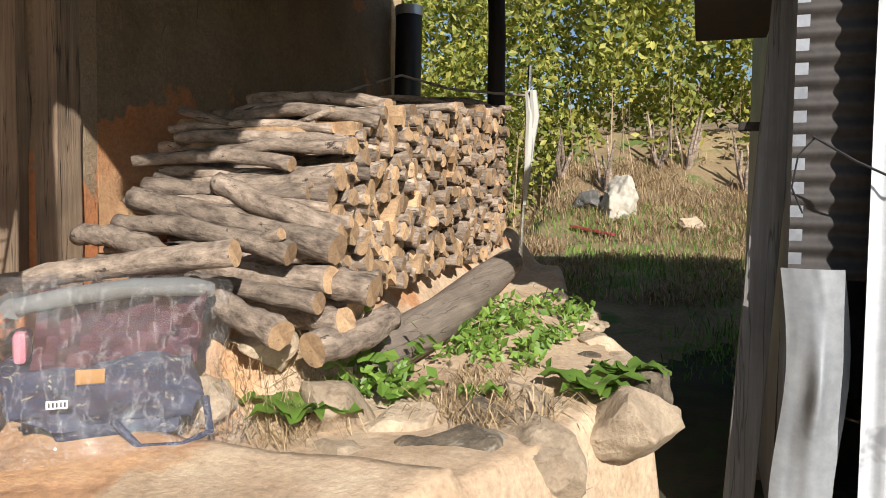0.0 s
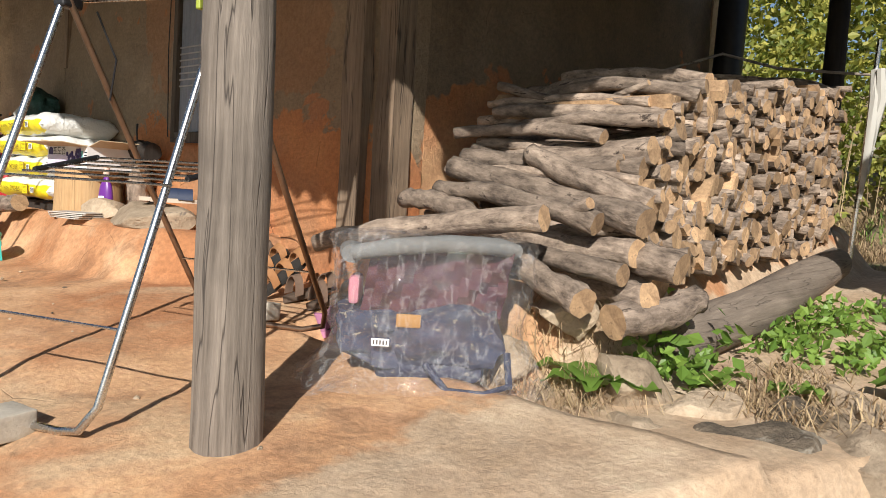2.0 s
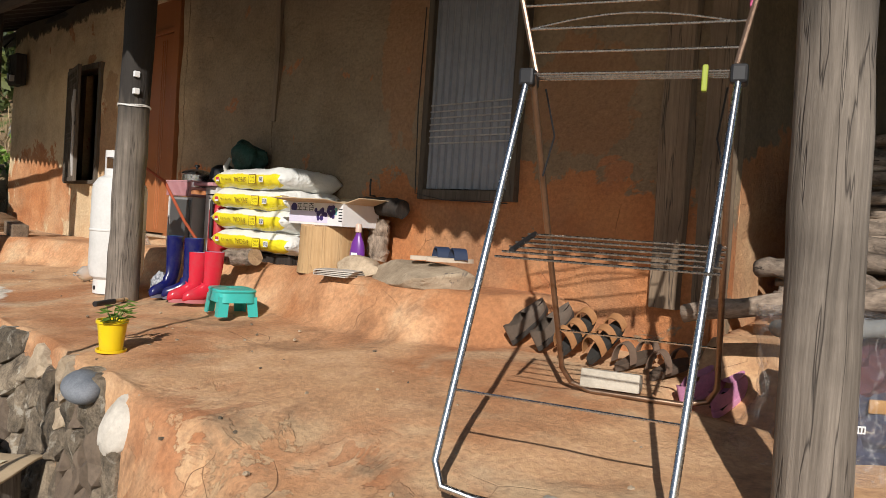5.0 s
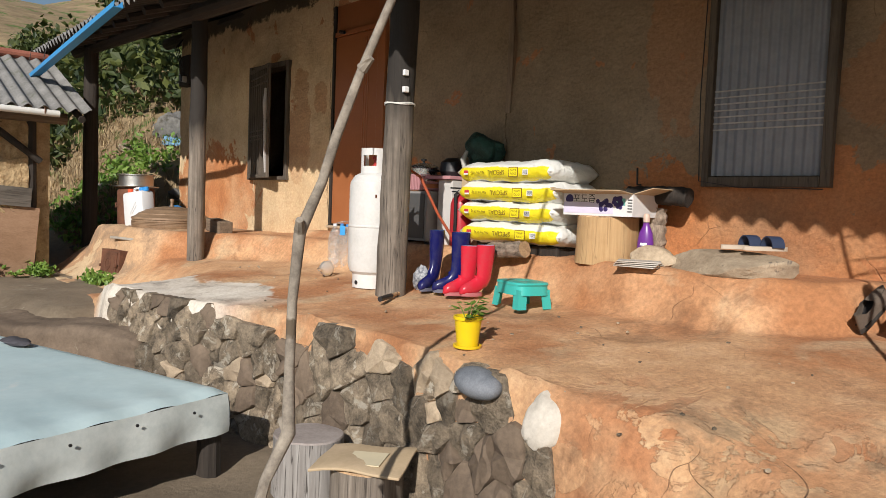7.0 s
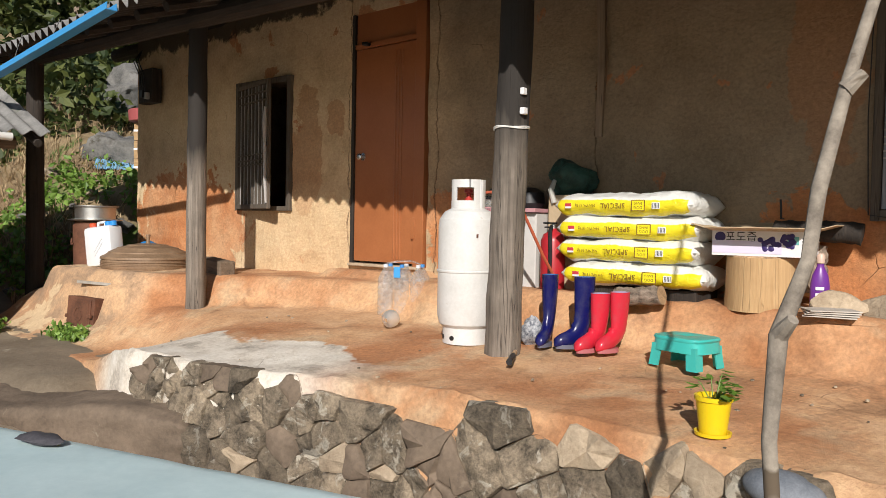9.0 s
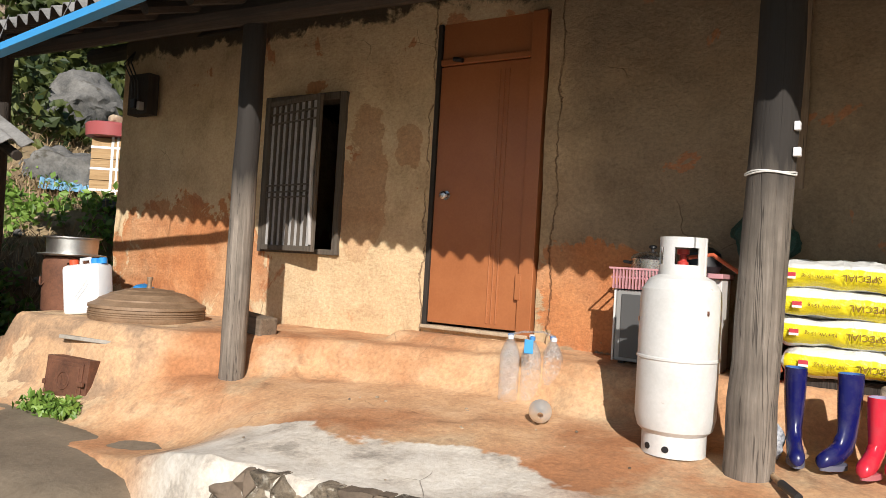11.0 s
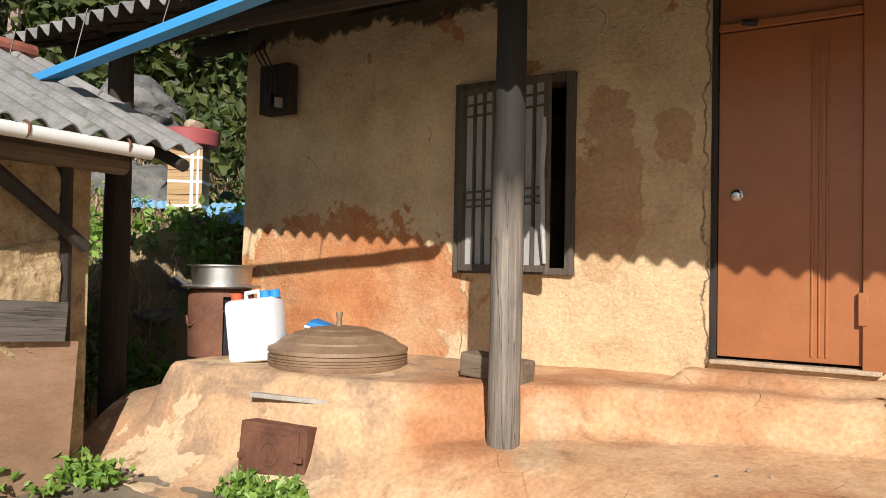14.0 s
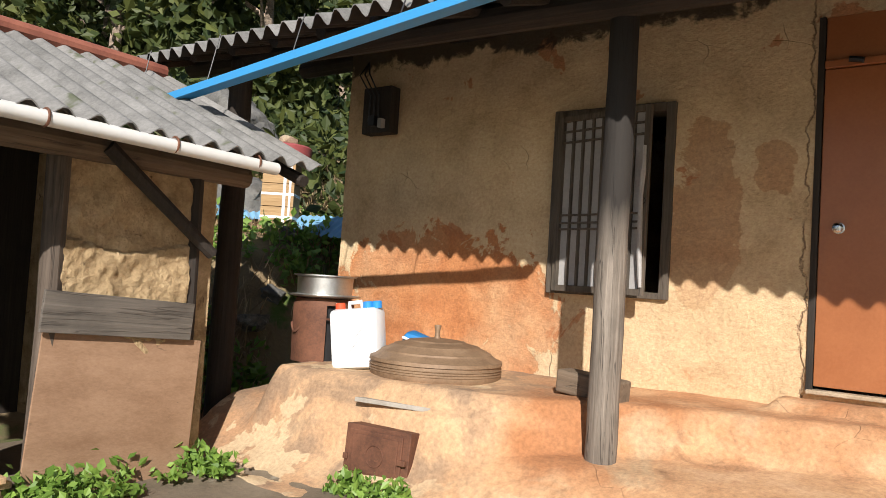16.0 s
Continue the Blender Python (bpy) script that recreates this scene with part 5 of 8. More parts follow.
# ---- stumps in the yard ----
STUMP_SIDE = wood_material("grey_stump_side", (0.20, 0.18, 0.165), (0.42, 0.40, 0.375), crack=0.9)
STUMP_TOP = grainy("grey_stump_top", (0.24, 0.20, 0.18), (0.40, 0.355, 0.33), 5, 60, 0.9, spots=((0.22, 0.09, 0.06), 4.5, 0.6))


def stump(x, y, z0, z1, r, label, side, topmat, seed, name="tree_stump"):
    st = base(name, label, "stump")
    rnd = random.Random(seed)
    h = z1 - z0
    prof = [(r * 1.03, 0), (r, h * 0.3), (r * 0.99, h * 0.7), (r * 0.98, h - 0.008)]
    bm = lathed(prof, 30, pose(x, y, z0), (True, False))
    for v in bm.verts:
        a = math.atan2(v.co.y - y, v.co.x - x)
        k = 1 + 0.035 * math.sin(2 * a + seed) + 0.02 * math.sin(5 * a + seed * 2) + 0.008 * math.sin(17 * a)
        v.co.x, v.co.y = x + (v.co.x - x) * k, y + (v.co.y - y) * k
    part("trunk", bm, side, st, smooth=True, angle=60)
    bm = lathed([(r * 0.98, h - 0.008), (r * 0.955, h), (r * 0.5, h + 0.002), (0.004, h + 0.001)], 30, pose(x, y, z0), (False, True))
    for v in bm.verts:
        a = math.atan2(v.co.y - y, v.co.x - x)
        k = 1 + 0.035 * math.sin(2 * a + seed) + 0.02 * math.sin(5 * a + seed * 2) + 0.008 * math.sin(17 * a)
        v.co.x, v.co.y = x + (v.co.x - x) * k, y + (v.co.y - y) * k
    part("cut_face", bm, topmat, st, "sawn top", smooth=True, angle=30)
    return st


stump(-4.69, -2.06, -0.75, -0.445, 0.165, "grey weathered tree stump used as a seat in the yard", STUMP_SIDE, STUMP_TOP, 1)
stump(-4.21, -2.08, -0.75, -0.44, 0.155, "short pale stump with a flattened carton on top", POST_WOOD, CUT_WOOD, 2)
bm = boxed(-0.19, -0.15, 0, 0.19, 0.15, 0.012, 0.004)
bmesh.ops.subdivide_edges(bm, edges=bm.edges[:], cuts=5, use_grid_fill=True)
for v in bm.verts:
    v.co.z += 0.02 * noise.noise((v.co.x * 5, v.co.y * 5, 2)) - 0.10 * max(0.0, abs(v.co.x) - 0.13)
carton = part("flat_carton", bm, CARD, None, smooth=True, angle=30)
carton.matrix_basis = pose(-4.21, -2.09, -0.43, 3, -2, 35)
tagged(carton, "flattened brown carton lying on the stump", "carton")
part("carton_label", boxed(-0.06, -0.09, 0.012, 0.09, 0.05, 0.016), plastic("cream_label", (0.66, 0.58, 0.40), 0.7), carton, "cream printed label")

# ---- bare branch pole ----
pole = base("branch_pole", "crooked bare branch standing as a prop in the yard", "pole")
bm = bmesh.new()
pts = [(-3.52, -3.12, -0.74), (-3.52, -3.02, -0.42), (-3.52, -2.93, -0.12), (-3.51, -2.87, 0.0), (-3.555, -2.845, 0.16), (-3.575, -2.83, 0.35), (-3.57, -2.815, 0.54), (-3.535, -2.77, 0.68), (-3.53, -2.73, 0.81), (-3.505, -2.67, 1.0), (-3.47, -2.60, 1.2), (-3.43, -2.52, 1.45), (-3.40, -2.45, 1.75), (-3.36, -2.40, 2.1)]
tube(bm, pts, [0.018, 0.017, 0.016, 0.019, 0.0145, 0.014, 0.017, 0.0135, 0.0145, 0.0125, 0.0125, 0.012, 0.011, 0.009], 12, wob=0.14, seed=9)
part("stem", bm, PALE_BARK, pole, smooth=True)
for p, d in ((6, (0.03, -0.02, 0.035)), (3, (-0.04, 0.0, 0.03)), (9, (0.03, 0.01, 0.03))):
    a = Vector(pts[p])
    part("knot", tubed([a, a + Vector(d)], [0.018, 0.011], 8), PALE_BARK, pole)


# ---- gas cylinder ----
def gas_cylinder():
    g = base("gas_cylinder", "tall white gas cylinder with a welded seam, standing on the terrace", "gas cylinder", pose(-5.752, -0.93, terrace_z(-5.752, -0.93)) @ Matrix.Diagonal((1.06, 1.06, 0.985, 1)))
    r = 0.157
    part("body", lathed([(0.02, 0.06), (0.11, 0.075), (0.145, 0.11), (r, 0.16), (r, 0.40), (r + 0.004, 0.405), (r + 0.004, 0.413), (r, 0.418), (r, 0.66), (r * 0.97, 0.70), (r * 0.80, 0.745), (r * 0.5, 0.77), (0.02, 0.778)], 40), WHITE_PAINT, g, smooth=True, angle=20)
    part("foot_ring", lathed([(0.125, 0.0), (0.125, 0.095), (0.118, 0.095), (0.118, 0.0)], 36, None, (False, False)), WHITE_PAINT, g, smooth=True)
    for a in (-2.2, -1.55):
        part("foot_hole", tubed([(0.121 * math.cos(a), 0.121 * math.sin(a), 0.035), (0.1275 * math.cos(a), 0.1275 * math.sin(a), 0.035)], 0.014, 12), BLACK, g)
    # collar: a bent plate with a window in it
    bm = bmesh.new()
    n, a0, a1 = 30, radians(-185), radians(20)
    rr, z0, z1 = 0.092, 0.752, 0.925
    for i in range(n):
        b0, b1 = a0 + (a1 - a0) * i / n, a0 + (a1 - a0) * (i + 1) / n
        f = (i + 0.5) / n
        bands = [(z0, z0 + 0.055), (z1 - 0.045, z1)] if 0.42 < f < 0.74 or 0.05 < f < 0.26 else [(z0, z1)]
        for c0, c1 in bands:
            vs = [bm.verts.new((q * math.cos(b), q * math.sin(b), z)) for q in (rr, rr - 0.006) for b in (b0, b1) for z in (c0, c1)]
            for f4 in ((0, 2, 3, 1), (5, 7, 6, 4), (1, 3, 7, 5), (4, 6, 2, 0), (0, 1, 5, 4), (2, 6, 7, 3)):
                bm.faces.new([vs[k] for k in f4])
    bmesh.ops.remove_doubles(bm, verts=bm.verts[:], dist=0.0005)
    part("collar", bm, WHITE_PAINT, g, smooth=True, angle=30)
    v = part("valve", lathed([(0.022, 0.775), (0.022, 0.82), (0.014, 0.825), (0.014, 0.85), (0.024, 0.855), (0.024, 0.875), (0.01, 0.878)], 16), plastic("valve_red", (0.5, 0.05, 0.04), 0.4), g, "red and brass valve", smooth=True)
    part("hose", tubed([(0.02, 0.0, 0.84), (0.10, 0.06, 0.86), (0.24, 0.16, 0.75), (0.30, 0.27, 0.50), (0.33, 0.36, 0.36)], 0.009, 8), plastic("orange_hose", (0.42, 0.09, 0.04), 0.5), g, "orange gas hose", smooth=True)
    for k, (b, z, w) in enumerate(((-2.75, 0.555, 0.006), (-0.6, 0.60, 0.005))):
        part("paint_drip", boxed(r * math.cos(b) - 0.004, r * math.sin(b) - 0.004, z, r * math.cos(b) + 0.004, r * math.sin(b) + 0.004, z + 0.02), RUST, g)
    return g


gas_cylinder()


# ---- text ----
def words(txt, size, parent, m, mat, name="lettering", shear=0.0):
    cu = bpy.data.curves.new(name, "FONT")
    cu.body = txt
    cu.size = size
    cu.align_x, cu.align_y = "CENTER", "CENTER"
    cu.resolution_u = 2
    cu.shear = shear
    tmp = bpy.data.objects.new("tmp", cu)
    scene.collection.objects.link(tmp)
    dg = bpy.context.evaluated_depsgraph_get()
    me = bpy.data.meshes.new_from_object(tmp.evaluated_get(dg))
    bpy.data.objects.remove(tmp)
    me.materials.clear()
    me.materials.append(mat)
    ob = child(new(name, me), parent)
    ob.matrix_basis = m
    return ob


INK = plastic("brown_ink", (0.20, 0.11, 0.02), 0.6)
BLACK_INK = plastic("black_ink", (0.03, 0.03, 0.035), 0.6)
WHITE_INK = plastic("white_ink", (0.80, 0.80, 0.80), 0.5)
RED_INK = plastic("red_ink", (0.55, 0.05, 0.07), 0.5)


def sack_material():
    """Yellow print on white woven plastic: white top and ends, yellow front."""
    m, t, b = shader("printed_sack", 0.36)
    v = coords(t)
    sep = t.nodes.new("ShaderNodeSeparateXYZ")
    t.links.new(v, sep.inputs[0])
    wob = calc(t, "MULTIPLY", noise_of(t, v, 5.0, 3.0), 0.05)
    front = ramp(t, calc(t, "ADD", calc(t, "MULTIPLY", sep.outputs["Y"], -1.0), wob), [(0.212, (0, 0, 0)), (0.214, (1, 1, 1))])
    ends = ramp(t, calc(t, "ABSOLUTE", sep.outputs["X"]), [(0.395, (1, 1, 1)), (0.397, (0, 0, 0))])
    low = ramp(t, calc(t, "ADD", sep.outputs["Z"], wob), [(0.030, (0, 0, 0)), (0.032, (1, 1, 1))])
    low = calc(t, "MULTIPLY", low, ramp(t, calc(t, "ADD", sep.outputs["Z"], wob), [(0.130, (1, 1, 1)), (0.132, (0, 0, 0))]))
    yel = mix(t, noise_of(t, v, 20.0), (0.80, 0.66, 0.015), (0.86, 0.74, 0.03))
    col = mix(t, calc(t, "MULTIPLY", calc(t, "MULTIPLY", front, ends), low), (0.78, 0.78, 0.74), yel)
    t.links.new(col, b.inputs["Base Color"])
    h = calc(t, "ADD", noise_of(t, v, 22.0, 5.0, 0.6, 0.8), noise_of(t, v, 7.0, 3.0))
    relief(t, b, h, 0.7, 0.016)
    return m


SACK = sack_material()


def feed_sack(z, x, yaw, seed):
    s = base("feed_sack", "white and yellow printed dog food sack lying in the stack", "sack", pose(x, -0.215, z, 0, 0, yaw), group="stacked feed sacks")
    lx, ly, lz = 0.42, 0.24, 0.073
    bm = bmesh.new()
    bmesh.ops.create_grid(bm, x_segments=44, y_segments=26, size=1.0)
    dup = bmesh.ops.duplicate(bm, geom=bm.verts[:] + bm.edges[:] + bm.faces[:])
    lower = {g for g in dup["geom"] if isinstance(g, bmesh.types.BMVert)}
    for v in bm.verts:
        u, w = v.co.x, v.co.y
        side = -1 if v in lower else 1
        ex, ey = 1 - abs(u) ** 18, 1 - abs(w) ** 4
        thick = max(0.0, ex) ** 0.75 * max(0.0, ey) ** 0.5
        wr = 0.016 * noise.fractal((u * 3 + seed, w * 2.2, side), 1.0, 2.0, 4) * thick + 0.006 * math.sin(u * 26 + seed) * abs(u) ** 3 * thick
        pinch = 1 - 0.04 * abs(u) ** 6
        v.co = Vector((u * lx, w * ly * pinch, lz + side * lz * thick * (1.0 if side > 0 else 0.92) + wr + 0.012 * noise.noise((u * 1.6 + seed, w, 0))))
    bmesh.ops.remove_doubles(bm, verts=bm.verts[:], dist=0.002)
    bag = part("bag", bm, SACK, s, smooth=True, angle=80)
    yf, zf = -ly * 1.0 - 0.006, lz - 0.002
    face = lambda px, pz=0.0: pose(px, yf, zf + pz, 90) @ pose(0, 0, 0, 0, 0, 180)
    words("SPECIAL", 0.043, s, face(-0.03), INK)
    words("Net Wt. 15 kg", 0.022, s, face(-0.205), INK)
    part("brand_mark", boxed(0.085, yf - 0.001, zf - 0.030, 0.165, yf + 0.001, zf + 0.030), INK, s, "brown outlined mark")
    part("brand_mark_field", boxed(0.090, yf - 0.0015, zf - 0.026, 0.160, yf + 0.0012, zf + 0.026), plastic("sack_yellow", (0.82, 0.70, 0.02), 0.4), s)
    words("DOG", 0.022, s, face(0.125, -0.011) @ pose(0, 0, 0.002), INK)
    words("BANG", 0.018, s, face(0.125, 0.011) @ pose(0, 0, 0.002), INK)
    part("bar_code", boxed(0.205, yf - 0.0012, zf - 0.018, 0.250, yf + 0.001, zf + 0.016), WHITE_INK, s, "white printed panel")
    for k in range(5):
        part("bar", boxed(0.210 + 0.008 * k, yf - 0.002, zf - 0.014, 0.2135 + 0.008 * k, yf, zf + 0.012), BLACK_INK, s)
    part("corner_tag", boxed(-0.335, yf - 0.0012, zf - 0.015, -0.295, yf + 0.001, zf + 0.014), WHITE_INK, s)
    part("corner_tag_band", boxed(-0.335, yf - 0.002, zf - 0.004, -0.295, yf, zf + 0.014), RED_INK, s)
    return s


for i, (dx, z, yaw) in enumerate(((0.035, 0.395, 1.5), (0.0, 0.530, -1), (0.0, 0.655, 1), (-0.02, 0.785, -2))):
    feed_sack(z, -5.05 + dx, yaw, 3 + i * 4)
part_board = part("pallet_board", boxed(-5.36, -0.36, 0.335, -4.66, -0.04, 0.400, 0.006), DARK_WOOD, None)
tagged(part_board, "dark board under the feed sacks", "board")
bit = new("short_log", log_mesh(0.24, 0.05, 0.045, 901, 0.01, 14))
bit.matrix_basis = pose(-4.78, -0.52, terrace_z(-4.85, -0.42) + 0.045, 0, -4, 12)
tagged(bit, "short split log on the edge of the clay ledge", "log")

# ---- stump seat with a grape juice box ----
stump(-4.345, -0.30, 0.33, 0.605, 0.178, "peeled pale log section standing on the clay ledge", FRESH_WOOD, CUT_WOOD, 5, "log_section")


def juice_box():
    b = base("juice_box", "open white and lilac grape juice carton on the log section", "carton", pose(-4.335, -0.30, 0.606, 0, 0, 4))
    face = plastic("lilac_print", (0.68, 0.64, 0.80), 0.5)
    wht = plastic("white_carton", (0.78, 0.77, 0.76), 0.55)
    w, d, h = 0.225, 0.14, 0.125
    for x0, y0, x1, y1 in ((-w, -d, w, -d + 0.005), (-w, d - 0.005, w, d), (-w, -d + 0.006, -w + 0.005, d - 0.006), (w - 0.005, -d + 0.006, w, d - 0.006)):
        part("side", boxed(x0, y0, 0, x1, y1, h), wht, b)
    part("bottom", boxed(-w + 0.006, -d + 0.006, 0.0, w - 0.006, d - 0.006, 0.005), CARD, b)
    part("print", boxed(-w + 0.002, -d - 0.002, 0.012, w - 0.12, -d - 0.0005, 0.075), face, b, "lilac printed band")
    for k, (yy, a, c) in enumerate(((d, 28, CARD), (-d, -165, wht))):
        f = part("flap", boxed(-w, -0.002, 0, w, 0.002, 0.14), CARD, b, "bare card flap")
        f.matrix_basis = pose(0, yy, h, -72 if k == 0 else 84)
    for sx in (-1, 1):
        f = part("flap", boxed(-0.002, -d + 0.01, 0, 0.002, d - 0.01, 0.12), CARD, b)
        f.matrix_basis = pose(sx * (w - 0.003), 0, h, 0, sx * 74)
    purple = plastic("grape_purple", (0.04, 0.025, 0.13), 0.4)
    rnd = random.Random(3)
    for cl in range(2):
        bm = bmesh.new()
        for k in range(16):
            bmesh.ops.create_uvsphere(bm, u_segments=8, v_segments=6, radius=0.013, matrix=pose(0.045 + 0.075 * cl + rnd.uniform(-0.04, 0.04), -d - 0.002, 0.062 + 0.012 * cl + rnd.uniform(-0.028, 0.028)) @ Matrix.Diagonal((1, 0.2, 1, 1)))
        part("grape_print", bm, purple, b, "printed bunch of grapes", smooth=True)
    part("leaf_print", boxed(0.13, -d - 0.002, 0.06, 0.18, -d - 0.0005, 0.10), plastic("grape_leaf_print", (0.16, 0.45, 0.42), 0.5), b)
    part("roundel", lathed([(0.026, 0), (0.026, 0.0015)], 20, pose(-0.185, -d - 0.0003, 0.092, 90)), purple, b, "purple round mark")
    words("포도즙", 0.055, b, pose(-0.085, -d - 0.002, 0.092, 90), BLACK_INK)
    for k in range(5):
        part("print_line", boxed(0.195, -d - 0.002, 0.025 + 0.016 * k, 0.222, -d - 0.0005, 0.031 + 0.016 * k), BLACK_INK, b)
    return b


juice_box()


def purple_bottle():
    b = base("cleaner_bottle", "purple spray cleaner bottle with a pale cap on the ledge", "bottle", pose(-4.07, -0.33, terrace_z(-4.07, -0.3) - 0.005, 0, 0, 25))
    bm = lathed([(0.038, 0), (0.044, 0.01), (0.044, 0.13), (0.036, 0.18), (0.022, 0.21), (0.016, 0.225), (0.016, 0.24)], 20)
    for v in bm.verts:
        v.co.y *= 0.62
    part("body", bm, plastic("purple_plastic", (0.15, 0.03, 0.27), 0.3), b, smooth=True)
    part("cap", lathed([(0.018, 0.238), (0.018, 0.275), (0.012, 0.285)], 16), plastic("pale_cap", (0.62, 0.45, 0.36), 0.4), b, "pale cap", smooth=True)
    for k in range(3):
        part("label_bar", boxed(-0.025, -0.0295, 0.05 + 0.03 * k, 0.02 - 0.004 * k, -0.0278, 0.065 + 0.03 * k), WHITE_INK, b)
    return b


purple_bottle()
news = base("newspapers", "small pile of folded newspapers on the clay ledge", "newspaper", pose(-3.98, -0.52, terrace_z(-3.98, -0.45) + 0.0, 0, 0, 20))
for k in range(4):
    bm = boxed(-0.11, -0.08, 0.009 * k, 0.11, 0.08, 0.009 * k + 0.006, 0.002)
    ob = part("sheet", bm, grainy("newsprint", (0.42, 0.38, 0.33), (0.60, 0.55, 0.49), 12, 80, 0.9), news)
    ob.matrix_basis = pose(0, 0, 0, 0, 0, 7 * k - 10)
blog = new("charred_log", log_mesh(0.42, 0.055, 0.05, 903, 0.02, 14))
blog.data.materials[0] = DARK_WOOD
blog.data.materials[1] = DARK_WOOD
blog.matrix_basis = pose(-3.93, -0.14, 0.72, 0, 2, -6)
tagged(blog, "charred black log resting against the wall", "log")
rest = new("log_rest", log_mesh(0.25, 0.06, 0.06, 904, 0.0, 12))
rest.matrix_basis = pose(-4.12, -0.10, 0.42, 0, 90, 0)
rest.matrix_basis = pose(-4.15, -0.11, 0.66, 0, -90, 0)
tagged(rest, "dark upright log behind the cleaner bottle", "log")
hook = part("wall_hook", tubed([(-4.34, 0.02, 0.80), (-4.34, -0.03, 0.80), (-4.34, -0.035, 0.86), (-4.345, -0.03, 0.90)], 0.006, 8), BLACK, None)
tagged(hook, "black iron hook in the loess wall", "hook")


# ---- rubber boots ----
def boot(name, h, col, inner, x, y, yaw, label, group):
    b = base(name, label, "boot", pose(x, y, terrace_z(x, y) + 0.004, 0, 0, yaw) @ Matrix.Diagonal((0.84, 0.68, 0.95, 1)), group=group)
    m = plastic(name + "_rubber", col, 0.26, dirt=0.3)
    k = h / 0.40
    bm = bmesh.new()
    # rings from the toe, round the heel bend and up the shaft
    spine = [((0.205, 0, 0.022), 0.012, 0.010, 80), ((0.195, 0, 0.036), 0.036, 0.026, 80), ((0.165, 0, 0.044), 0.046, 0.036, 82), ((0.12, 0, 0.052), 0.048, 0.044, 78), ((0.075, 0, 0.066), 0.044, 0.056, 62),
             ((0.035, 0, 0.095), 0.043, 0.064, 35), ((0.012, 0, 0.14 * k), 0.045, 0.058, 8), ((0.005, 0, 0.20 * k), 0.052, 0.060, 0), ((0.002, 0, 0.28 * k), 0.060, 0.066, 0), ((0.0, 0, 0.35 * k), 0.063, 0.069, 0), ((0.0, 0, h), 0.064, 0.071, 0)]
    rings = []
    n = 18
    for (px, py, pz), ry, rz, tilt in spine:
        t = radians(tilt)
        ring = []
        for i in range(n):
            a = 2 * math.pi * i / n
            u, w = math.cos(a) * rz, math.sin(a) * ry
            x1, z1 = px + u * math.cos(t), pz + u * math.sin(t)
            ring.append(bm.verts.new((x1 if tilt < 50 else px + u * math.cos(t) * 0.3, py + w, max(0.012, z1))))
        rings.append(ring)
    for a, c in zip(rings, rings[1:]):
        for i in range(n):
            bm.faces.new((a[i], a[(i + 1) % n], c[(i + 1) % n], c[i]))
    bm.faces.new(rings[0][::-1])
    inside = [bm.verts.new((v.co.x * 0.93, v.co.y * 0.93, v.co.z)) for v in rings[-1]]
    deep = [bm.verts.new((v.co.x * 0.88, v.co.y * 0.88, h - 0.07)) for v in rings[-1]]
    for a, c in ((rings[-1], inside), (inside, deep)):
        for i in range(n):
            f = bm.faces.new((a[i], a[(i + 1) % n], c[(i + 1) % n], c[i]))
            if a is inside:
                f.material_index = 1
    f = bm.faces.new(deep)
    f.material_index = 1
    part("upper", bm, [m, plastic(name + "_lining", inner, 0.7)], b, smooth=True, angle=60)
    sole = bmesh.new()
    out = [(0.208 * math.cos(a) * (0.5 if math.cos(a) > 0 else 0.33) + 0.09, (0.050 - 0.008 * math.cos(a + 0.9)) * math.sin(a)) for a in [2 * math.pi * i / 26 for i in range(26)]]
    vs = [[sole.verts.new((px + 0.002, py, z)) for px, py in out] for z in (0.0, 0.022)]
    for i in range(26):
        sole.faces.new((vs[0][i], vs[0][(i + 1) % 26], vs[1][(i + 1) % 26], vs[1][i]))
    sole.faces.new(vs[0][::-1])
    sole.faces.new(vs[1])
    part("sole", sole, plastic(name + "_sole", tuple(c * 0.5 + 0.12 for c in col), 0.6), b, "ribbed sole")
    return b


boot("blue_boot", 0.40, (0.007, 0.009, 0.095), (0.04, 0.13, 0.36), -5.315, -0.755, 284, "tall dark blue rubber boot standing by the post", "pair of blue boots")
boot("blue_boot", 0.395, (0.007, 0.009, 0.095), (0.04, 0.13, 0.36), -5.115, -0.735, 240, "tall dark blue rubber boot standing by the post", "pair of blue boots")
boot("red_boot", 0.315, (0.58, 0.022, 0.045), (0.32, 0.28, 0.42), -5.01, -0.755, 255, "shiny red rubber boot beside the blue boots", "pair of red boots")
boot("red_boot", 0.32, (0.58, 0.022, 0.045), (0.32, 0.28, 0.42), -4.925, -0.705, 258, "shiny red rubber boot beside the blue boots", "pair of red boots")


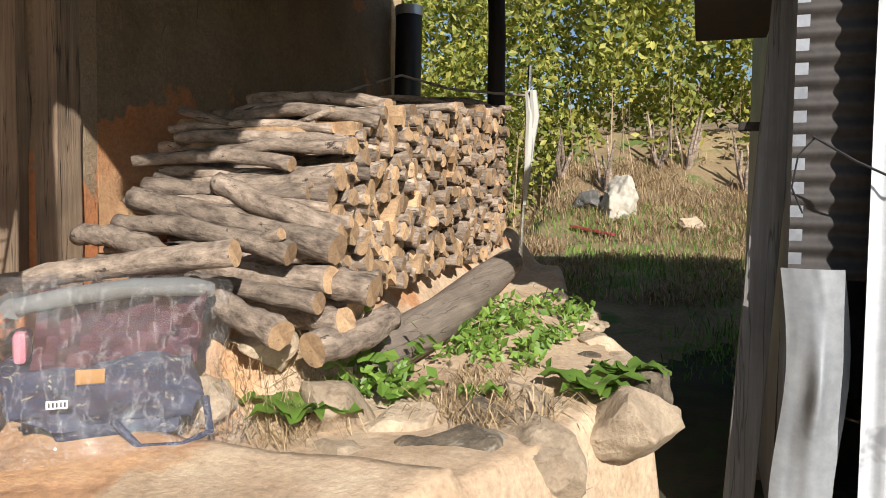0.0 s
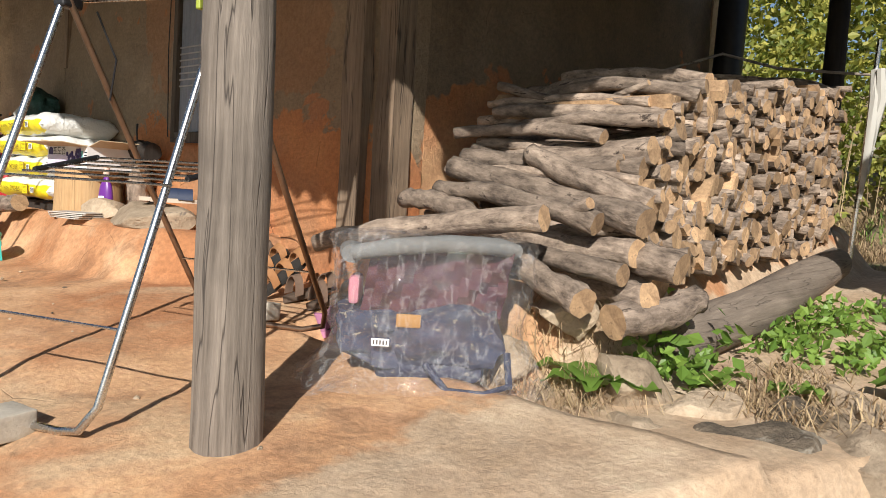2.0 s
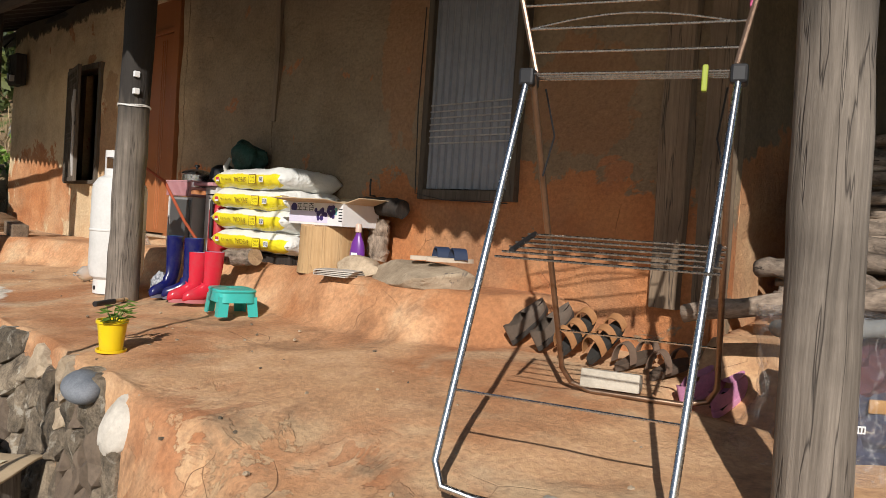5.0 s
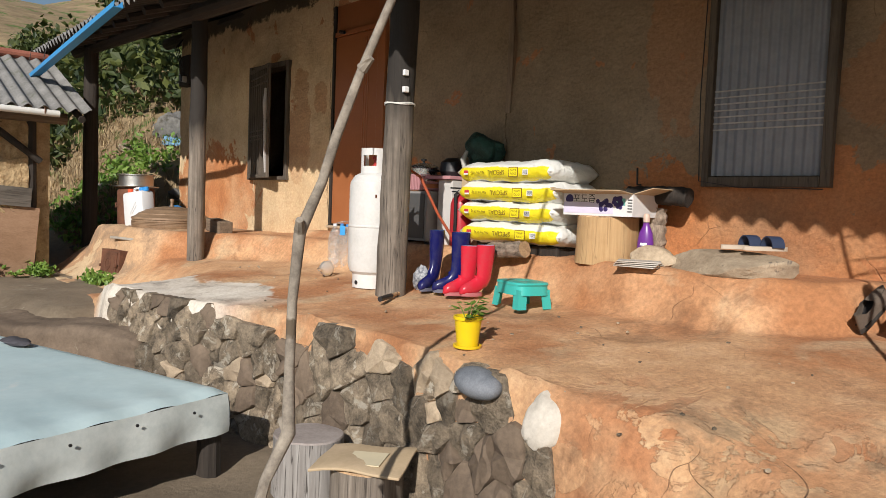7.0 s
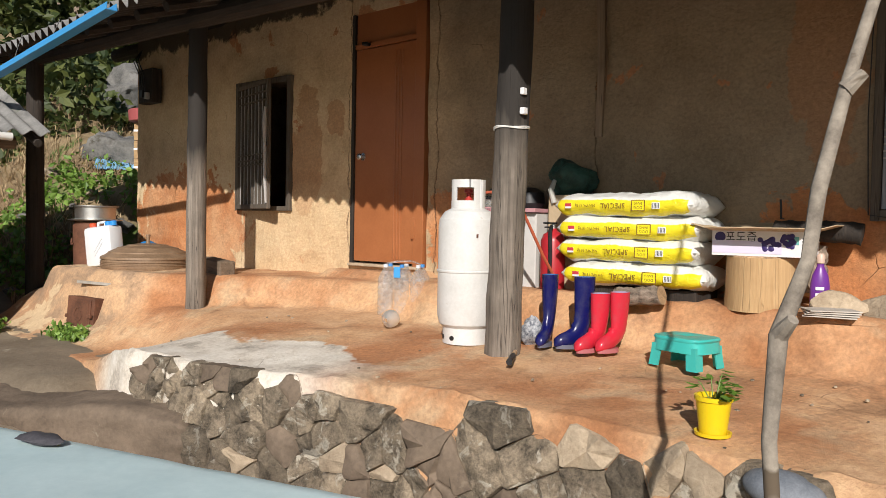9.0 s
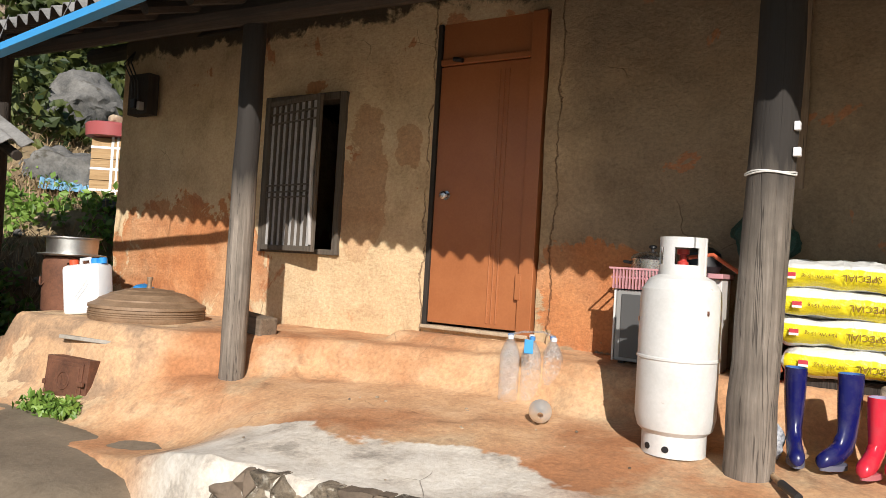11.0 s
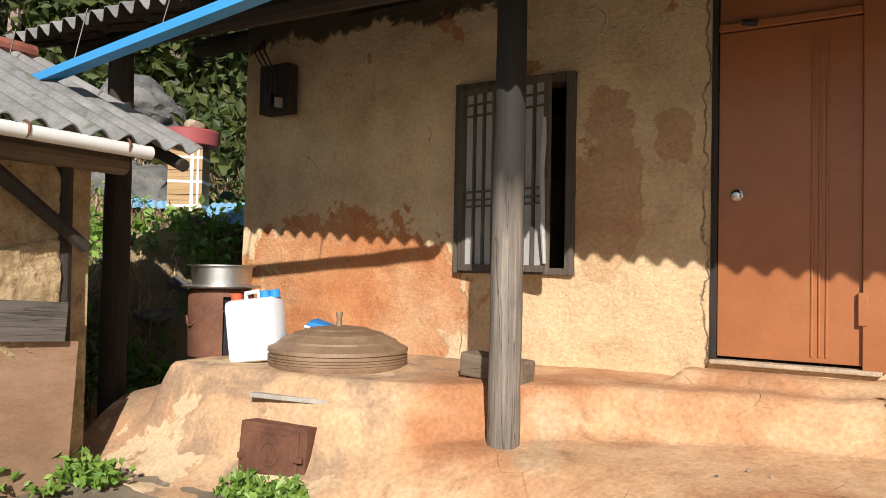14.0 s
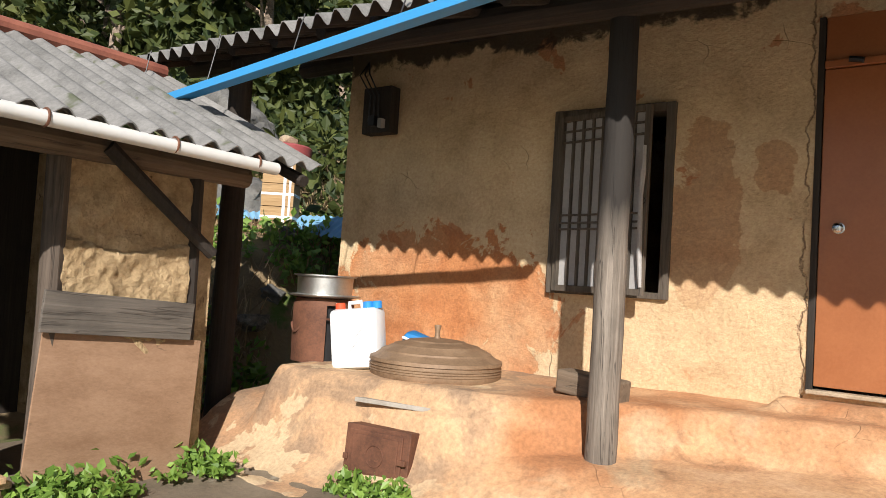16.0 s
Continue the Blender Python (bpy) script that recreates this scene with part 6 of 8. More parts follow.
# ---- plastic stool ----
def stool():
    s = base("plastic_stool", "small turquoise plastic stool on the terrace", "stool", pose(-4.525, -0.815, terrace_z(-4.505, -0.80) + 0.003, 0, 0, -14) @ Matrix.Diagonal((0.86, 0.88, 0.70, 1)))
    m = plastic("turquoise_plastic", (0.05, 0.47, 0.42), 0.35)
    bm = bmesh.new()
    n = 40

    def sq(r, a, e=4.0):
        c, q = math.cos(a), math.sin(a)
        return r * math.copysign(abs(c) ** (2 / e), c), r * 0.80 * math.copysign(abs(q) ** (2 / e), q)

    prof = [(0.152, 0.175), (0.160, 0.192), (0.154, 0.204), (0.11, 0.208), (0.035, 0.207), (0.026, 0.200)]
    rings = [[bm.verts.new((*sq(r, 2 * math.pi * i / n), z)) for i in range(n)] for r, z in prof]
    for a, c in zip(rings, rings[1:]):
        for i in range(n):
            bm.faces.new((a[i], a[(i + 1) % n], c[(i + 1) % n], c[i]))
    bm.faces.new(rings[-1])
    part("seat", bm, m, s, smooth=True, angle=50)
    bm = bmesh.new()
    rows = []
    for k in range(2):
        rows.append([bm.verts.new((*sq(0.153 + 0.006 * k, 2 * math.pi * i / n), 0.178 - 0.07 * k)) for i in range(n)])
    for i in range(n):
        bm.faces.new((rows[0][i], rows[0][(i + 1) % n], rows[1][(i + 1) % n], rows[1][i]))
    part("apron", bm, m, s, smooth=True)
    for sx in (-1, 1):
        for sy in (-1, 1):
            bm = bmesh.new()
            lv = []
            for z, o in ((0.0, 0.034), (0.10, 0.024), (0.15, 0.016)):
                cx, cy = sx * (0.102 + o), sy * (0.082 + o * 0.8)
                w = 0.045 if z < 0.12 else 0.06
                lv.append([bm.verts.new((cx + dx * w, cy + dy * w, z)) for dx, dy in ((-sx, sy * 0.35), (sx * 0.35, sy * 0.35), (sx * 0.35, -sy), (sx * 0.15, -sy), (sx * 0.1, sy * 0.1), (-sx, sy * 0.15))])
            for a, c in zip(lv, lv[1:]):
                for i in range(6):
                    bm.faces.new((a[i], a[(i + 1) % 6], c[(i + 1) % 6], c[i]))
            bm.faces.new(lv[0])
            bm.faces.new(lv[-1])
            part("leg", bm, m, s)
    return s


stool()


# ---- yellow flower pot ----
def flower_pot():
    x, y = -4.10, -1.635
    p = base("flower_pot", "small yellow plastic pot with a leafy green plant", "flower pot", pose(x, y, terrace_z(x, y) + 0.004))
    m = plastic("yellow_pot", (0.78, 0.56, 0.01), 0.35)
    part("pot", lathed([(0.046, 0.006), (0.060, 0.125), (0.066, 0.127), (0.066, 0.142), (0.058, 0.142), (0.055, 0.12), (0.01, 0.118)], 28), m, p, smooth=True)
    part("saucer", lathed([(0.050, 0.0), (0.062, 0.004), (0.064, 0.016), (0.058, 0.016), (0.05, 0.006)], 28), m, p, smooth=True)
    part("soil", lathed([(0.056, 0.122), (0.03, 0.128), (0.002, 0.127)], 20, None, (False, True)), EARTH, p, "dark potting soil")
    rnd = random.Random(8)
    for k in range(9):
        a = rnd.uniform(0, 6.28)
        tip = Vector((0.055 * math.cos(a), 0.055 * math.sin(a), 0.16 + rnd.uniform(0.0, 0.05)))
        bm = tubed([(0.01 * math.cos(a), 0.01 * math.sin(a), 0.12), tip * 0.8 + Vector((0, 0, 0.03)), tip], 0.0022, 5)
        stem = part("stem", bm, LEAF, p)
        for q in range(4):
            b2 = a + rnd.uniform(-1.3, 1.3)
            c = tip + Vector((0.02 * math.cos(b2), 0.02 * math.sin(b2), rnd.uniform(-0.03, 0.012)))
            bm = bmesh.new()
            d = Vector((math.cos(b2), math.sin(b2), rnd.uniform(-0.3, 0.3))) * 0.030
            w = Vector((-math.sin(b2), math.cos(b2), 0)) * 0.013
            mid = Vector((0, 0, 0.004))
            vs = [bm.verts.new(v) for v in (c - d, c - d * 0.2 + w, c + d * 0.5 + w * 0.8, c + d, c + d * 0.5 - w * 0.8, c - d * 0.2 - w, c - mid)]
            for i in range(6):
                bm.faces.new((vs[i], vs[(i + 1) % 6], vs[6]))
            part("leaf", bm, LEAF, stem)
    return p


flower_pot()


# ---- water bottles ----
def water_pack():
    w = base("water_bottle_pack", "shrink-wrapped pack of clear water bottles with blue caps on the terrace", "bottle pack", pose(-6.625, -0.53, terrace_z(-6.62, -0.66) + 0.004, 0, 0, 27) @ Matrix.Diagonal((0.94, 0.94, 0.92, 1)))
    pet = CLEAR
    water = plastic("water", (0.90, 0.95, 0.97), 0.0, 1.0, 1.33, 0.0)
    capm = plastic("white_cap", (0.70, 0.74, 0.78), 0.4)
    prof = [(0.045, 0.0), (0.056, 0.012)]
    for i in range(7):
        prof += [(0.058, 0.03 + 0.03 * i), (0.0545, 0.045 + 0.03 * i)]
    prof += [(0.058, 0.25), (0.050, 0.29), (0.030, 0.335), (0.016, 0.355), (0.015, 0.375)]
    for i in range(3):
        for j in range(2):
            ob = part("bottle", lathed(prof, 20, pose(-0.122 + 0.122 * i, 0.122 * j, 0)), pet, w, smooth=True)
            ob.visible_shadow = False
            part("cap", lathed([(0.017, 0.362), (0.017, 0.382), (0.012, 0.385)], 14, pose(-0.122 + 0.122 * i, 0.122 * j, 0)), plastic("blue_cap", (0.06, 0.25, 0.6), 0.4) if (i + j) % 2 else capm, ob, smooth=True)
    part("handle", tubed([(-0.13, 0.03, 0.385), (-0.05, 0.03, 0.405), (0.06, 0.04, 0.41), (0.13, 0.05, 0.385)], 0.007, 6), CLEAR, w)
    part("tag", boxed(-0.045, -0.06, 0.29, 0.005, -0.052, 0.37, 0.003), plastic("blue_tag", (0.05, 0.32, 0.7), 0.4), w, "blue label")
    return w


water_pack()
fun = part("loose_bottle_top", lathed([(0.055, 0), (0.055, 0.03), (0.03, 0.07), (0.014, 0.09), (0.014, 0.12)], 18, None, (False, False)), plastic("milky_plastic", (0.75, 0.76, 0.74), 0.3, 0.6), None, smooth=True)
fun.matrix_basis = pose(-6.41, -0.85, terrace_z(-6.41, -0.85) + 0.056, 90, 0, 25)
tagged(fun, "cut-off milky bottle top lying on the terrace", "bottle top")


# ---- kitchen things behind the gas cylinder ----
def small_cabinet():
    c = base("small_cabinet", "small white and grey metal cabinet on the clay ledge", "cabinet", pose(-6.06, -0.22, 0.333))
    part("carcass", boxed(-0.18, -0.13, 0.03, 0.16, 0.16, 0.40, 0.006), plastic("grey_panel", (0.28, 0.28, 0.27), 0.4), c)
    part("side_panel", boxed(-0.192, -0.135, 0.03, -0.182, 0.16, 0.405, 0.003), WHITE_PAINT, c)
    part("door", boxed(-0.15, -0.138, 0.05, 0.14, -0.131, 0.38, 0.003), plastic("dark_panel", (0.09, 0.09, 0.09), 0.3), c, "dark glossy door")
    for sx in (-0.15, 0.13):
        part("leg", boxed(sx - 0.015, -0.1, -0.005, sx + 0.015, 0.13, 0.03), BLACK, c)
    return c


small_cabinet()
PINK = plastic("pink_plastic", (0.55, 0.28, 0.30), 0.45)
bas = base("dish_basket", "faded pink slotted plastic basket holding pots", "basket", pose(-6.09, -0.22, 0.74))
for k in range(9):
    z = 0.006 + 0.012 * k
    o = 0.02 * k / 8
    if k in (0, 4, 8):
        for x0, y0, x1, y1 in ((-0.17 - o, -0.13 - o, 0.17 + o, -0.125 - o), (-0.17 - o, 0.125 + o, 0.17 + o, 0.13 + o), (-0.17 - o, -0.124 - o, -0.165 - o, 0.124 + o), (0.165 + o, -0.124 - o, 0.17 + o, 0.124 + o)):
            part("rail", boxed(x0, y0, z, x1, y1, z + 0.010), PINK, bas)
for k in range(20):
    u = -0.165 + 0.33 * k / 19
    part("slat", boxed(u - 0.003, -0.150, 0.0, u + 0.003, -0.1315, 0.100), PINK, bas)
part("floor", boxed(-0.164, -0.123, 0.0, 0.164, 0.123, 0.005), PINK, bas)


def cook_pot():
    p = base("cooking_pot", "polished steel pot with a lid and black knob in the basket", "pot", pose(-6.10, -0.22, 0.80))
    part("body", lathed([(0.095, 0.0), (0.105, 0.01), (0.108, 0.10), (0.114, 0.104)], 32), STEEL, p, smooth=True)
    part("lid", lathed([(0.114, 0.106), (0.10, 0.125), (0.05, 0.142), (0.01, 0.146)], 32), STEEL, p, smooth=True)
    part("knob", lathed([(0.008, 0.145), (0.008, 0.158), (0.022, 0.164), (0.020, 0.176), (0.006, 0.180)], 16), BLACK, p, smooth=True)
    for s in (-1, 1):
        part("handle", tubed([(s * 0.10, -0.03, 0.08), (s * 0.145, -0.02, 0.085), (s * 0.145, 0.02, 0.085), (s * 0.10, 0.03, 0.08)], 0.008, 8), BLACK, p)
    return p


cook_pot()
bk = part("black_kettle", lathed([(0.08, 0), (0.10, 0.03), (0.09, 0.10), (0.05, 0.13), (0.02, 0.135)], 20), BLACK, None, smooth=True)
bk.matrix_basis = pose(-5.86, -0.14, 0.85)
tagged(bk, "round black kettle behind the gas cylinder", "kettle")
bkp = part("shelf_board", boxed(-5.99, -0.30, 0.82, -5.72, -0.03, 0.845, 0.003), PINK, None)
tagged(bkp, "faded pink tray under the black kettle", "tray")
leg = part("tray_stand", boxed(-5.88, -0.26, 0.335, -5.73, -0.06, 0.818, 0.006), plastic("white_box", (0.62, 0.60, 0.57), 0.5), None)
tagged(leg, "narrow white box carrying the tray", "box")
bm = rock_bm(0.15, 0.12, 0.13, 71, 3, 4, 0.22)
net = part("green_net_bag", bm, grainy("dark_green_net", (0.008, 0.03, 0.022), (0.03, 0.10, 0.075), 14, 60, 0.6, bump=1.0, depth=0.02), None, smooth=True)
net.matrix_basis = pose(-5.56, -0.12, 1.04)
tagged(net, "bulging dark green net bag beside the sacks", "net bag")
st = part("net_bag_stand", boxed(-5.66, -0.24, 0.335, -5.46, -0.02, 0.93, 0.01), CARD, None)
tagged(st, "brown carton under the green net bag", "carton")
tie = part("net_tie", tubed([(-0.06, -0.11, -0.02), (-0.07, -0.14, -0.08), (-0.05, -0.13, -0.16)], [0.012, 0.02, 0.016], 7, wob=0.4), cloth, net, "pale cloth strip")


def extinguisher():
    e = base("fire_extinguisher", "red fire extinguisher with a black lever beside the sacks", "fire extinguisher", pose(-5.575, -0.31, 0.348) @ Matrix.Diagonal((1.0, 1.0, 0.9, 1)))
    red = plastic("extinguisher_red", (0.42, 0.02, 0.028), 0.35)
    part("cylinder", lathed([(0.06, 0.0), (0.075, 0.012), (0.075, 0.33), (0.06, 0.375), (0.025, 0.40), (0.02, 0.415)], 26), red, e, smooth=True)
    part("neck", lathed([(0.018, 0.41), (0.018, 0.44), (0.01, 0.445)], 12), ALU, e, "steel valve", smooth=True)
    part("lever", boxed(-0.012, -0.10, 0.445, 0.012, 0.03, 0.457, 0.003), BLACK, e)
    part("handle", boxed(-0.012, -0.085, 0.418, 0.012, -0.018, 0.428, 0.003), BLACK, e)
    part("hose", tubed([(0.0, -0.02, 0.43), (0.03, -0.085, 0.40), (0.035, -0.085, 0.22), (0.03, -0.082, 0.12)], 0.012, 8), BLACK, e, "black hose", smooth=True)
    return e


extinguisher()




# ---- hearth: cauldron, stove drum, jerrycan ----
def cauldron():
    c = base("cauldron", "large brown iron cauldron with a ringed lid on the hearth", "cauldron", pose(-9.62, -0.72, 0.285))
    part("rim", lathed([(0.36, -0.05), (0.395, 0.0), (0.40, 0.03), (0.395, 0.09)], 48), IRON, c, smooth=True)
    part("lid", lathed([(0.405, 0.088), (0.402, 0.108), (0.375, 0.118), (0.34, 0.140), (0.335, 0.150), (0.27, 0.178), (0.262, 0.186), (0.18, 0.206), (0.172, 0.213), (0.08, 0.224), (0.01, 0.226)], 48), IRON, c, smooth=True, angle=25)
    part("knob", lathed([(0.024, 0.224), (0.016, 0.24), (0.015, 0.27), (0.022, 0.30), (0.020, 0.306), (0.004, 0.307)], 16), IRON, c, smooth=True)
    for z in (0.035, 0.05, 0.065):
        part("band", lathed([(0.400, z - 0.004), (0.4045, z), (0.400, z + 0.004)], 48, None, (False, False)), IRON, c, smooth=True)
    return c


cauldron()


def stove_drum():
    s = base("stove_drum", "rusty brown iron stove drum with a chain on the clay hearth", "stove", pose(-10.56, -0.76, 0.275) @ Matrix.Diagonal((1.15, 1.12, 1.05, 1)))
    bm = bmesh.new()
    n = 36
    prof = [(0.175, 0.0), (0.180, 0.20), (0.180, 0.36), (0.165, 0.40)]
    rings = [[bm.verts.new((r * math.cos(2 * math.pi * k / n), r * math.sin(2 * math.pi * k / n), z)) for k in range(n)] for r, z in prof]
    for a, b in zip(rings, rings[1:]):
        for k in range(n):
            ang = 360 * (k + 0.5) / n
            if not (322 < ang < 350 and a is not rings[2] and a is not rings[1] or False) and not (322 < ang < 350 and a is rings[1]):
                bm.faces.new((a[k], a[(k + 1) % n], b[(k + 1) % n], b[k]))
    part("shell", bm, RUST, s, smooth=True)
    part("inside", lathed([(0.15, 0.002), (0.15, 0.39)], 24, None, (True, True)), BLACK, s, smooth=True)
    pts = [(-0.09 + 0.018 * k, -0.165 - 0.02 * math.sin(k / 5 * math.pi), 0.24 - 0.055 * math.sin(k / 5 * math.pi)) for k in range(6)]
    for k, (a, b) in enumerate(zip(pts, pts[1:])):
        part("chain_link", tubed([a, b], 0.0075, 6), RUST, s)
    part("lug", boxed(0.14, -0.12, 0.27, 0.20, -0.085, 0.282, 0.002), RUST, s)
    return s


stove_drum()
pan = base("aluminium_pan", "wide dull aluminium pan sitting on the stove drum", "pan", pose(-10.56, -0.76, 0.697))
part("flange", lathed([(0.17, 0.0), (0.245, 0.012), (0.25, 0.02), (0.18, 0.028)], 40), ALU, pan, smooth=True)
part("body", lathed([(0.185, 0.026), (0.19, 0.14), (0.215, 0.148), (0.215, 0.156), (0.183, 0.150), (0.175, 0.06), (0.01, 0.05)], 40), ALU, pan, smooth=True)
part("dark_contents", lathed([(0.178, 0.125), (0.01, 0.128)], 32), BLACK, pan, "dark pan inside", smooth=True)


def jerrycan():
    j = base("jerrycan", "white translucent jerrycan with red and blue caps leaning on the stove", "jerrycan", pose(-10.09, -0.88, 0.283, 0, -7, 18))
    m = plastic("milky_jug", (0.74, 0.76, 0.78), 0.35, sss=0.3, dirt=0.05)
    bm = boxed(-0.165, -0.085, 0.0, 0.165, 0.085, 0.375, 0.035)
    part("body", bm, m, j, smooth=True, angle=40)
    part("handle", tubed([(-0.05, 0, 0.365), (-0.05, 0, 0.41), (0.03, 0, 0.415), (0.04, 0, 0.37)], 0.014, 10), m, j, smooth=True)
    part("cap", lathed([(0.032, 0.370), (0.032, 0.41), (0.026, 0.415)], 20, pose(-0.115, 0, 0)), plastic("red_cap", (0.75, 0.10, 0.04), 0.35), j, "red screw cap", smooth=True)
    for k in range(2):
        part("cap", lathed([(0.032, 0.370), (0.032, 0.41), (0.026, 0.415)], 20, pose(0.075 + 0.062 * k, 0, 0)), plastic("sky_blue_cap", (0.03, 0.27, 0.70), 0.35), j, "blue screw cap", smooth=True)
    for a in (-1, 1):
        part("ridge", tubed([(-0.04, -0.087, 0.12 + 0.02 * a), (0.07, -0.087, 0.24 + 0.02 * a)], 0.006, 6), m, j)
    return j


jerrycan()
bb = base("blue_bag", "small blue and white bag behind the cauldron lid", "bag", pose(-9.93, -0.55, 0.283, 0, 15, 20))
bm = boxed(-0.11, -0.07, 0.0, 0.11, 0.07, 0.23, 0.04)
for v in bm.verts:
    v.co += noise.noise_vector(v.co * 9) * 0.012
part("body", bm, plastic("bag_blue", (0.02, 0.20, 0.50), 0.6), bb, smooth=True)
for k in (0.08, 0.17):
    part("stripe", boxed(-0.112, -0.077, k, 0.112, 0.077, k + 0.018, 0.008), WHITE_INK, bb)


def hearth_door():
    h = base("hearth_door", "rusty brown iron hearth door with cast number 15", "hearth door", pose(-9.475, -1.392, -0.215, -5, 0, 5))
    m = RUST
    part("frame", boxed(-0.205, -0.02, 0.0, 0.205, 0.10, 0.285, 0.004), m, h)
    part("leaf", boxed(-0.175, -0.032, 0.022, 0.165, -0.0195, 0.262, 0.005), m, h)
    part("leaf_rim", boxed(-0.150, -0.036, 0.045, 0.140, -0.031, 0.24, 0.004), m, h)
    ring = [(0.0 + 0.055 * math.cos(a), -0.038, 0.14 + 0.055 * math.sin(a)) for a in [2 * math.pi * i / 28 for i in range(29)]]
    part("ring_ridge", tubed(ring, 0.004, 6, cap=False), m, h)
    words("15", 0.085, h, pose(0, -0.0385, 0.14, 90), m)
    part("latch", boxed(0.15, -0.05, 0.12, 0.20, -0.03, 0.15, 0.004), m, h)
    part("hinge", boxed(-0.20, -0.04, 0.10, -0.17, -0.018, 0.13, 0.003), m, h)
    return h


hearth_door()
lint = part("hearth_lintel", boxed(-0.24, -0.03, 0, 0.24, 0.09, 0.025, 0.004), grainy("dusty_sheet_strip", (0.30, 0.265, 0.22), (0.46, 0.42, 0.36), 9, 60, 0.7), None)
lint.matrix_basis = pose(-9.49, -1.255, 0.165, -6, 0, 8)
tagged(lint, "strip of grey metal sheet set in the clay above the hearth door", "lintel")
wedge = part("wood_block", boxed(-0.19, -0.07, 0, 0.19, 0.07, 0.125, 0.012), wood_material("old_block_wood", (0.12, 0.085, 0.055), (0.27, 0.20, 0.14), along="X"), None)
wedge.matrix_basis = pose(-8.62, -0.66, 0.285, 0, 4, -6)
tagged(wedge, "dark weathered wooden block on the clay ledge by the post", "block")
brush = base("hand_brush", "wooden handled tool lying against the post", "tool", pose(-5.29, -1.14, terrace_z(-5.29, -1.14) + 0.018, 0, 0, 118))
part("grip", tubed([(-0.14, 0, 0), (0.02, 0, 0.004)], 0.016, 10), BLACK, brush, smooth=True)
part("handle", tubed([(0.021, 0, 0.004), (0.16, 0, 0.01)], [0.013, 0.011], 10), CUT_WOOD, brush, smooth=True)
bm = rock_bm(0.06, 0.05, 0.09, 75, 2, 3, 0.25)
pc = part("checked_cloth", bm, grainy("checked_fabric", (0.02, 0.03, 0.06), (0.55, 0.56, 0.58), 40, 90, 0.9), None, smooth=True)
pc.matrix_basis = pose(-5.40, -0.80, terrace_z(-5.40, -0.80) + 0.075)
tagged(pc, "bunched black and white checked cloth behind the post", "cloth")


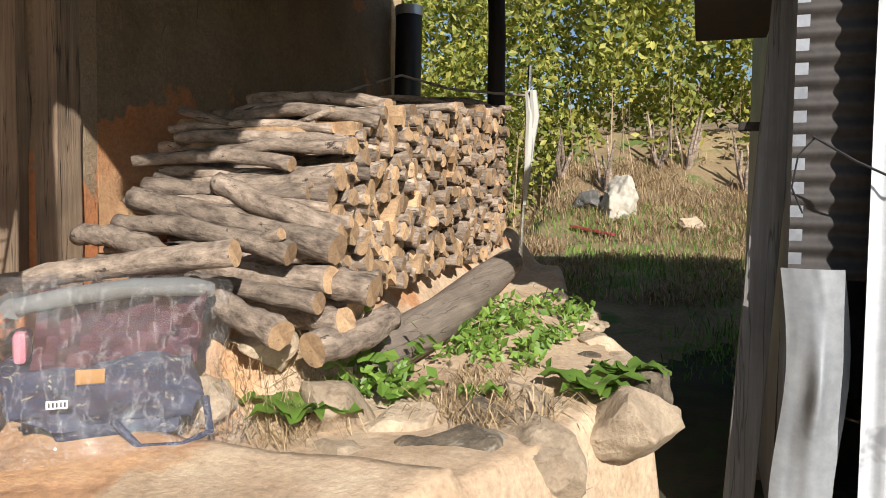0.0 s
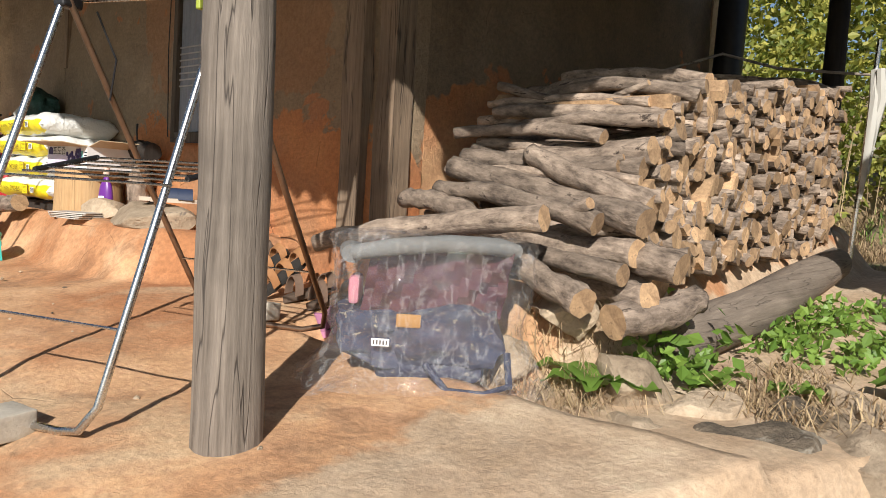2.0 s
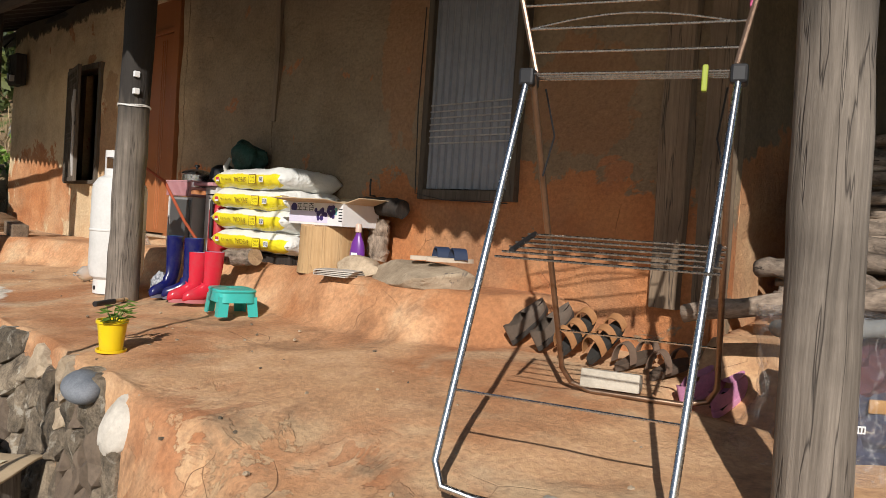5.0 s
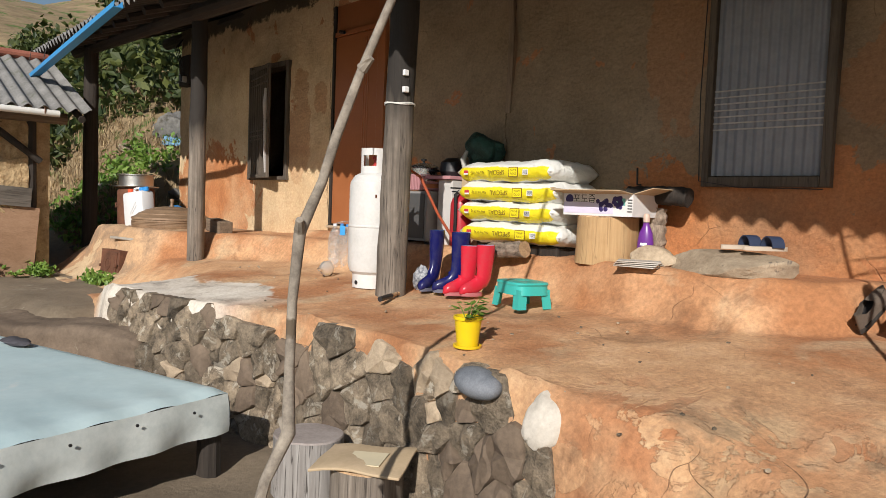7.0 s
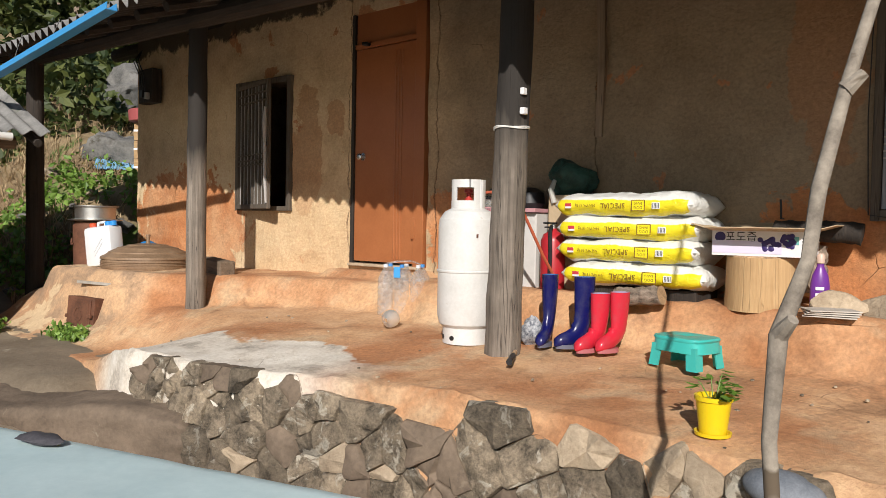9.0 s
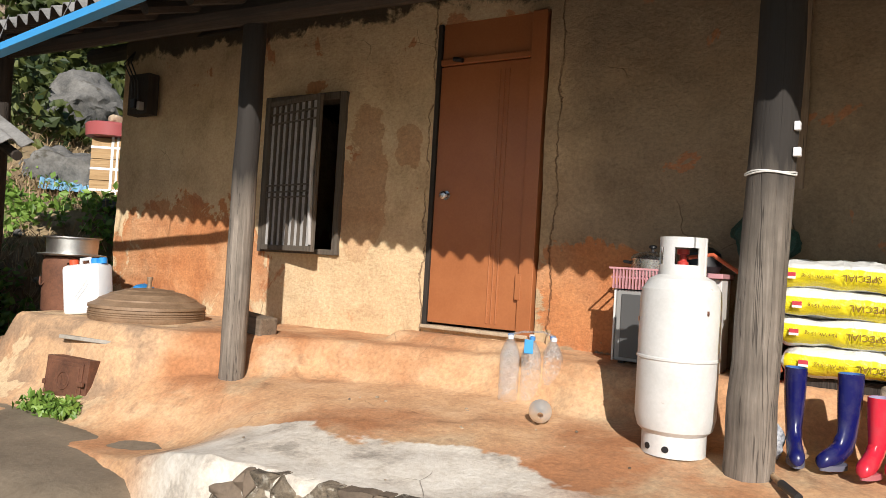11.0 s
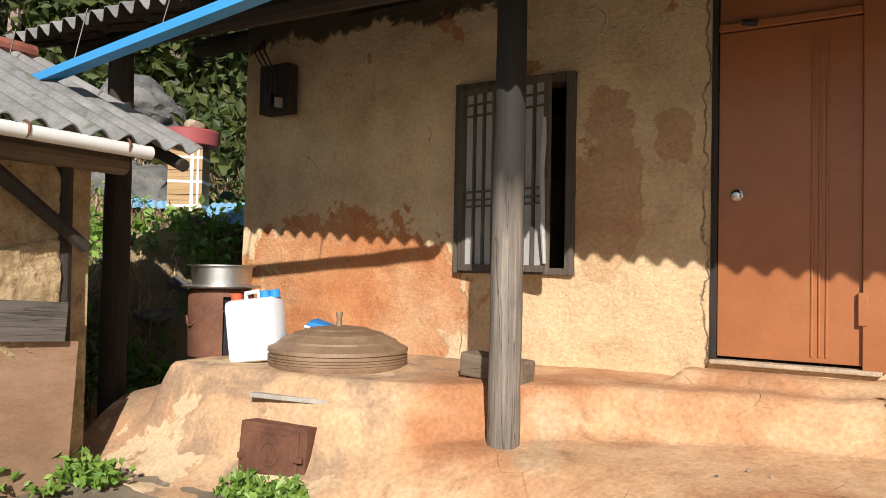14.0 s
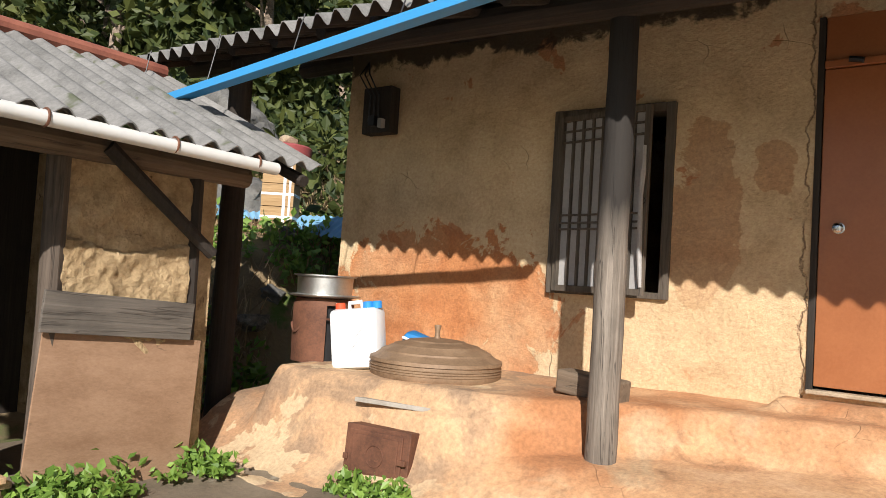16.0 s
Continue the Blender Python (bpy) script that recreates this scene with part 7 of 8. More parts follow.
# ---- drying rack ----
def drying_rack():
    d = base("drying_rack", "folding steel clothes drying rack standing on the terrace", "drying rack", pose(-1.964, -1.20, 0, 0, 0, 20.5))
    hw, hz = 0.28, 1.085
    FOOT = max(terrace_z(-1.90 + 0.05 * k, -1.55 + 0.019 * k) for k in range(-6, 7)) + 0.012
    BACK = max(terrace_z(-2.19 + 0.05 * k, -0.58 + 0.019 * k) for k in range(-6, 7)) + 0.012

    def leg(y, z0):
        return [(-hw, 0, hz), (-hw, y * 0.55, hz - (hz - z0) * 0.55), (-hw, y * 0.94, z0 + 0.075), (-hw + 0.03, y, z0 + 0.02), (-hw + 0.11, y + (0.02 if y < 0 else -0.01), z0), (hw - 0.11, y + (0.02 if y < 0 else -0.01), z0), (hw - 0.03, y, z0 + 0.02), (hw, y * 0.94, z0 + 0.075), (hw, y * 0.55, hz - (hz - z0) * 0.55), (hw, 0, hz)]
    part("front_leg", tubed([(x * (1 + 0.02 * (hz - z)) - 0.06 * (hz - z), y, z) for x, y, z in leg(-0.35, FOOT)], 0.0105, 10), STEEL, d, smooth=True)
    part("back_leg", tubed([(x * 0.95, y, z) for x, y, z in leg(0.66, BACK)], 0.010, 10), grainy("bronze_tube", (0.22, 0.14, 0.09), (0.34, 0.23, 0.16), 5, 60, 0.35, 0.8), d, smooth=True)
    part("front_rung", tubed([(-hw - 0.052, -0.262, 0.225), (hw - 0.052, -0.262, 0.225)], 0.004, 6), STEEL, d)
    part("back_rung", tubed([(-hw * 0.95, 0.515, 0.31), (hw * 0.95, 0.515, 0.31)], 0.004, 6), STEEL, d)
    for s in (-1, 1):
        part("joint", boxed(s * hw - 0.022, -0.02, hz - 0.03, s * hw + 0.022, 0.05, hz + 0.02, 0.008), BLACK, d, "black plastic joint")
    for k in range(6):
        part("top_rod", tubed([(-hw, 0.0 + 0.012 * k, hz + 0.005 - 0.004 * (k % 2)), (hw, 0.0 + 0.012 * k, hz + 0.005 - 0.004 * (k % 2))], 0.0035, 6), STEEL, d)
    wing = [(-hw + 0.02, 0.03, hz), (-hw - 0.055, 0.06, hz + 0.25), (-hw - 0.15, 0.10, hz + 0.62), (-hw - 0.08, 0.11, hz + 0.68), (hw + 0.05, 0.11, hz + 0.68), (hw + 0.11, 0.10, hz + 0.62), (hw + 0.035, 0.06, hz + 0.25), (hw - 0.015, 0.03, hz)]
    part("wing_frame", tubed(wing, 0.008, 8), grainy("copper_tube", (0.30, 0.19, 0.13), (0.42, 0.28, 0.20), 5, 60, 0.35, 0.8), d, smooth=True)
    for k, z in enumerate((0.075, 0.145, 0.215, 0.33, 0.45)):
        part("wing_rod", tubed([(-hw + 0.02 - 0.28 * z, 0.035 + 0.1 * z, hz + z), (0, 0.035 + 0.1 * z, hz + z), (hw - 0.015 + 0.2 * z, 0.035 + 0.1 * z, hz + z)], 0.0037, 6), STEEL, d)
    part("wing_wire", tubed([(-hw - 0.02 + 0.056 * k, 0.05, hz + 0.145 + 0.035 * math.sin(math.pi * k / 10)) for k in range(11)], 0.003, 6), STEEL, d)
    shelf = lambda y: 0.575 + 0.22 * (y + 0.17)
    for s in (-1, 1):
        part("shelf_bracket", tubed([(s * (hw - 0.02), -0.10, shelf(-0.10)), (s * (hw - 0.02), 0.12, shelf(0.12))], 0.008, 8), BLACK, d, "black plastic bracket")
    for k in range(6):
        y = -0.178 + 0.058 * k
        part("shelf_rod", tubed([(-hw, y, shelf(y)), (hw, y, shelf(y))], 0.0035, 6), STEEL, d)
    peg = part("clothes_peg", boxed(hw + 0.01, 0.05, hz + 0.18, hw + 0.03, 0.07, hz + 0.25, 0.004), plastic("pink_peg", (0.75, 0.13, 0.30), 0.4), d, "pink clothes peg")
    part("clothes_peg", boxed(hw - 0.09, -0.012, hz - 0.05, hw - 0.075, 0.008, hz + 0.02, 0.004), plastic("lime_peg", (0.35, 0.42, 0.06), 0.4), d, "lime clothes peg")
    for s in (-1, 1):
        part("chain", tubed([(s * (hw - 0.03), 0.09, hz - 0.02), (s * (hw - 0.05), 0.15, hz - 0.15), (s * hw * 0.93, 0.16, hz - 0.27)], 0.003, 6), BLACK, d)
    return d


drying_rack()
BLOCK = grainy("cement_brick", (0.40, 0.36, 0.29), (0.58, 0.53, 0.44), 9, 90, 0.95, bump=0.9, depth=0.006)


def cement_brick(x, y, z, yaw, tilt):
    bm = boxed(-0.105, -0.048, 0, 0.105, 0.048, 0.066, 0.004)
    bmesh.ops.subdivide_edges(bm, edges=bm.edges[:], cuts=4, use_grid_fill=True)
    for v in bm.verts:
        v.co += noise.noise_vector(v.co * 30 + Vector((x, y, 0))) * 0.0022
    ob = part("cement_brick", bm, BLOCK, None, smooth=True, angle=35)
    ob.matrix_basis = pose(x, y, z, tilt, 0, yaw)
    return tagged(ob, "rough grey cement brick weighing down the drying rack", "brick", group="cement bricks on the rack")


cement_brick(-1.845, -1.605, -0.045, 104, 3)
cement_brick(-2.30, -0.585, 0.092, 22, -8)


# ---- shoes by the wall ----
def shoe(name, x, y, yaw, col, sole_col, label, group, open_toe=False, tilt=-38, strap=0, length=0.27):
    s = base(name, label, "shoe", pose(x, y, terrace_z(x, y) + 0.006) @ pose(0, 0, 0, 0, 0, yaw) @ pose(0, 0, 0, 0, tilt, 0), group=group)
    k = length / 0.27
    n = 28
    out = []
    for i in range(n):
        a = 2 * math.pi * i / n
        u = 0.5 - 0.5 * math.cos(a)
        wd = 0.036 + 0.014 * smooth(0.3, 0.75, u) - 0.004
        out.append((0.27 * u * k, wd * math.sin(a) * (1.0 if u < 0.97 else 0.8)))
    bm = bmesh.new()
    rows = [[bm.verts.new((px, py * f, z)) for px, py in out] for z, f in ((0.0, 0.94), (0.012, 1.05), (0.026, 1.0))]
    for a, b in zip(rows, rows[1:]):
        for i in range(n):
            bm.faces.new((a[i], a[(i + 1) % n], b[(i + 1) % n], b[i]))
    bm.faces.new(rows[0][::-1])
    bm.faces.new(rows[-1])
    part("sole", bm, plastic(name + "_sole", sole_col, 0.7), s, smooth=True)
    m = grainy(name + "_upper", tuple(c * 0.6 for c in col), col, 12, 80, 0.75, bump=0.3, depth=0.003)
    if strap:
        for j in range(strap):
            px = (0.055 + 0.16 * j / max(1, strap - 1)) * k
            h = 0.075 if j == 0 else 0.055 - 0.006 * j
            arc = [(px + 0.02 * math.sin(q * 1.0), 0.046 * math.cos(q), 0.024 + h * math.sin(q)) for q in [math.pi * i / 12 for i in range(13)]]
            bm = bmesh.new()
            for a, b in zip(arc, arc[1:]):
                w = 0.018
                vs = [bm.verts.new(p) for p in ((a[0] - w, *a[1:]), (a[0] + w, *a[1:]), (b[0] + w, *b[1:]), (b[0] - w, *b[1:]))]
                bm.faces.new(vs)
            bmesh.ops.remove_doubles(bm, verts=bm.verts[:], dist=0.0008)
            bmesh.ops.solidify(bm, geom=bm.faces[:], thickness=0.005)
            part("strap", bm, m, s, smooth=True, angle=50)
    else:
        bm = bmesh.new()
        rows = []
        for z, f, lift in ((0.024, 1.0, 0.0), (0.045, 1.0, 0.0), (0.062, 0.86, 0.0), (0.076, 0.55, 0.0)):
            row = []
            for px, py in out:
                u = px / (0.27 * k)
                toe = smooth(0.40, 0.95, u)
                zz = z + (0.030 * smooth(0.25, 0.0, u) + 0.012 * smooth(0.2, 0.5, u) * (1 - toe)) * (z - 0.024) / 0.05 - 0.022 * toe * (z - 0.024) / 0.05
                row.append(bm.verts.new((px, py * (f if u > 0.42 else 0.96 - 0.05 * (z - 0.024) / 0.05), zz)))
            rows.append(row)
        for a, b in zip(rows, rows[1:]):
            for i in range(n):
                bm.faces.new((a[i], a[(i + 1) % n], b[(i + 1) % n], b[i]))
        part("upper", bm, m, s, smooth=True, angle=60)
        top = bmesh.new()
        ids = [i for i in range(n) if out[i][0] / (0.27 * k) > 0.42]
        vs = [top.verts.new((out[i][0], out[i][1] * 0.57, 0.074 - 0.022 * smooth(0.40, 0.95, out[i][0] / (0.27 * k)) + 0.008)) for i in ids]
        top.faces.new(vs)
        part("tongue", top, m, s)
        part("insole", boxed(0.02, -0.026, 0.028, 0.14 * k, 0.026, 0.031), BLACK, s, "dark shoe inside")
    return s


for dx in (0.0, 0.115):
    shoe("walking_shoe", -2.955 + dx * 1.25, -0.33, 84, (0.17, 0.13, 0.10), (0.05, 0.045, 0.04), "worn brown-grey walking shoe leaning by the wall", "pair of walking shoes")
for dx in (0.0, 0.125):
    shoe("strap_sandal", -2.69 + dx * 1.15, -0.34, 84, (0.42, 0.20, 0.08), (0.03, 0.028, 0.025), "tan leather strap sandal leaning by the wall", "pair of leather sandals", strap=3)
for dx in (0.0, 0.11):
    shoe("worn_sandal", -2.43 + dx * 1.4, -0.33, 80, (0.20, 0.13, 0.09), (0.10, 0.07, 0.05), "old brown sandal on the shaded floor", "pair of worn sandals", strap=2, tilt=-12, length=0.25)
for dx in (0.0, 0.12):
    shoe("pink_clog", -2.12 + dx, -0.37, 84, (0.66, 0.28, 0.46), (0.70, 0.32, 0.50), "pink perforated rubber clog in front of the timber", "pair of pink clogs", tilt=-26, length=0.24)
for dx in (0.0, 0.115):
    sl = base("slipper", "flat slipper with a dark strap on the stone slab", "slipper", pose(-3.61 + dx, -0.37, 0.468, 0, 0, 62), group="pair of slippers")
    bm = bmesh.new()
    out = [(0.125 - 0.125 * math.cos(a), (0.036 + 0.008 * (1 - math.cos(a)) / 2) * math.sin(a)) for a in [2 * math.pi * i / 26 for i in range(26)]]
    rows = [[bm.verts.new((px, py, z)) for px, py in out] for z in (0.0, 0.02)]
    for i in range(26):
        bm.faces.new((rows[0][i], rows[0][(i + 1) % 26], rows[1][(i + 1) % 26], rows[1][i]))
    bm.faces.new(rows[0][::-1])
    bm.faces.new(rows[1])
    part("sole", bm, plastic("cream_sole", (0.55, 0.46, 0.36), 0.6), sl)
    bm = bmesh.new()
    for i in range(10):
        q0, q1 = math.pi * i / 10, math.pi * (i + 1) / 10
        vs = [bm.verts.new((px, 0.044 * math.cos(q), 0.015 + 0.052 * math.sin(q))) for px, q in ((0.13, q0), (0.20, q0), (0.20, q1), (0.13, q1))]
        bm.faces.new(vs)
    bmesh.ops.remove_doubles(bm, verts=bm.verts[:], dist=0.0008)
    bmesh.ops.solidify(bm, geom=bm.faces[:], thickness=0.005)
    part("strap", bm, plastic("navy_strap", (0.03, 0.045, 0.09), 0.5), sl, "dark blue strap", smooth=True)


# ---- chair bundle in clear film ----
def bundle():
    b = base("wrapped_bundle", "maroon and navy folding chair bundle wrapped in clear plastic film", "bundle", pose(-1.475, -0.50, terrace_z(-1.40, -0.66) - 0.01, 0, 0, 42) @ Matrix.Diagonal((1.02, 1.0, 0.87, 1)))
    maroon = grainy("maroon_fabric", (0.04, 0.010, 0.016), (0.10, 0.028, 0.04), 8, 90, 0.8)
    navy = grainy("navy_fabric", (0.012, 0.014, 0.035), (0.05, 0.055, 0.10), 8, 90, 0.8, spots=((0.30, 0.27, 0.20), 34, 0.60))
    foam = grainy("grey_foam", (0.13, 0.135, 0.13), (0.20, 0.205, 0.20), 6, 70, 0.9, bump=0.2, depth=0.002)
    bm = boxed(-0.20, -0.06, 0.22, 0.21, 0.10, 0.455)
    bmesh.ops.subdivide_edges(bm, edges=bm.edges[:], cuts=14, use_grid_fill=True)
    for v in bm.verts:
        fold = 0.030 * math.sin((v.co.x - 0.75 * v.co.z) * 58 + 2 * noise.noise(v.co * 5)) * (0.4 + v.co.z)
        v.co += Vector((0.12 * (v.co.z - 0.22), fold - 0.10 * (0.455 - v.co.z), 0.03 * noise.noise(v.co * 6)))
    part("back_cushion", bm, maroon, b, "maroon fabric back", smooth=True)
    bm = boxed(-0.235, -0.14, 0.06, 0.20, 0.10, 0.245)
    bmesh.ops.subdivide_edges(bm, edges=bm.edges[:], cuts=12, use_grid_fill=True)
    for v in bm.verts:
        v.co += noise.noise_vector(v.co * 7) * 0.045 + noise.noise_vector(v.co * 19) * 0.022
    part("seat_bag", bm, navy, b, "navy patterned fabric", smooth=True)
    part("under_bag", boxed(-0.15, -0.12, 0.0, 0.17, 0.10, 0.085, 0.03), navy, b, smooth=True)
    part("foam_roll", tubed([(-0.225, -0.115, 0.425), (-0.1, -0.12, 0.455), (0.05, -0.115, 0.475), (0.19, -0.09, 0.472), (0.245, -0.04, 0.455)], [0.027, 0.029, 0.030, 0.030, 0.027], 14), foam, b, "grey foam armrest roll", smooth=True)
    part("foam_roll", tubed([(-0.235, 0.12, 0.41), (-0.245, 0.0, 0.425), (-0.228, -0.10, 0.42)], 0.032, 12), foam, b, "grey foam armrest roll", smooth=True)
    part("cushion", boxed(-0.24, -0.06, 0.24, -0.205, 0.06, 0.34, 0.015), plastic("rose_fabric", (0.55, 0.22, 0.27), 0.8), b, "rose fabric", smooth=True)
    tag = part("tag", boxed(-0.155, -0.168, 0.128, -0.105, -0.164, 0.153, 0.001), WHITE_INK, b, "white printed tag")
    for k in range(5):
        part("tag_bar", boxed(-0.15 + 0.009 * k, -0.170, 0.134, -0.146 + 0.009 * k, -0.1675, 0.148), BLACK_INK, tag)
    part("patch", boxed(-0.09, -0.147, 0.19, -0.02, -0.14, 0.235, 0.004), plastic("ochre_patch", (0.38, 0.20, 0.06), 0.7), b, "ochre patch", smooth=True)
    part("strap", tubed([(0.0, -0.15, 0.07), (0.06, -0.24, 0.015), (0.16, -0.25, 0.012), (0.235, -0.20, 0.03), (0.23, -0.13, 0.12)], 0.011, 8), navy, b, "navy carrying strap", smooth=True)
    bm = bmesh.new()
    n, rows = 120, 46
    ring = []
    for j in range(rows + 1):
        v = j / rows
        z = 0.49 * (1 - v)
        row = []
        for i in range(n):
            a = 2 * math.pi * i / n
            c, q = math.cos(a), math.sin(a)
            e = 0.42
            rx, ry = 0.285, 0.205
            if v > 0.72:
                f = (v - 0.72) / 0.28
                rx, ry = rx + 0.075 * f * f, ry + 0.085 * f * f
            x, y = rx * math.copysign(abs(c) ** e, c), ry * math.copysign(abs(q) ** e, q)
            cr = 0.030 * noise.fractal((x * 6, y * 6, z * 5 + 7), 1.0, 2.0, 5) + 0.030 * (0.4 - abs(noise.noise((x * 13 + z * 8, y * 13, z * 4)))) + 0.012 * (0.4 - abs(noise.noise((x * 30 - z * 20, y * 30, z * 11))))
            k = 1 + cr / 0.25 * 0.9
            row.append(bm.verts.new((x * k, y * k, max(0.004, z + 0.02 * noise.noise((x * 7, y * 7, 2.0))))))
        ring.append(row)
    for a, c in zip(ring, ring[1:]):
        for i in range(n):
            bm.faces.new((a[i], a[(i + 1) % n], c[(i + 1) % n], c[i]))
    mid = bm.verts.new((0, 0, 0.485))
    inner = [bm.verts.new((v.co.x * 0.5, v.co.y * 0.5, 0.495 + 0.02 * noise.noise((v.co.x * 9, v.co.y * 9, 5)))) for v in ring[0]]
    for i in range(n):
        bm.faces.new((ring[0][i], inner[i], inner[(i + 1) % n], ring[0][(i + 1) % n]))
        bm.faces.new((inner[i], mid, inner[(i + 1) % n]))
    film = part("film", bm, WRAP, b, "crumpled clear plastic film", smooth=True, angle=40)
    film.visible_shadow = False
    bm = bmesh.new()
    rows = []
    for j in range(9):
        u = j / 8
        cx, cy = -0.24 - 0.04 * u, -0.25 - 0.14 * u
        rows.append([bm.verts.new((cx + 0.02 * s + 0.01 * math.sin(j * 2), cy + 0.03 * s, 0.012 + 0.022 * abs(math.sin(j * 1.4 + s)))) for s in (-1, 0, 1)])
    for a, c in zip(rows, rows[1:]):
        for i in range(2):
            bm.faces.new((a[i], a[i + 1], c[i + 1], c[i]))
    part("film_tail", bm, WRAP, b, "twisted tail of film", smooth=True)
    return b


bundle()


# ---- neighbouring shed with mud infill ----
SHED_MUD = grainy("straw_mud", (0.34, 0.225, 0.11), (0.68, 0.50, 0.29), 9.0, 55, 0.95, bump=1.0, depth=0.05, spots=((0.17, 0.105, 0.05), 7.0, 0.64))
PLY = grainy("weathered_plywood", (0.24, 0.135, 0.075), (0.40, 0.25, 0.155), 2.2, 40, 0.8, bump=0.15, depth=0.002, stretch=(1, 1, 2.5), spots=((0.13, 0.08, 0.05), 5.0, 0.65))


def left_shed():
    X = -10.51
    h = base("mud_shed", "small outbuilding with mud infill walls and a slate roof", "shed", kind="structure")
    bm = bmesh.new()
    bmesh.ops.create_grid(bm, x_segments=60, y_segments=96, size=0.5)
    for v in bm.verts:
        y, z = -2.25 + v.co.x * 0.72, 0.72 + v.co.y * 1.34
        v.co = Vector((X - 0.02 + 0.028 * noise.fractal((y * 5, z * 5, 1), 1.0, 2.0, 5) + 0.014 * noise.noise((y * 26, z * 20, 3)) - 0.02 * smooth(1.02, 0.96, z) * 0 + (0.025 if z < 0.93 + 0.03 * math.sin(y * 9) else 0), y, z))
    rim = bmesh.ops.extrude_edge_only(bm, edges=[e for e in bm.edges if e.is_boundary])
    for g in rim["geom"]:
        if isinstance(g, bmesh.types.BMVert):
            g.co.x = X - 0.14
    part("mud_panel", bm, SHED_MUD, h, "cracked straw mud infill", smooth=True, angle=50)
    for y, w in ((-2.625, 0.055), (-1.86, 0.05)):
        part("post", tubed([(X - 0.04, y, -0.30), (X - 0.035, y + 0.01, 0.5), (X - 0.04, y, 1.40)], [w, w * 0.95, w], 9, wob=0.12), wood_material("shed_post_wood", (0.06, 0.045, 0.033), (0.17, 0.13, 0.10)) if y < -2 else DARK_WOOD, h)
    part("beam", tubed([(X - 0.02, -4.4, 1.40), (X, -2.6, 1.41), (X - 0.02, -1.52, 1.40)], [0.065, 0.07, 0.06], 10, wob=0.1), wood_material("shed_beam_wood", (0.10, 0.07, 0.045), (0.26, 0.19, 0.13), along="Y"), h)
    part("brace", tubed([(X + 0.06, -2.44, 1.42), (X + 0.07, -1.79, 0.93)], [0.04, 0.035], 8), DARK_WOOD, h)
    part("side_wall", boxed(X - 2.0, -1.80, -0.35, X - 0.10, -1.66, 1.60), SHED_MUD, h)
    # dark back wall and added inner sheet: the interior's shade put into their colour
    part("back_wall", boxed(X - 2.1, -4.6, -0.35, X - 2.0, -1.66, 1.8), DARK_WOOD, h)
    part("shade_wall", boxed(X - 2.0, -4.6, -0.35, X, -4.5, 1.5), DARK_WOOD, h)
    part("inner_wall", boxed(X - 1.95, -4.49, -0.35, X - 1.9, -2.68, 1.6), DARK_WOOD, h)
    sl = 24
    ob = corrugated("roof_sheet", -4.7, -1.42, 0, 1.75, pose(X + 0.50, 0, 1.455, sl, 0, 90), SLATE, pitch=0.146, depth=0.024, rows=5)
    child(ob, h)
    part("ridge_tiles", tubed([(X - 1.08, -4.7, 2.19), (X - 1.08, -1.44, 2.19)], 0.05, 10), grainy("red_ridge", (0.20, 0.06, 0.04), (0.36, 0.13, 0.08), 5, 50, 0.8), h, "red ridge tiles")
    part("roof_back", boxed(X - 2.3, -4.7, 1.55, X - 1.10, -1.42, 1.57, 0, Matrix.Translation((X - 1.1, 0, 2.15)) @ Matrix.Rotation(radians(-24), 4, "Y") @ Matrix.Translation((1.1 - X, 0, -1.57))), SLATE, h)
    g = part("gutter", tubed([(X + 0.475, -4.6, 1.435), (X + 0.475, -1.72, 1.405)], 0.034, 16), plastic("white_pvc", (0.74, 0.73, 0.69), 0.4), h, "white plastic gutter pipe", smooth=True)
    for y in (-2.95, -2.35, -1.86):
        part("gutter_bracket", tubed([(X + 0.475 + 0.037 * math.cos(a), y, 1.42 + 0.037 * math.sin(a)) for a in [2 * math.pi * i / 16 for i in range(17)]], 0.006, 6, cap=False), RUST, g)
    part("rafter", tubed([(X + 0.46, -1.50, 1.37), (X - 0.6, -1.50, 1.80)], 0.035, 8), DARK_WOOD, h)
    return h


left_shed()
pl = part("plywood_board", boxed(0, -0.45, 0, 0.012, 0.43, 0.79, 0.002), PLY, None)
pl.matrix_basis = pose(-10.445, -2.29, -0.30, -6, -4.5, 0)
tagged(pl, "weathered brown plywood board leaning on the shed wall", "board")
dk = part("grey_board", boxed(0, -0.42, 0, 0.02, 0.40, 0.20, 0.003), wood_material("grey_plank", (0.10, 0.085, 0.07), (0.22, 0.19, 0.16), along="Y"), None)
dk.matrix_basis = pose(-10.475, -2.275, 0.475, -4, 0, 0)
tagged(dk, "dark grey plank nailed above the plywood board", "plank")
for k in range(5):
    ob = part("cut_plank", boxed(-0.3, -0.10, 0, 0.3, 0.10, 0.03, 0.003), CUT_WOOD, None)
    ob.matrix_basis = pose(-10.75 + 0.02 * k, -2.92, -0.28 + 0.033 * k, 0, 0, 8 * (k % 2))
    tagged(ob, "pale plank in the pile inside the shed", "plank", group="planks in the shed")
sk = part("full_sack", rock_bm(0.2, 0.16, 0.25, 88, 2, 3, 0.15), grainy("white_sack", (0.45, 0.43, 0.42), (0.66, 0.64, 0.62), 8, 60, 0.8), None, smooth=True)
sk.matrix_basis = pose(-10.86, -2.88, 0.10)
tagged(sk, "bulging white sack inside the dark shed", "sack")

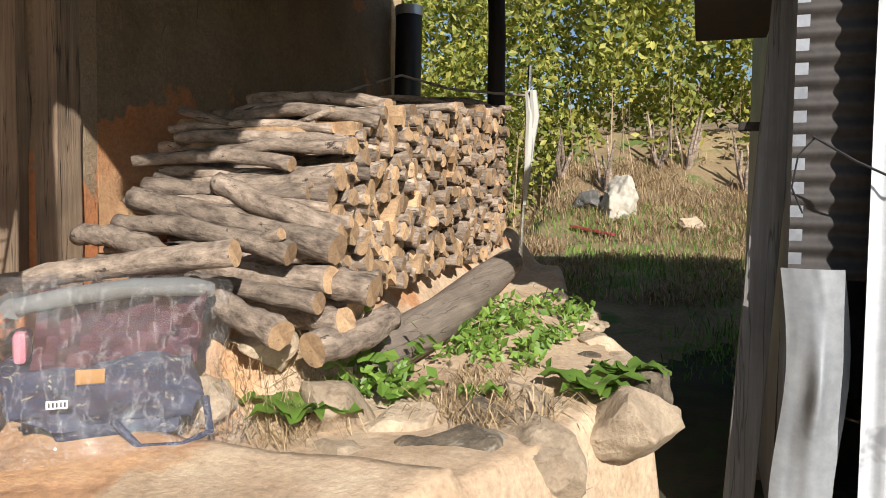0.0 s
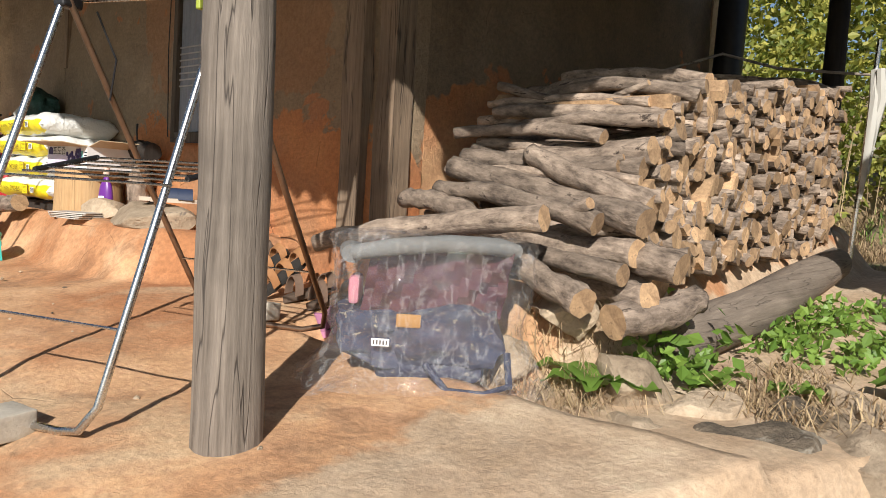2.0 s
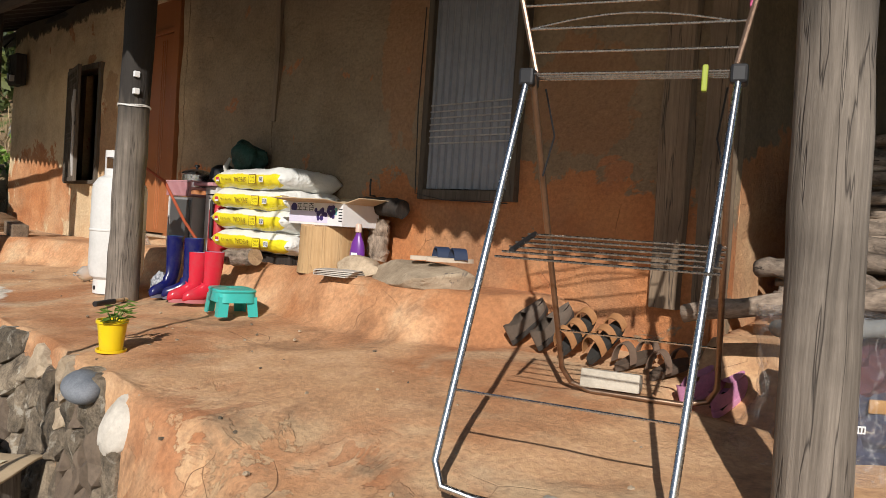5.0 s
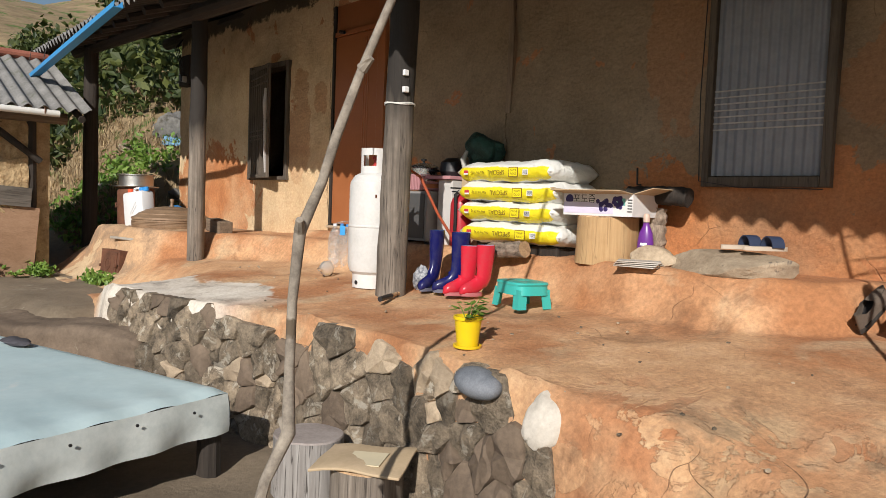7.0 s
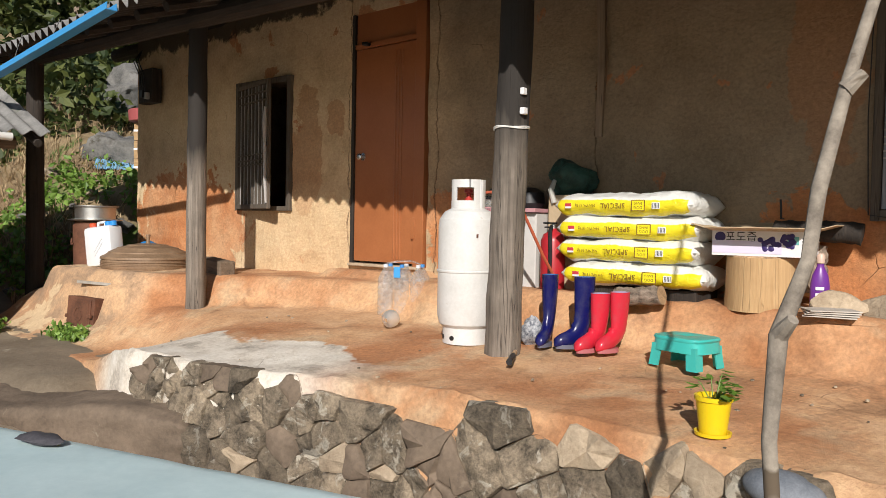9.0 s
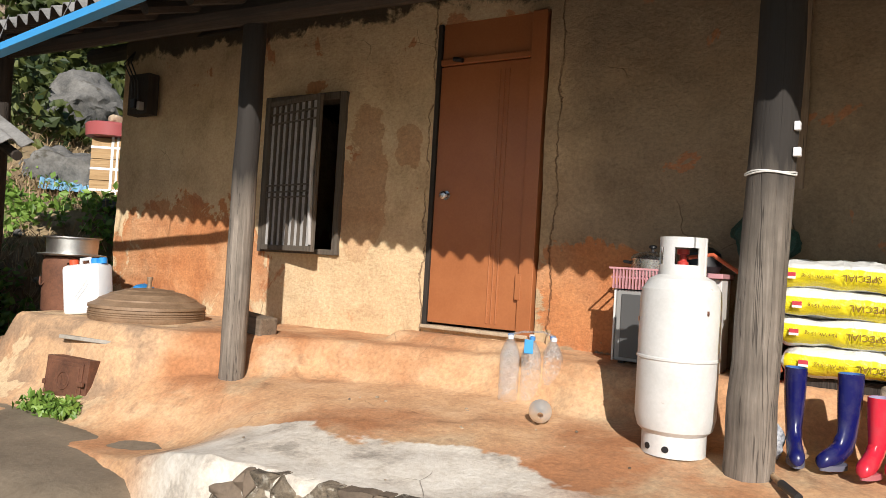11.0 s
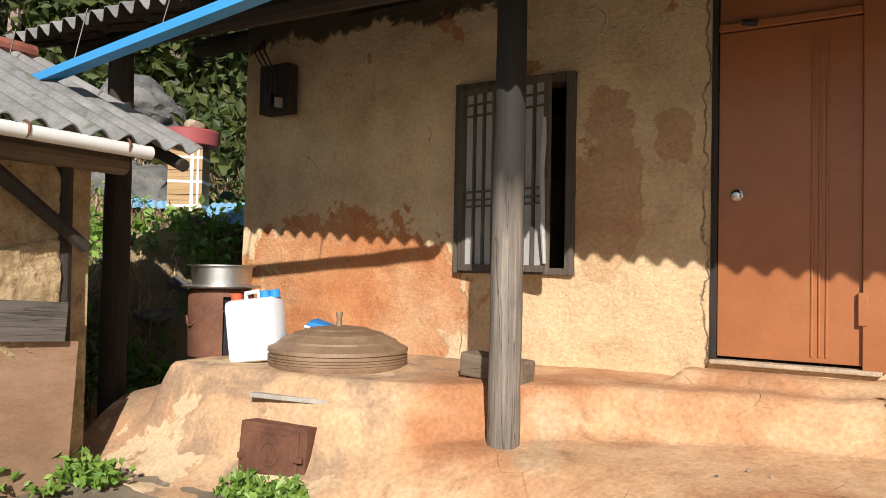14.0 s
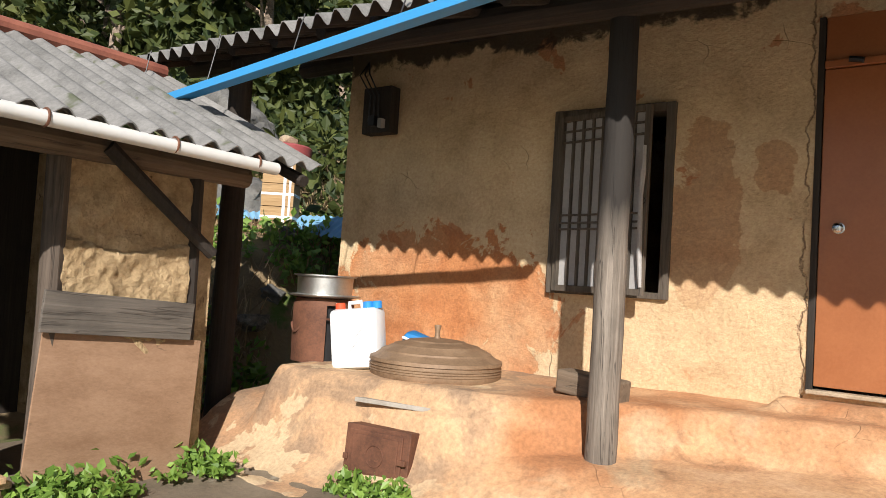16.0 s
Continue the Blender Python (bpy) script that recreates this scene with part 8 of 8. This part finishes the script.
# ---- blue gutter strip under the house eave ----
gut = base("blue_gutter", "sloping sky blue plastic gutter hung under the eave", "gutter")
bm = bmesh.new()
a, b = Vector((-11.72, -1.72, 1.79)), Vector((-8.2, -1.77, 2.145))
prof = [(-0.035, 0.05), (-0.04, 0.0), (0.04, 0.0), (0.035, 0.05), (0.03, 0.05), (0.034, 0.006), (-0.034, 0.006), (-0.03, 0.05)]
vs = [[bm.verts.new(p + Vector((0, y, z))) for y, z in prof] for p in (a, b)]
for i in range(8):
    bm.faces.new((vs[0][i], vs[0][(i + 1) % 8], vs[1][(i + 1) % 8], vs[1][i]))
bm.faces.new(vs[0][::-1])
bm.faces.new(vs[1])
part("channel", bm, plastic("sky_blue_pvc", (0.05, 0.30, 0.62), 0.4), gut)
for k in range(5):
    p = a + (b - a) * (0.08 + 0.21 * k)
    part("hanger", tubed([(p.x, p.y, p.z + 0.02), (p.x, p.y + 0.08, EAVE_Z + 0.10)], 0.004, 6), BLACK, gut)

mb = base("meter_box", "dark wooden meter board with wires under the eave", "meter box")
part("board", boxed(-10.90, -0.14, 1.97, -10.62, -0.03, 2.33, 0.006), DARK_WOOD, mb)
part("switch", boxed(-10.70, -0.19, 2.0, -10.66, -0.142, 2.07, 0.004), plastic("grey_switch", (0.35, 0.34, 0.32), 0.5), mb, "grey switch")
part("switch", boxed(-10.80, -0.185, 2.02, -10.74, -0.142, 2.10, 0.004), BLACK, mb)
for k in range(3):
    part("cable", tubed([(-10.72 - 0.05 * k, -0.16, 2.06), (-10.70 - 0.04 * k, -0.19, 2.25), (-10.8 - 0.05 * k, -0.20, 2.42), (-10.9, -0.1, 2.55)], 0.006, 6), BLACK, mb, smooth=True)


# ---- metal shed beside the path ----
def metal_shed():
    s = base("metal_shed", "patched shed of corrugated metal sheets and boards beside the path", "shed", kind="structure")
    Y = 0.45
    ob = corrugated("front_sheet", 0.572, 2.3, -0.60, 2.2, pose(0, Y, 0, 90), ZINC, pitch=0.0785, depth=0.010, thick=0.002, rows=4)
    child(ob, s)
    # corrugated sheet coloured near-black to hold the shade of the recessed gap
    ob = corrugated("cross_sheet", 0.46, 1.7, -0.38, 0.30, pose(0.66, Y + 0.12, 0, 90, -90, 0), grainy("gap_shade_sheet", (0.02, 0.018, 0.017), (0.07, 0.06, 0.055), 4, 40, 0.7), pitch=0.0785, depth=0.011, thick=0.002, rows=2)
    child(ob, s)
    bm = bmesh.new()
    bmesh.ops.create_grid(bm, x_segments=24, y_segments=40, size=0.5)
    for v in bm.verts:
        x, z = v.co.x, v.co.y
        v.co = Vector((0.435 + x * 0.19 + 0.02 * math.sin(z * 7), Y + 0.07 - 0.03 * math.sin((x + 0.5) * 3.0) + 0.012 * noise.fractal((x * 2, z * 2.5, 2), 1.0, 2.0, 3) - 0.045 * math.exp(-((x - 0.0) ** 2 + (z - 0.12) ** 2) * 60), -0.06 + z * 1.12))
    part("bent_sheet", bm, grainy("dull_flat_sheet", (0.22, 0.235, 0.25), (0.36, 0.375, 0.39), 3.0, 30, 0.55, 0.2, bump=0.15, depth=0.003), s, "dented flat metal sheet", smooth=True, angle=60)
    m = Matrix.Translation((0.262, Y + 0.30, 0)) @ Matrix.Rotation(radians(3.4), 4, "Y")
    part("board", boxed(-0.052, -0.02, -0.62, 0.052, 0.015, 2.2, 0.003, m), wood_material("grey_board_wood", (0.13, 0.125, 0.12), (0.27, 0.26, 0.25)), s, "tall grey leaning board")
    part("post", tubed([(0.40, Y + 0.30, -0.6), (0.43, Y + 0.30, 2.2)], 0.05, 8), DARK_WOOD, s)
    part("side_wall", boxed(0.36, Y + 0.12, -0.6, 0.40, 3.0, 2.0), DARK_ZINC, s)
    part("back_wall", boxed(0.36, 3.0, -0.6, 2.3, 3.04, 2.0), DARK_ZINC, s)
    part("end_wall", boxed(2.3, Y, -0.6, 2.34, 3.04, 2.1), DARK_ZINC, s)
    part("roof_panel", boxed(0.03, Y - 0.02, 1.49, 0.34, 1.6, 1.52, 0.003), DARK_WOOD, s, "dark overhanging roof panel")
    part("roof_top", boxed(0.30, Y - 0.1, 2.2, 2.5, 3.2, 2.23), DARK_ZINC, s)
    part("peg", boxed(0.20, Y + 0.32, 0.98, 0.36, Y + 0.36, 1.01, 0.004), DARK_WOOD, s)
    part("wire", tubed([(0.40, Y - 0.04, 0.92), (0.52, Y - 0.06, 0.84), (0.8, Y - 0.05, 0.70)], 0.004, 6), BLACK, s)
    part("wire", tubed([(0.42, Y - 0.03, 0.93), (0.36, Y - 0.05, 0.86), (0.345, Y - 0.05, 0.76), (0.38, Y - 0.04, 0.68)], 0.003, 6), BLACK, s)
    return s


metal_shed()


# ---- slope behind: rocks, hive, weeds ----
def slope_rock(name, x, y, s, seed, mat, label, flat=0.8, sink=0.3):
    return loose_rock(name, x, y, yard_z(x, y) + s * flat * (1 - sink) * 0.6, s, s * 0.8, s * flat, seed, mat, label, (0, 0, seed * 37), 15, sub=4 if s < 0.4 else 5, rough=0.24)


slope_rock("boulder", -0.98, 8.3, 0.40, 81, BLOCK, "pale split boulder on the weedy slope", 0.95)
slope_rock("boulder", -1.45, 8.5, 0.30, 82, ROCK, "grey boulder on the weedy slope", 0.7)
slope_rock("boulder", 0.0, 7.8, 0.2, 83, TAN_STONE, "small tan stone on the weedy slope", 0.6)
slope_rock("boulder", -14.75, 1.45, 0.62, 84, ROCK, "huge grey lichen-covered boulder behind the house", 0.85, 0.9)
slope_rock("boulder", -16.2, 2.6, 0.8, 85, ROCK, "large grey boulder behind the hives", 0.9)
for i in range(16):
    r = random.Random(300 + i)
    slope_rock("rubble_stone", -12.1 - r.random() * 2.6, -0.9 + r.random() * 2.6, r.uniform(0.08, 0.22), 90 + i, ROCK if i % 2 else STONE, "loose rubble stone on the slope behind the house", 0.6)
red = part("red_plank", boxed(-0.33, -0.05, 0, 0.33, 0.05, 0.03, 0.003), plastic("faded_red", (0.32, 0.05, 0.05), 0.6), None)
red.matrix_basis = pose(-1.25, 7.6, yard_z(-1.25, 7.6) + 0.03, 0, 8, -28)
tagged(red, "faded red plank lying in the dry weeds", "plank")


def bee_hive():
    z = yard_z(-13.7, 1.6)
    h = base("bee_hive", "stacked wooden bee hive boxes with a red basin on top", "bee hive", pose(-13.7, 1.56, z, 0, 0, 35) @ Matrix.Diagonal((0.86, 0.86, 1.0, 1)))
    wood = wood_material("hive_wood", (0.36, 0.22, 0.10), (0.56, 0.38, 0.20), along="X", crack=0.2)
    part("stand", boxed(-0.28, -0.25, -0.05, 0.28, 0.25, 0.08, 0.01), STONE, h)
    for k in range(6):
        part("hive_box", boxed(-0.22, -0.2, 0.082 + 0.135 * k, 0.22, 0.2, 0.082 + 0.135 * k + 0.128, 0.004), wood, h)
        part("tape", boxed(-0.223, -0.203, 0.075 + 0.135 * k, 0.223, 0.203, 0.105 + 0.135 * k, 0.002), WHITE_INK, h, "white sealing tape") if k in (1, 3, 5) else None
    part("strap", boxed(0.07, -0.207, 0.08, 0.11, -0.204, 0.90), WHITE_INK, h)
    part("strap", boxed(0.15, -0.207, 0.08, 0.18, -0.204, 0.90), WHITE_INK, h)
    part("entrance", boxed(-0.10, -0.21, 0.09, 0.05, -0.2035, 0.135), plastic("yellow_entrance", (0.7, 0.5, 0.03), 0.5), h)
    part("basin", lathed([(0.30, 0.90), (0.37, 0.91), (0.385, 1.06), (0.36, 1.08), (0.05, 1.09)], 28), plastic("red_basin", (0.38, 0.09, 0.09), 0.5), h, "upturned dark red basin", smooth=True)
    st = part("weight_stone", rock_bm(0.13, 0.1, 0.09, 97, 6, 3), TAN_STONE, h, "stone weighing the basin down", smooth=True)
    st.matrix_basis = pose(0.05, 0, 1.15)
    return h


bee_hive()
for k, (x, y, yaw) in enumerate(((-13.15, 1.75, 20), (-14.3, 1.5, 60))):
    ob = corrugated("blue_sheet", -0.45, 0.45, -0.35, 0.35, pose(x, y, yard_z(x, y) + 0.17, 24, 0, yaw), plastic("blue_roof_sheet", (0.22, 0.45, 0.66), 0.5), pitch=0.09, depth=0.008, thick=0.003, rows=2)
    tagged(ob, "pale blue corrugated sheet leaning by the bee hive", "metal sheet")
ws = part("white_hut", boxed(-21.5, 1.6, 2.2, -19.5, 2.6, 3.4, 0.02), WHITE_PAINT, None)
tagged(ws, "small white hut far behind the house", "hut")

# ---- plants ----
rng = np.random.RandomState(4)


def strip_cloud(name, roots, length, width, mat, label, category, seed, bend=0.6, spread=0.35):
    """Grass or straw: narrow bent blades from their roots, as one mesh."""
    r = np.random.RandomState(seed)
    n = len(roots)
    p = np.asarray(roots, float)
    a = r.uniform(0, 6.283, n)
    d = np.stack([np.cos(a), np.sin(a), np.zeros(n)], 1)
    w = np.stack([-np.sin(a), np.cos(a), np.zeros(n)], 1) * width * r.uniform(0.6, 1.3, (n, 1)) / 2
    h = length * r.uniform(0.4, 1.2, (n, 1))
    lean = r.uniform(0, spread, (n, 1))
    up = np.array([[0, 0, 1.0]])
    mid = p + up * h * 0.6 + d * h * lean
    tip = p + up * h * (1 - bend * lean) + d * h * (lean * 2.2)
    verts = np.concatenate([p - w, p + w, mid + w * 0.8, mid - w * 0.8, tip], 1).reshape(-1, 3)
    i = np.arange(n)[:, None] * 5
    faces = np.concatenate([i, i + 1, i + 2, i, i + 2, i + 3, i + 3, i + 2, i + 4], 1).reshape(-1, 3)
    ob = new(name, mesh_of(name, verts.tolist(), faces.tolist(), mat))
    return tagged(ob, label, category, kind="stuff")


def scatter(n, x0, x1, y0, y1, height, clump=0.0, seed=0):
    r = np.random.RandomState(seed)
    out = []
    while len(out) < n:
        x, y = r.uniform(x0, x1), r.uniform(y0, y1)
        if clump and noise.noise((x * clump, y * clump, seed)) < r.uniform(-0.35, 0.35):
            continue
        out.append((x, y, height(x, y)))
    return out


# bank of bushes behind the weedy slope
pts = []
r = np.random.RandomState(11)
while len(pts) < 62000:
    x, y = r.uniform(-11, 5.5), r.uniform(9.5, 12.8)
    z0 = yard_z(x, y)
    top = 5.6 + 1.3 * noise.noise((x * 0.8, y * 0.4, 3.0))
    z = z0 + 0.15 + (top - z0) * r.uniform(0, 1) ** 0.9
    if noise.noise((x * 1.3, y * 1.3, z * 1.1)) + 0.25 * (y - 10.4) < -0.16:
        continue
    pts.append((x, y - 0.5 * noise.noise((x * 1.1, z * 1.1, 5.0)), z))
leaf_cloud("bush_bank", pts, 0.085, BUSH, "dense sunlit bank of yellow-green climbing bushes", "bushes", 5)
strip_cloud("cane_stems", scatter(90, -9, 4.5, 9.3, 10.2, yard_z, 0, 5), 1.5, 0.018, STRAW, "upright pale cane stems in front of the bushes", "stems", 6, 0.2, 0.12)
strip_cloud("dry_weeds", scatter(24000, -3.2, 3.2, 4.6, 10.0, yard_z, 1.1, 7), 0.15, 0.011, STRAW, "dry straw-coloured weeds on the slope", "weeds", 8, 0.9, 0.9)
strip_cloud("green_grass", scatter(9000, -3.0, 3.0, 2.9, 8.6, yard_z, 0.8, 9), 0.13, 0.012, LEAF, "short green grass between the dry weeds", "grass", 10, 0.5, 0.5)
for k in range(7):
    x, y = -2.2 + 0.75 * k + rng.uniform(-0.2, 0.2), 9.4 + rng.uniform(-0.3, 0.4)
    z = yard_z(x, y)
    sh = base("pruned_shrub", "bare pruned shrub with thick twisted stems", "shrub", group="pruned shrubs")
    for q in range(4):
        a = rng.uniform(0, 6.28)
        part("stem", tubed([(x, y, z - 0.05), (x + 0.12 * math.cos(a), y + 0.12 * math.sin(a), z + 0.25), (x + 0.2 * math.cos(a + 0.5), y + 0.2 * math.sin(a + 0.5), z + 0.55 + 0.1 * q)], [0.045, 0.03, 0.014], 7), BARK, sh)


def rosette(x, y, z, r0, n, label, seed):
    """A broad-leaved weed: long leaves with a midrib fold round one root."""
    rr = random.Random(seed)
    w = base("broadleaf_weed", label, "weed", pose(x, y, z), group="weeds by the firewood")
    for k in range(n):
        a = 2.4 * k + rr.uniform(-0.3, 0.3)
        ln, wd, lift = r0 * rr.uniform(0.7, 1.15), r0 * rr.uniform(0.22, 0.34), rr.uniform(0.25, 0.95)
        bm = bmesh.new()
        rows = []
        for j in range(7):
            u = j / 6
            hw = wd * (math.sin(math.pi * min(1, u * 0.86 + 0.10)) ** 1.2) * (0.35 if u < 0.18 else 1)
            d = ln * u
            h = ln * lift * (u - 0.75 * u * u) + 0.01
            c = Vector((d * math.cos(a), d * math.sin(a), h))
            s = Vector((-math.sin(a), math.cos(a), 0)) * hw
            wv = 0.012 * math.sin(j * 2 + k)
            rows.append([bm.verts.new(c - s + Vector((0, 0, 0.25 * hw + wv))), bm.verts.new(c), bm.verts.new(c + s + Vector((0, 0, 0.25 * hw - wv)))])
        for p, q in zip(rows, rows[1:]):
            for i in range(2):
                bm.faces.new((p[i], p[i + 1], q[i + 1], q[i]))
        part("leaf", bm, LEAF, w, smooth=True, angle=60)
    return w


for i, (x, y, r0, n) in enumerate(((-1.04, -0.22, 0.18, 12), (-0.84, 0.16, 0.12, 9), (-0.26, 0.36, 0.18, 12), (-0.16, 0.58, 0.16, 11), (-0.62, 0.22, 0.10, 8))):
    rosette(x, y, max(terrace_z(x, y), 0.0 if i == 0 else -0.05) + 0.005, r0, n, "fresh green broad-leaved weed growing between the rocks", 30 + i)
strip_cloud("dead_straw", [(x, y, max(z, -0.12) + 0.01) for x, y, z in scatter(420, -0.75, -0.32, -0.06, 0.5, terrace_z, 1.6, 13)], 0.08, 0.005, STRAW, "tangled dead straw hanging over the rocks", "straw", 14, 1.3, 1.4)
pts = []
r = np.random.RandomState(15)
for x, y, z in scatter(85, -1.0, -0.42, 0.35, 1.75, terrace_z, 1.7, 15):
    for _ in range(9):
        pts.append((x + r.normal(0, 0.03), y + r.normal(0, 0.03), z + 0.02 + abs(r.normal(0, 0.035))))
leaf_cloud("low_weeds", pts, 0.028, LEAF, "low leafy green weeds on the platform by the firewood", "weeds", 16)
pts = []
for x, y, z in scatter(22, -1.08, -0.84, 0.0, 0.40, terrace_z, 0, 17):
    for _ in range(8):
        pts.append((x + r.normal(0, 0.025), y + r.normal(0, 0.025), max(z, 0.02) + 0.03 + abs(r.normal(0, 0.07))))
leaf_cloud("low_weeds", pts, 0.034, LEAF, "leafy green weeds at the near end of the firewood", "weeds", 18)
strip_cloud("dry_needles", [(x, y, z + 0.008) for x, y, z in scatter(700, -1.35, -0.95, -0.42, 0.0, terrace_z, 0, 19)], 0.07, 0.003, STRAW, "fallen brown needles on the clay", "needles", 20, 1.5, 1.9)
pts = []
for x, y, z in scatter(110, -10.48, -10.12, -2.75, -1.75, yard_z, 1.2, 21):
    for _ in range(9):
        pts.append((x + r.normal(0, 0.04), y + r.normal(0, 0.04), z + 0.02 + abs(r.normal(0, 0.05))))
leaf_cloud("yard_weeds", pts, 0.034, LEAF, "green weeds along the foot of the shed wall", "weeds", 22)
pts = []
for x, y, z in scatter(60, -9.6, -9.15, -1.60, -1.40, yard_z, 0, 23):
    for _ in range(9):
        pts.append((x + r.normal(0, 0.03), y + r.normal(0, 0.03), z + 0.02 + abs(r.normal(0, 0.04))))
leaf_cloud("yard_weeds", pts, 0.03, LEAF, "green weeds round the stone by the hearth", "weeds", 24)
for i, (x, y, r0) in enumerate(((-10.2, -2.35, 0.11), (-10.3, -2.05, 0.10))):
    rosette(x, y, yard_z(x, y), r0, 9, "broad-leaved green weed by the plywood board", 50 + i)

# slopes and woods to the side
pts = []
r = np.random.RandomState(25)
while len(pts) < 16000:
    x, y = r.uniform(-26, -12.0), r.uniform(2.6, 12)
    z = yard_z(x, y) + abs(r.normal(0, 0.55)) * (0.6 + 0.8 * (noise.noise((x * 0.7, y * 0.7, 1)) + 0.5))
    if y < 4.2 and z > yard_z(x, y) + 0.7:
        continue
    pts.append((x, y, z))
while len(pts) < 30000:
    x, y = r.uniform(-25, -15.3), r.uniform(-3.5, 4.2)
    lump = noise.noise((x * 0.9, y * 0.9, 4.0)) + 0.25
    if lump > 0:
        pts.append((x, y, yard_z(x, y) + r.uniform(0, 1) * 1.5 * lump))
leaf_cloud("slope_bushes", pts, 0.13, FAR_LEAF, "green bushes covering the slope behind the house", "bushes", 26)
pts = []
for x, y, z in scatter(700, -14.6, -11.5, -1.0, 3.0, yard_z, 0.9, 27):
    for _ in range(7):
        pts.append((x + r.normal(0, 0.06), y + r.normal(0, 0.06), z + 0.03 + abs(r.normal(0, 0.09))))
leaf_cloud("slope_weeds", pts, 0.06, LEAF, "low green weeds beside the bee hive", "weeds", 28)
strip_cloud("slope_straw", scatter(9000, -17, -11.5, -1.0, 4.5, yard_z, 0.9, 29), 0.22, 0.014, STRAW, "dry grass on the slope behind the house", "grass", 30, 0.9, 0.8)


def woods_tree(x, y, h, seed):
    r = np.random.RandomState(seed)
    z = yard_z(x, y)
    t = base("tree", "dense dark green tree on the far hillside", "tree", group="hillside trees")
    part("trunk", tubed([(x, y, z - 0.3), (x + 0.1, y, z + h * 0.4), (x, y + 0.1, z + h * 0.9)], [0.18, 0.12, 0.03], 8), BARK, t)
    for k in range(4):
        a = r.uniform(0, 6.28)
        part("limb", tubed([(x, y, z + h * (0.3 + 0.12 * k)), (x + h * 0.22 * math.cos(a), y + h * 0.22 * math.sin(a), z + h * (0.45 + 0.12 * k))], [0.07, 0.02], 6), BARK, t)
    pts = []
    while len(pts) < 2600:
        p = r.normal(0, 1, 3)
        p *= (r.uniform(0.5, 1.0) ** 0.4) / np.linalg.norm(p)
        q = np.array([x, y, z + h * 0.58]) + p * np.array([h * 0.36, h * 0.36, h * 0.44])
        if noise.noise((q[0] * 0.9, q[1] * 0.9, q[2] * 0.9)) > -0.12:
            pts.append(q)
    ob = leaf_cloud("crown", pts, 0.20, FAR_LEAF, "", "", seed, kind="")
    child(ob, t)


for k in range(16):
    r = random.Random(60 + k)
    woods_tree(-19.0 - 1.9 * (k % 8) - r.random(), 5.5 + 6.0 * (k // 8) + r.uniform(-1.5, 1.5) + 0.2 * (k % 8), r.uniform(4.5, 7.0), 70 + k)


# ---- small things on the terrace ----
for k, (dz, w) in enumerate(((1.30, 0.028), (1.40, 0.022))):
    part("insulator", boxed(-5.325, -1.075, dz, -5.325 + w, -1.04, dz + 0.035, 0.004), WHITE_INK, post_m, "small white insulator")
rnd = random.Random(41)
for i in range(60):
    x, y = rnd.uniform(-7.6, -1.3), rnd.uniform(-1.9, -0.75)
    s = rnd.uniform(0.005, 0.014)
    ob = part("pebble", rock_bm(s, s * 0.8, s * 0.6, 400 + i % 9, 4, 1), TAN_STONE if i % 3 else STONE)
    ob.matrix_basis = pose(x, y, terrace_z(x, y) + s * 0.3, 0, 0, i * 40)
    tagged(ob, "small pebble lying on the clay floor", "pebble", group="pebbles on the terrace")
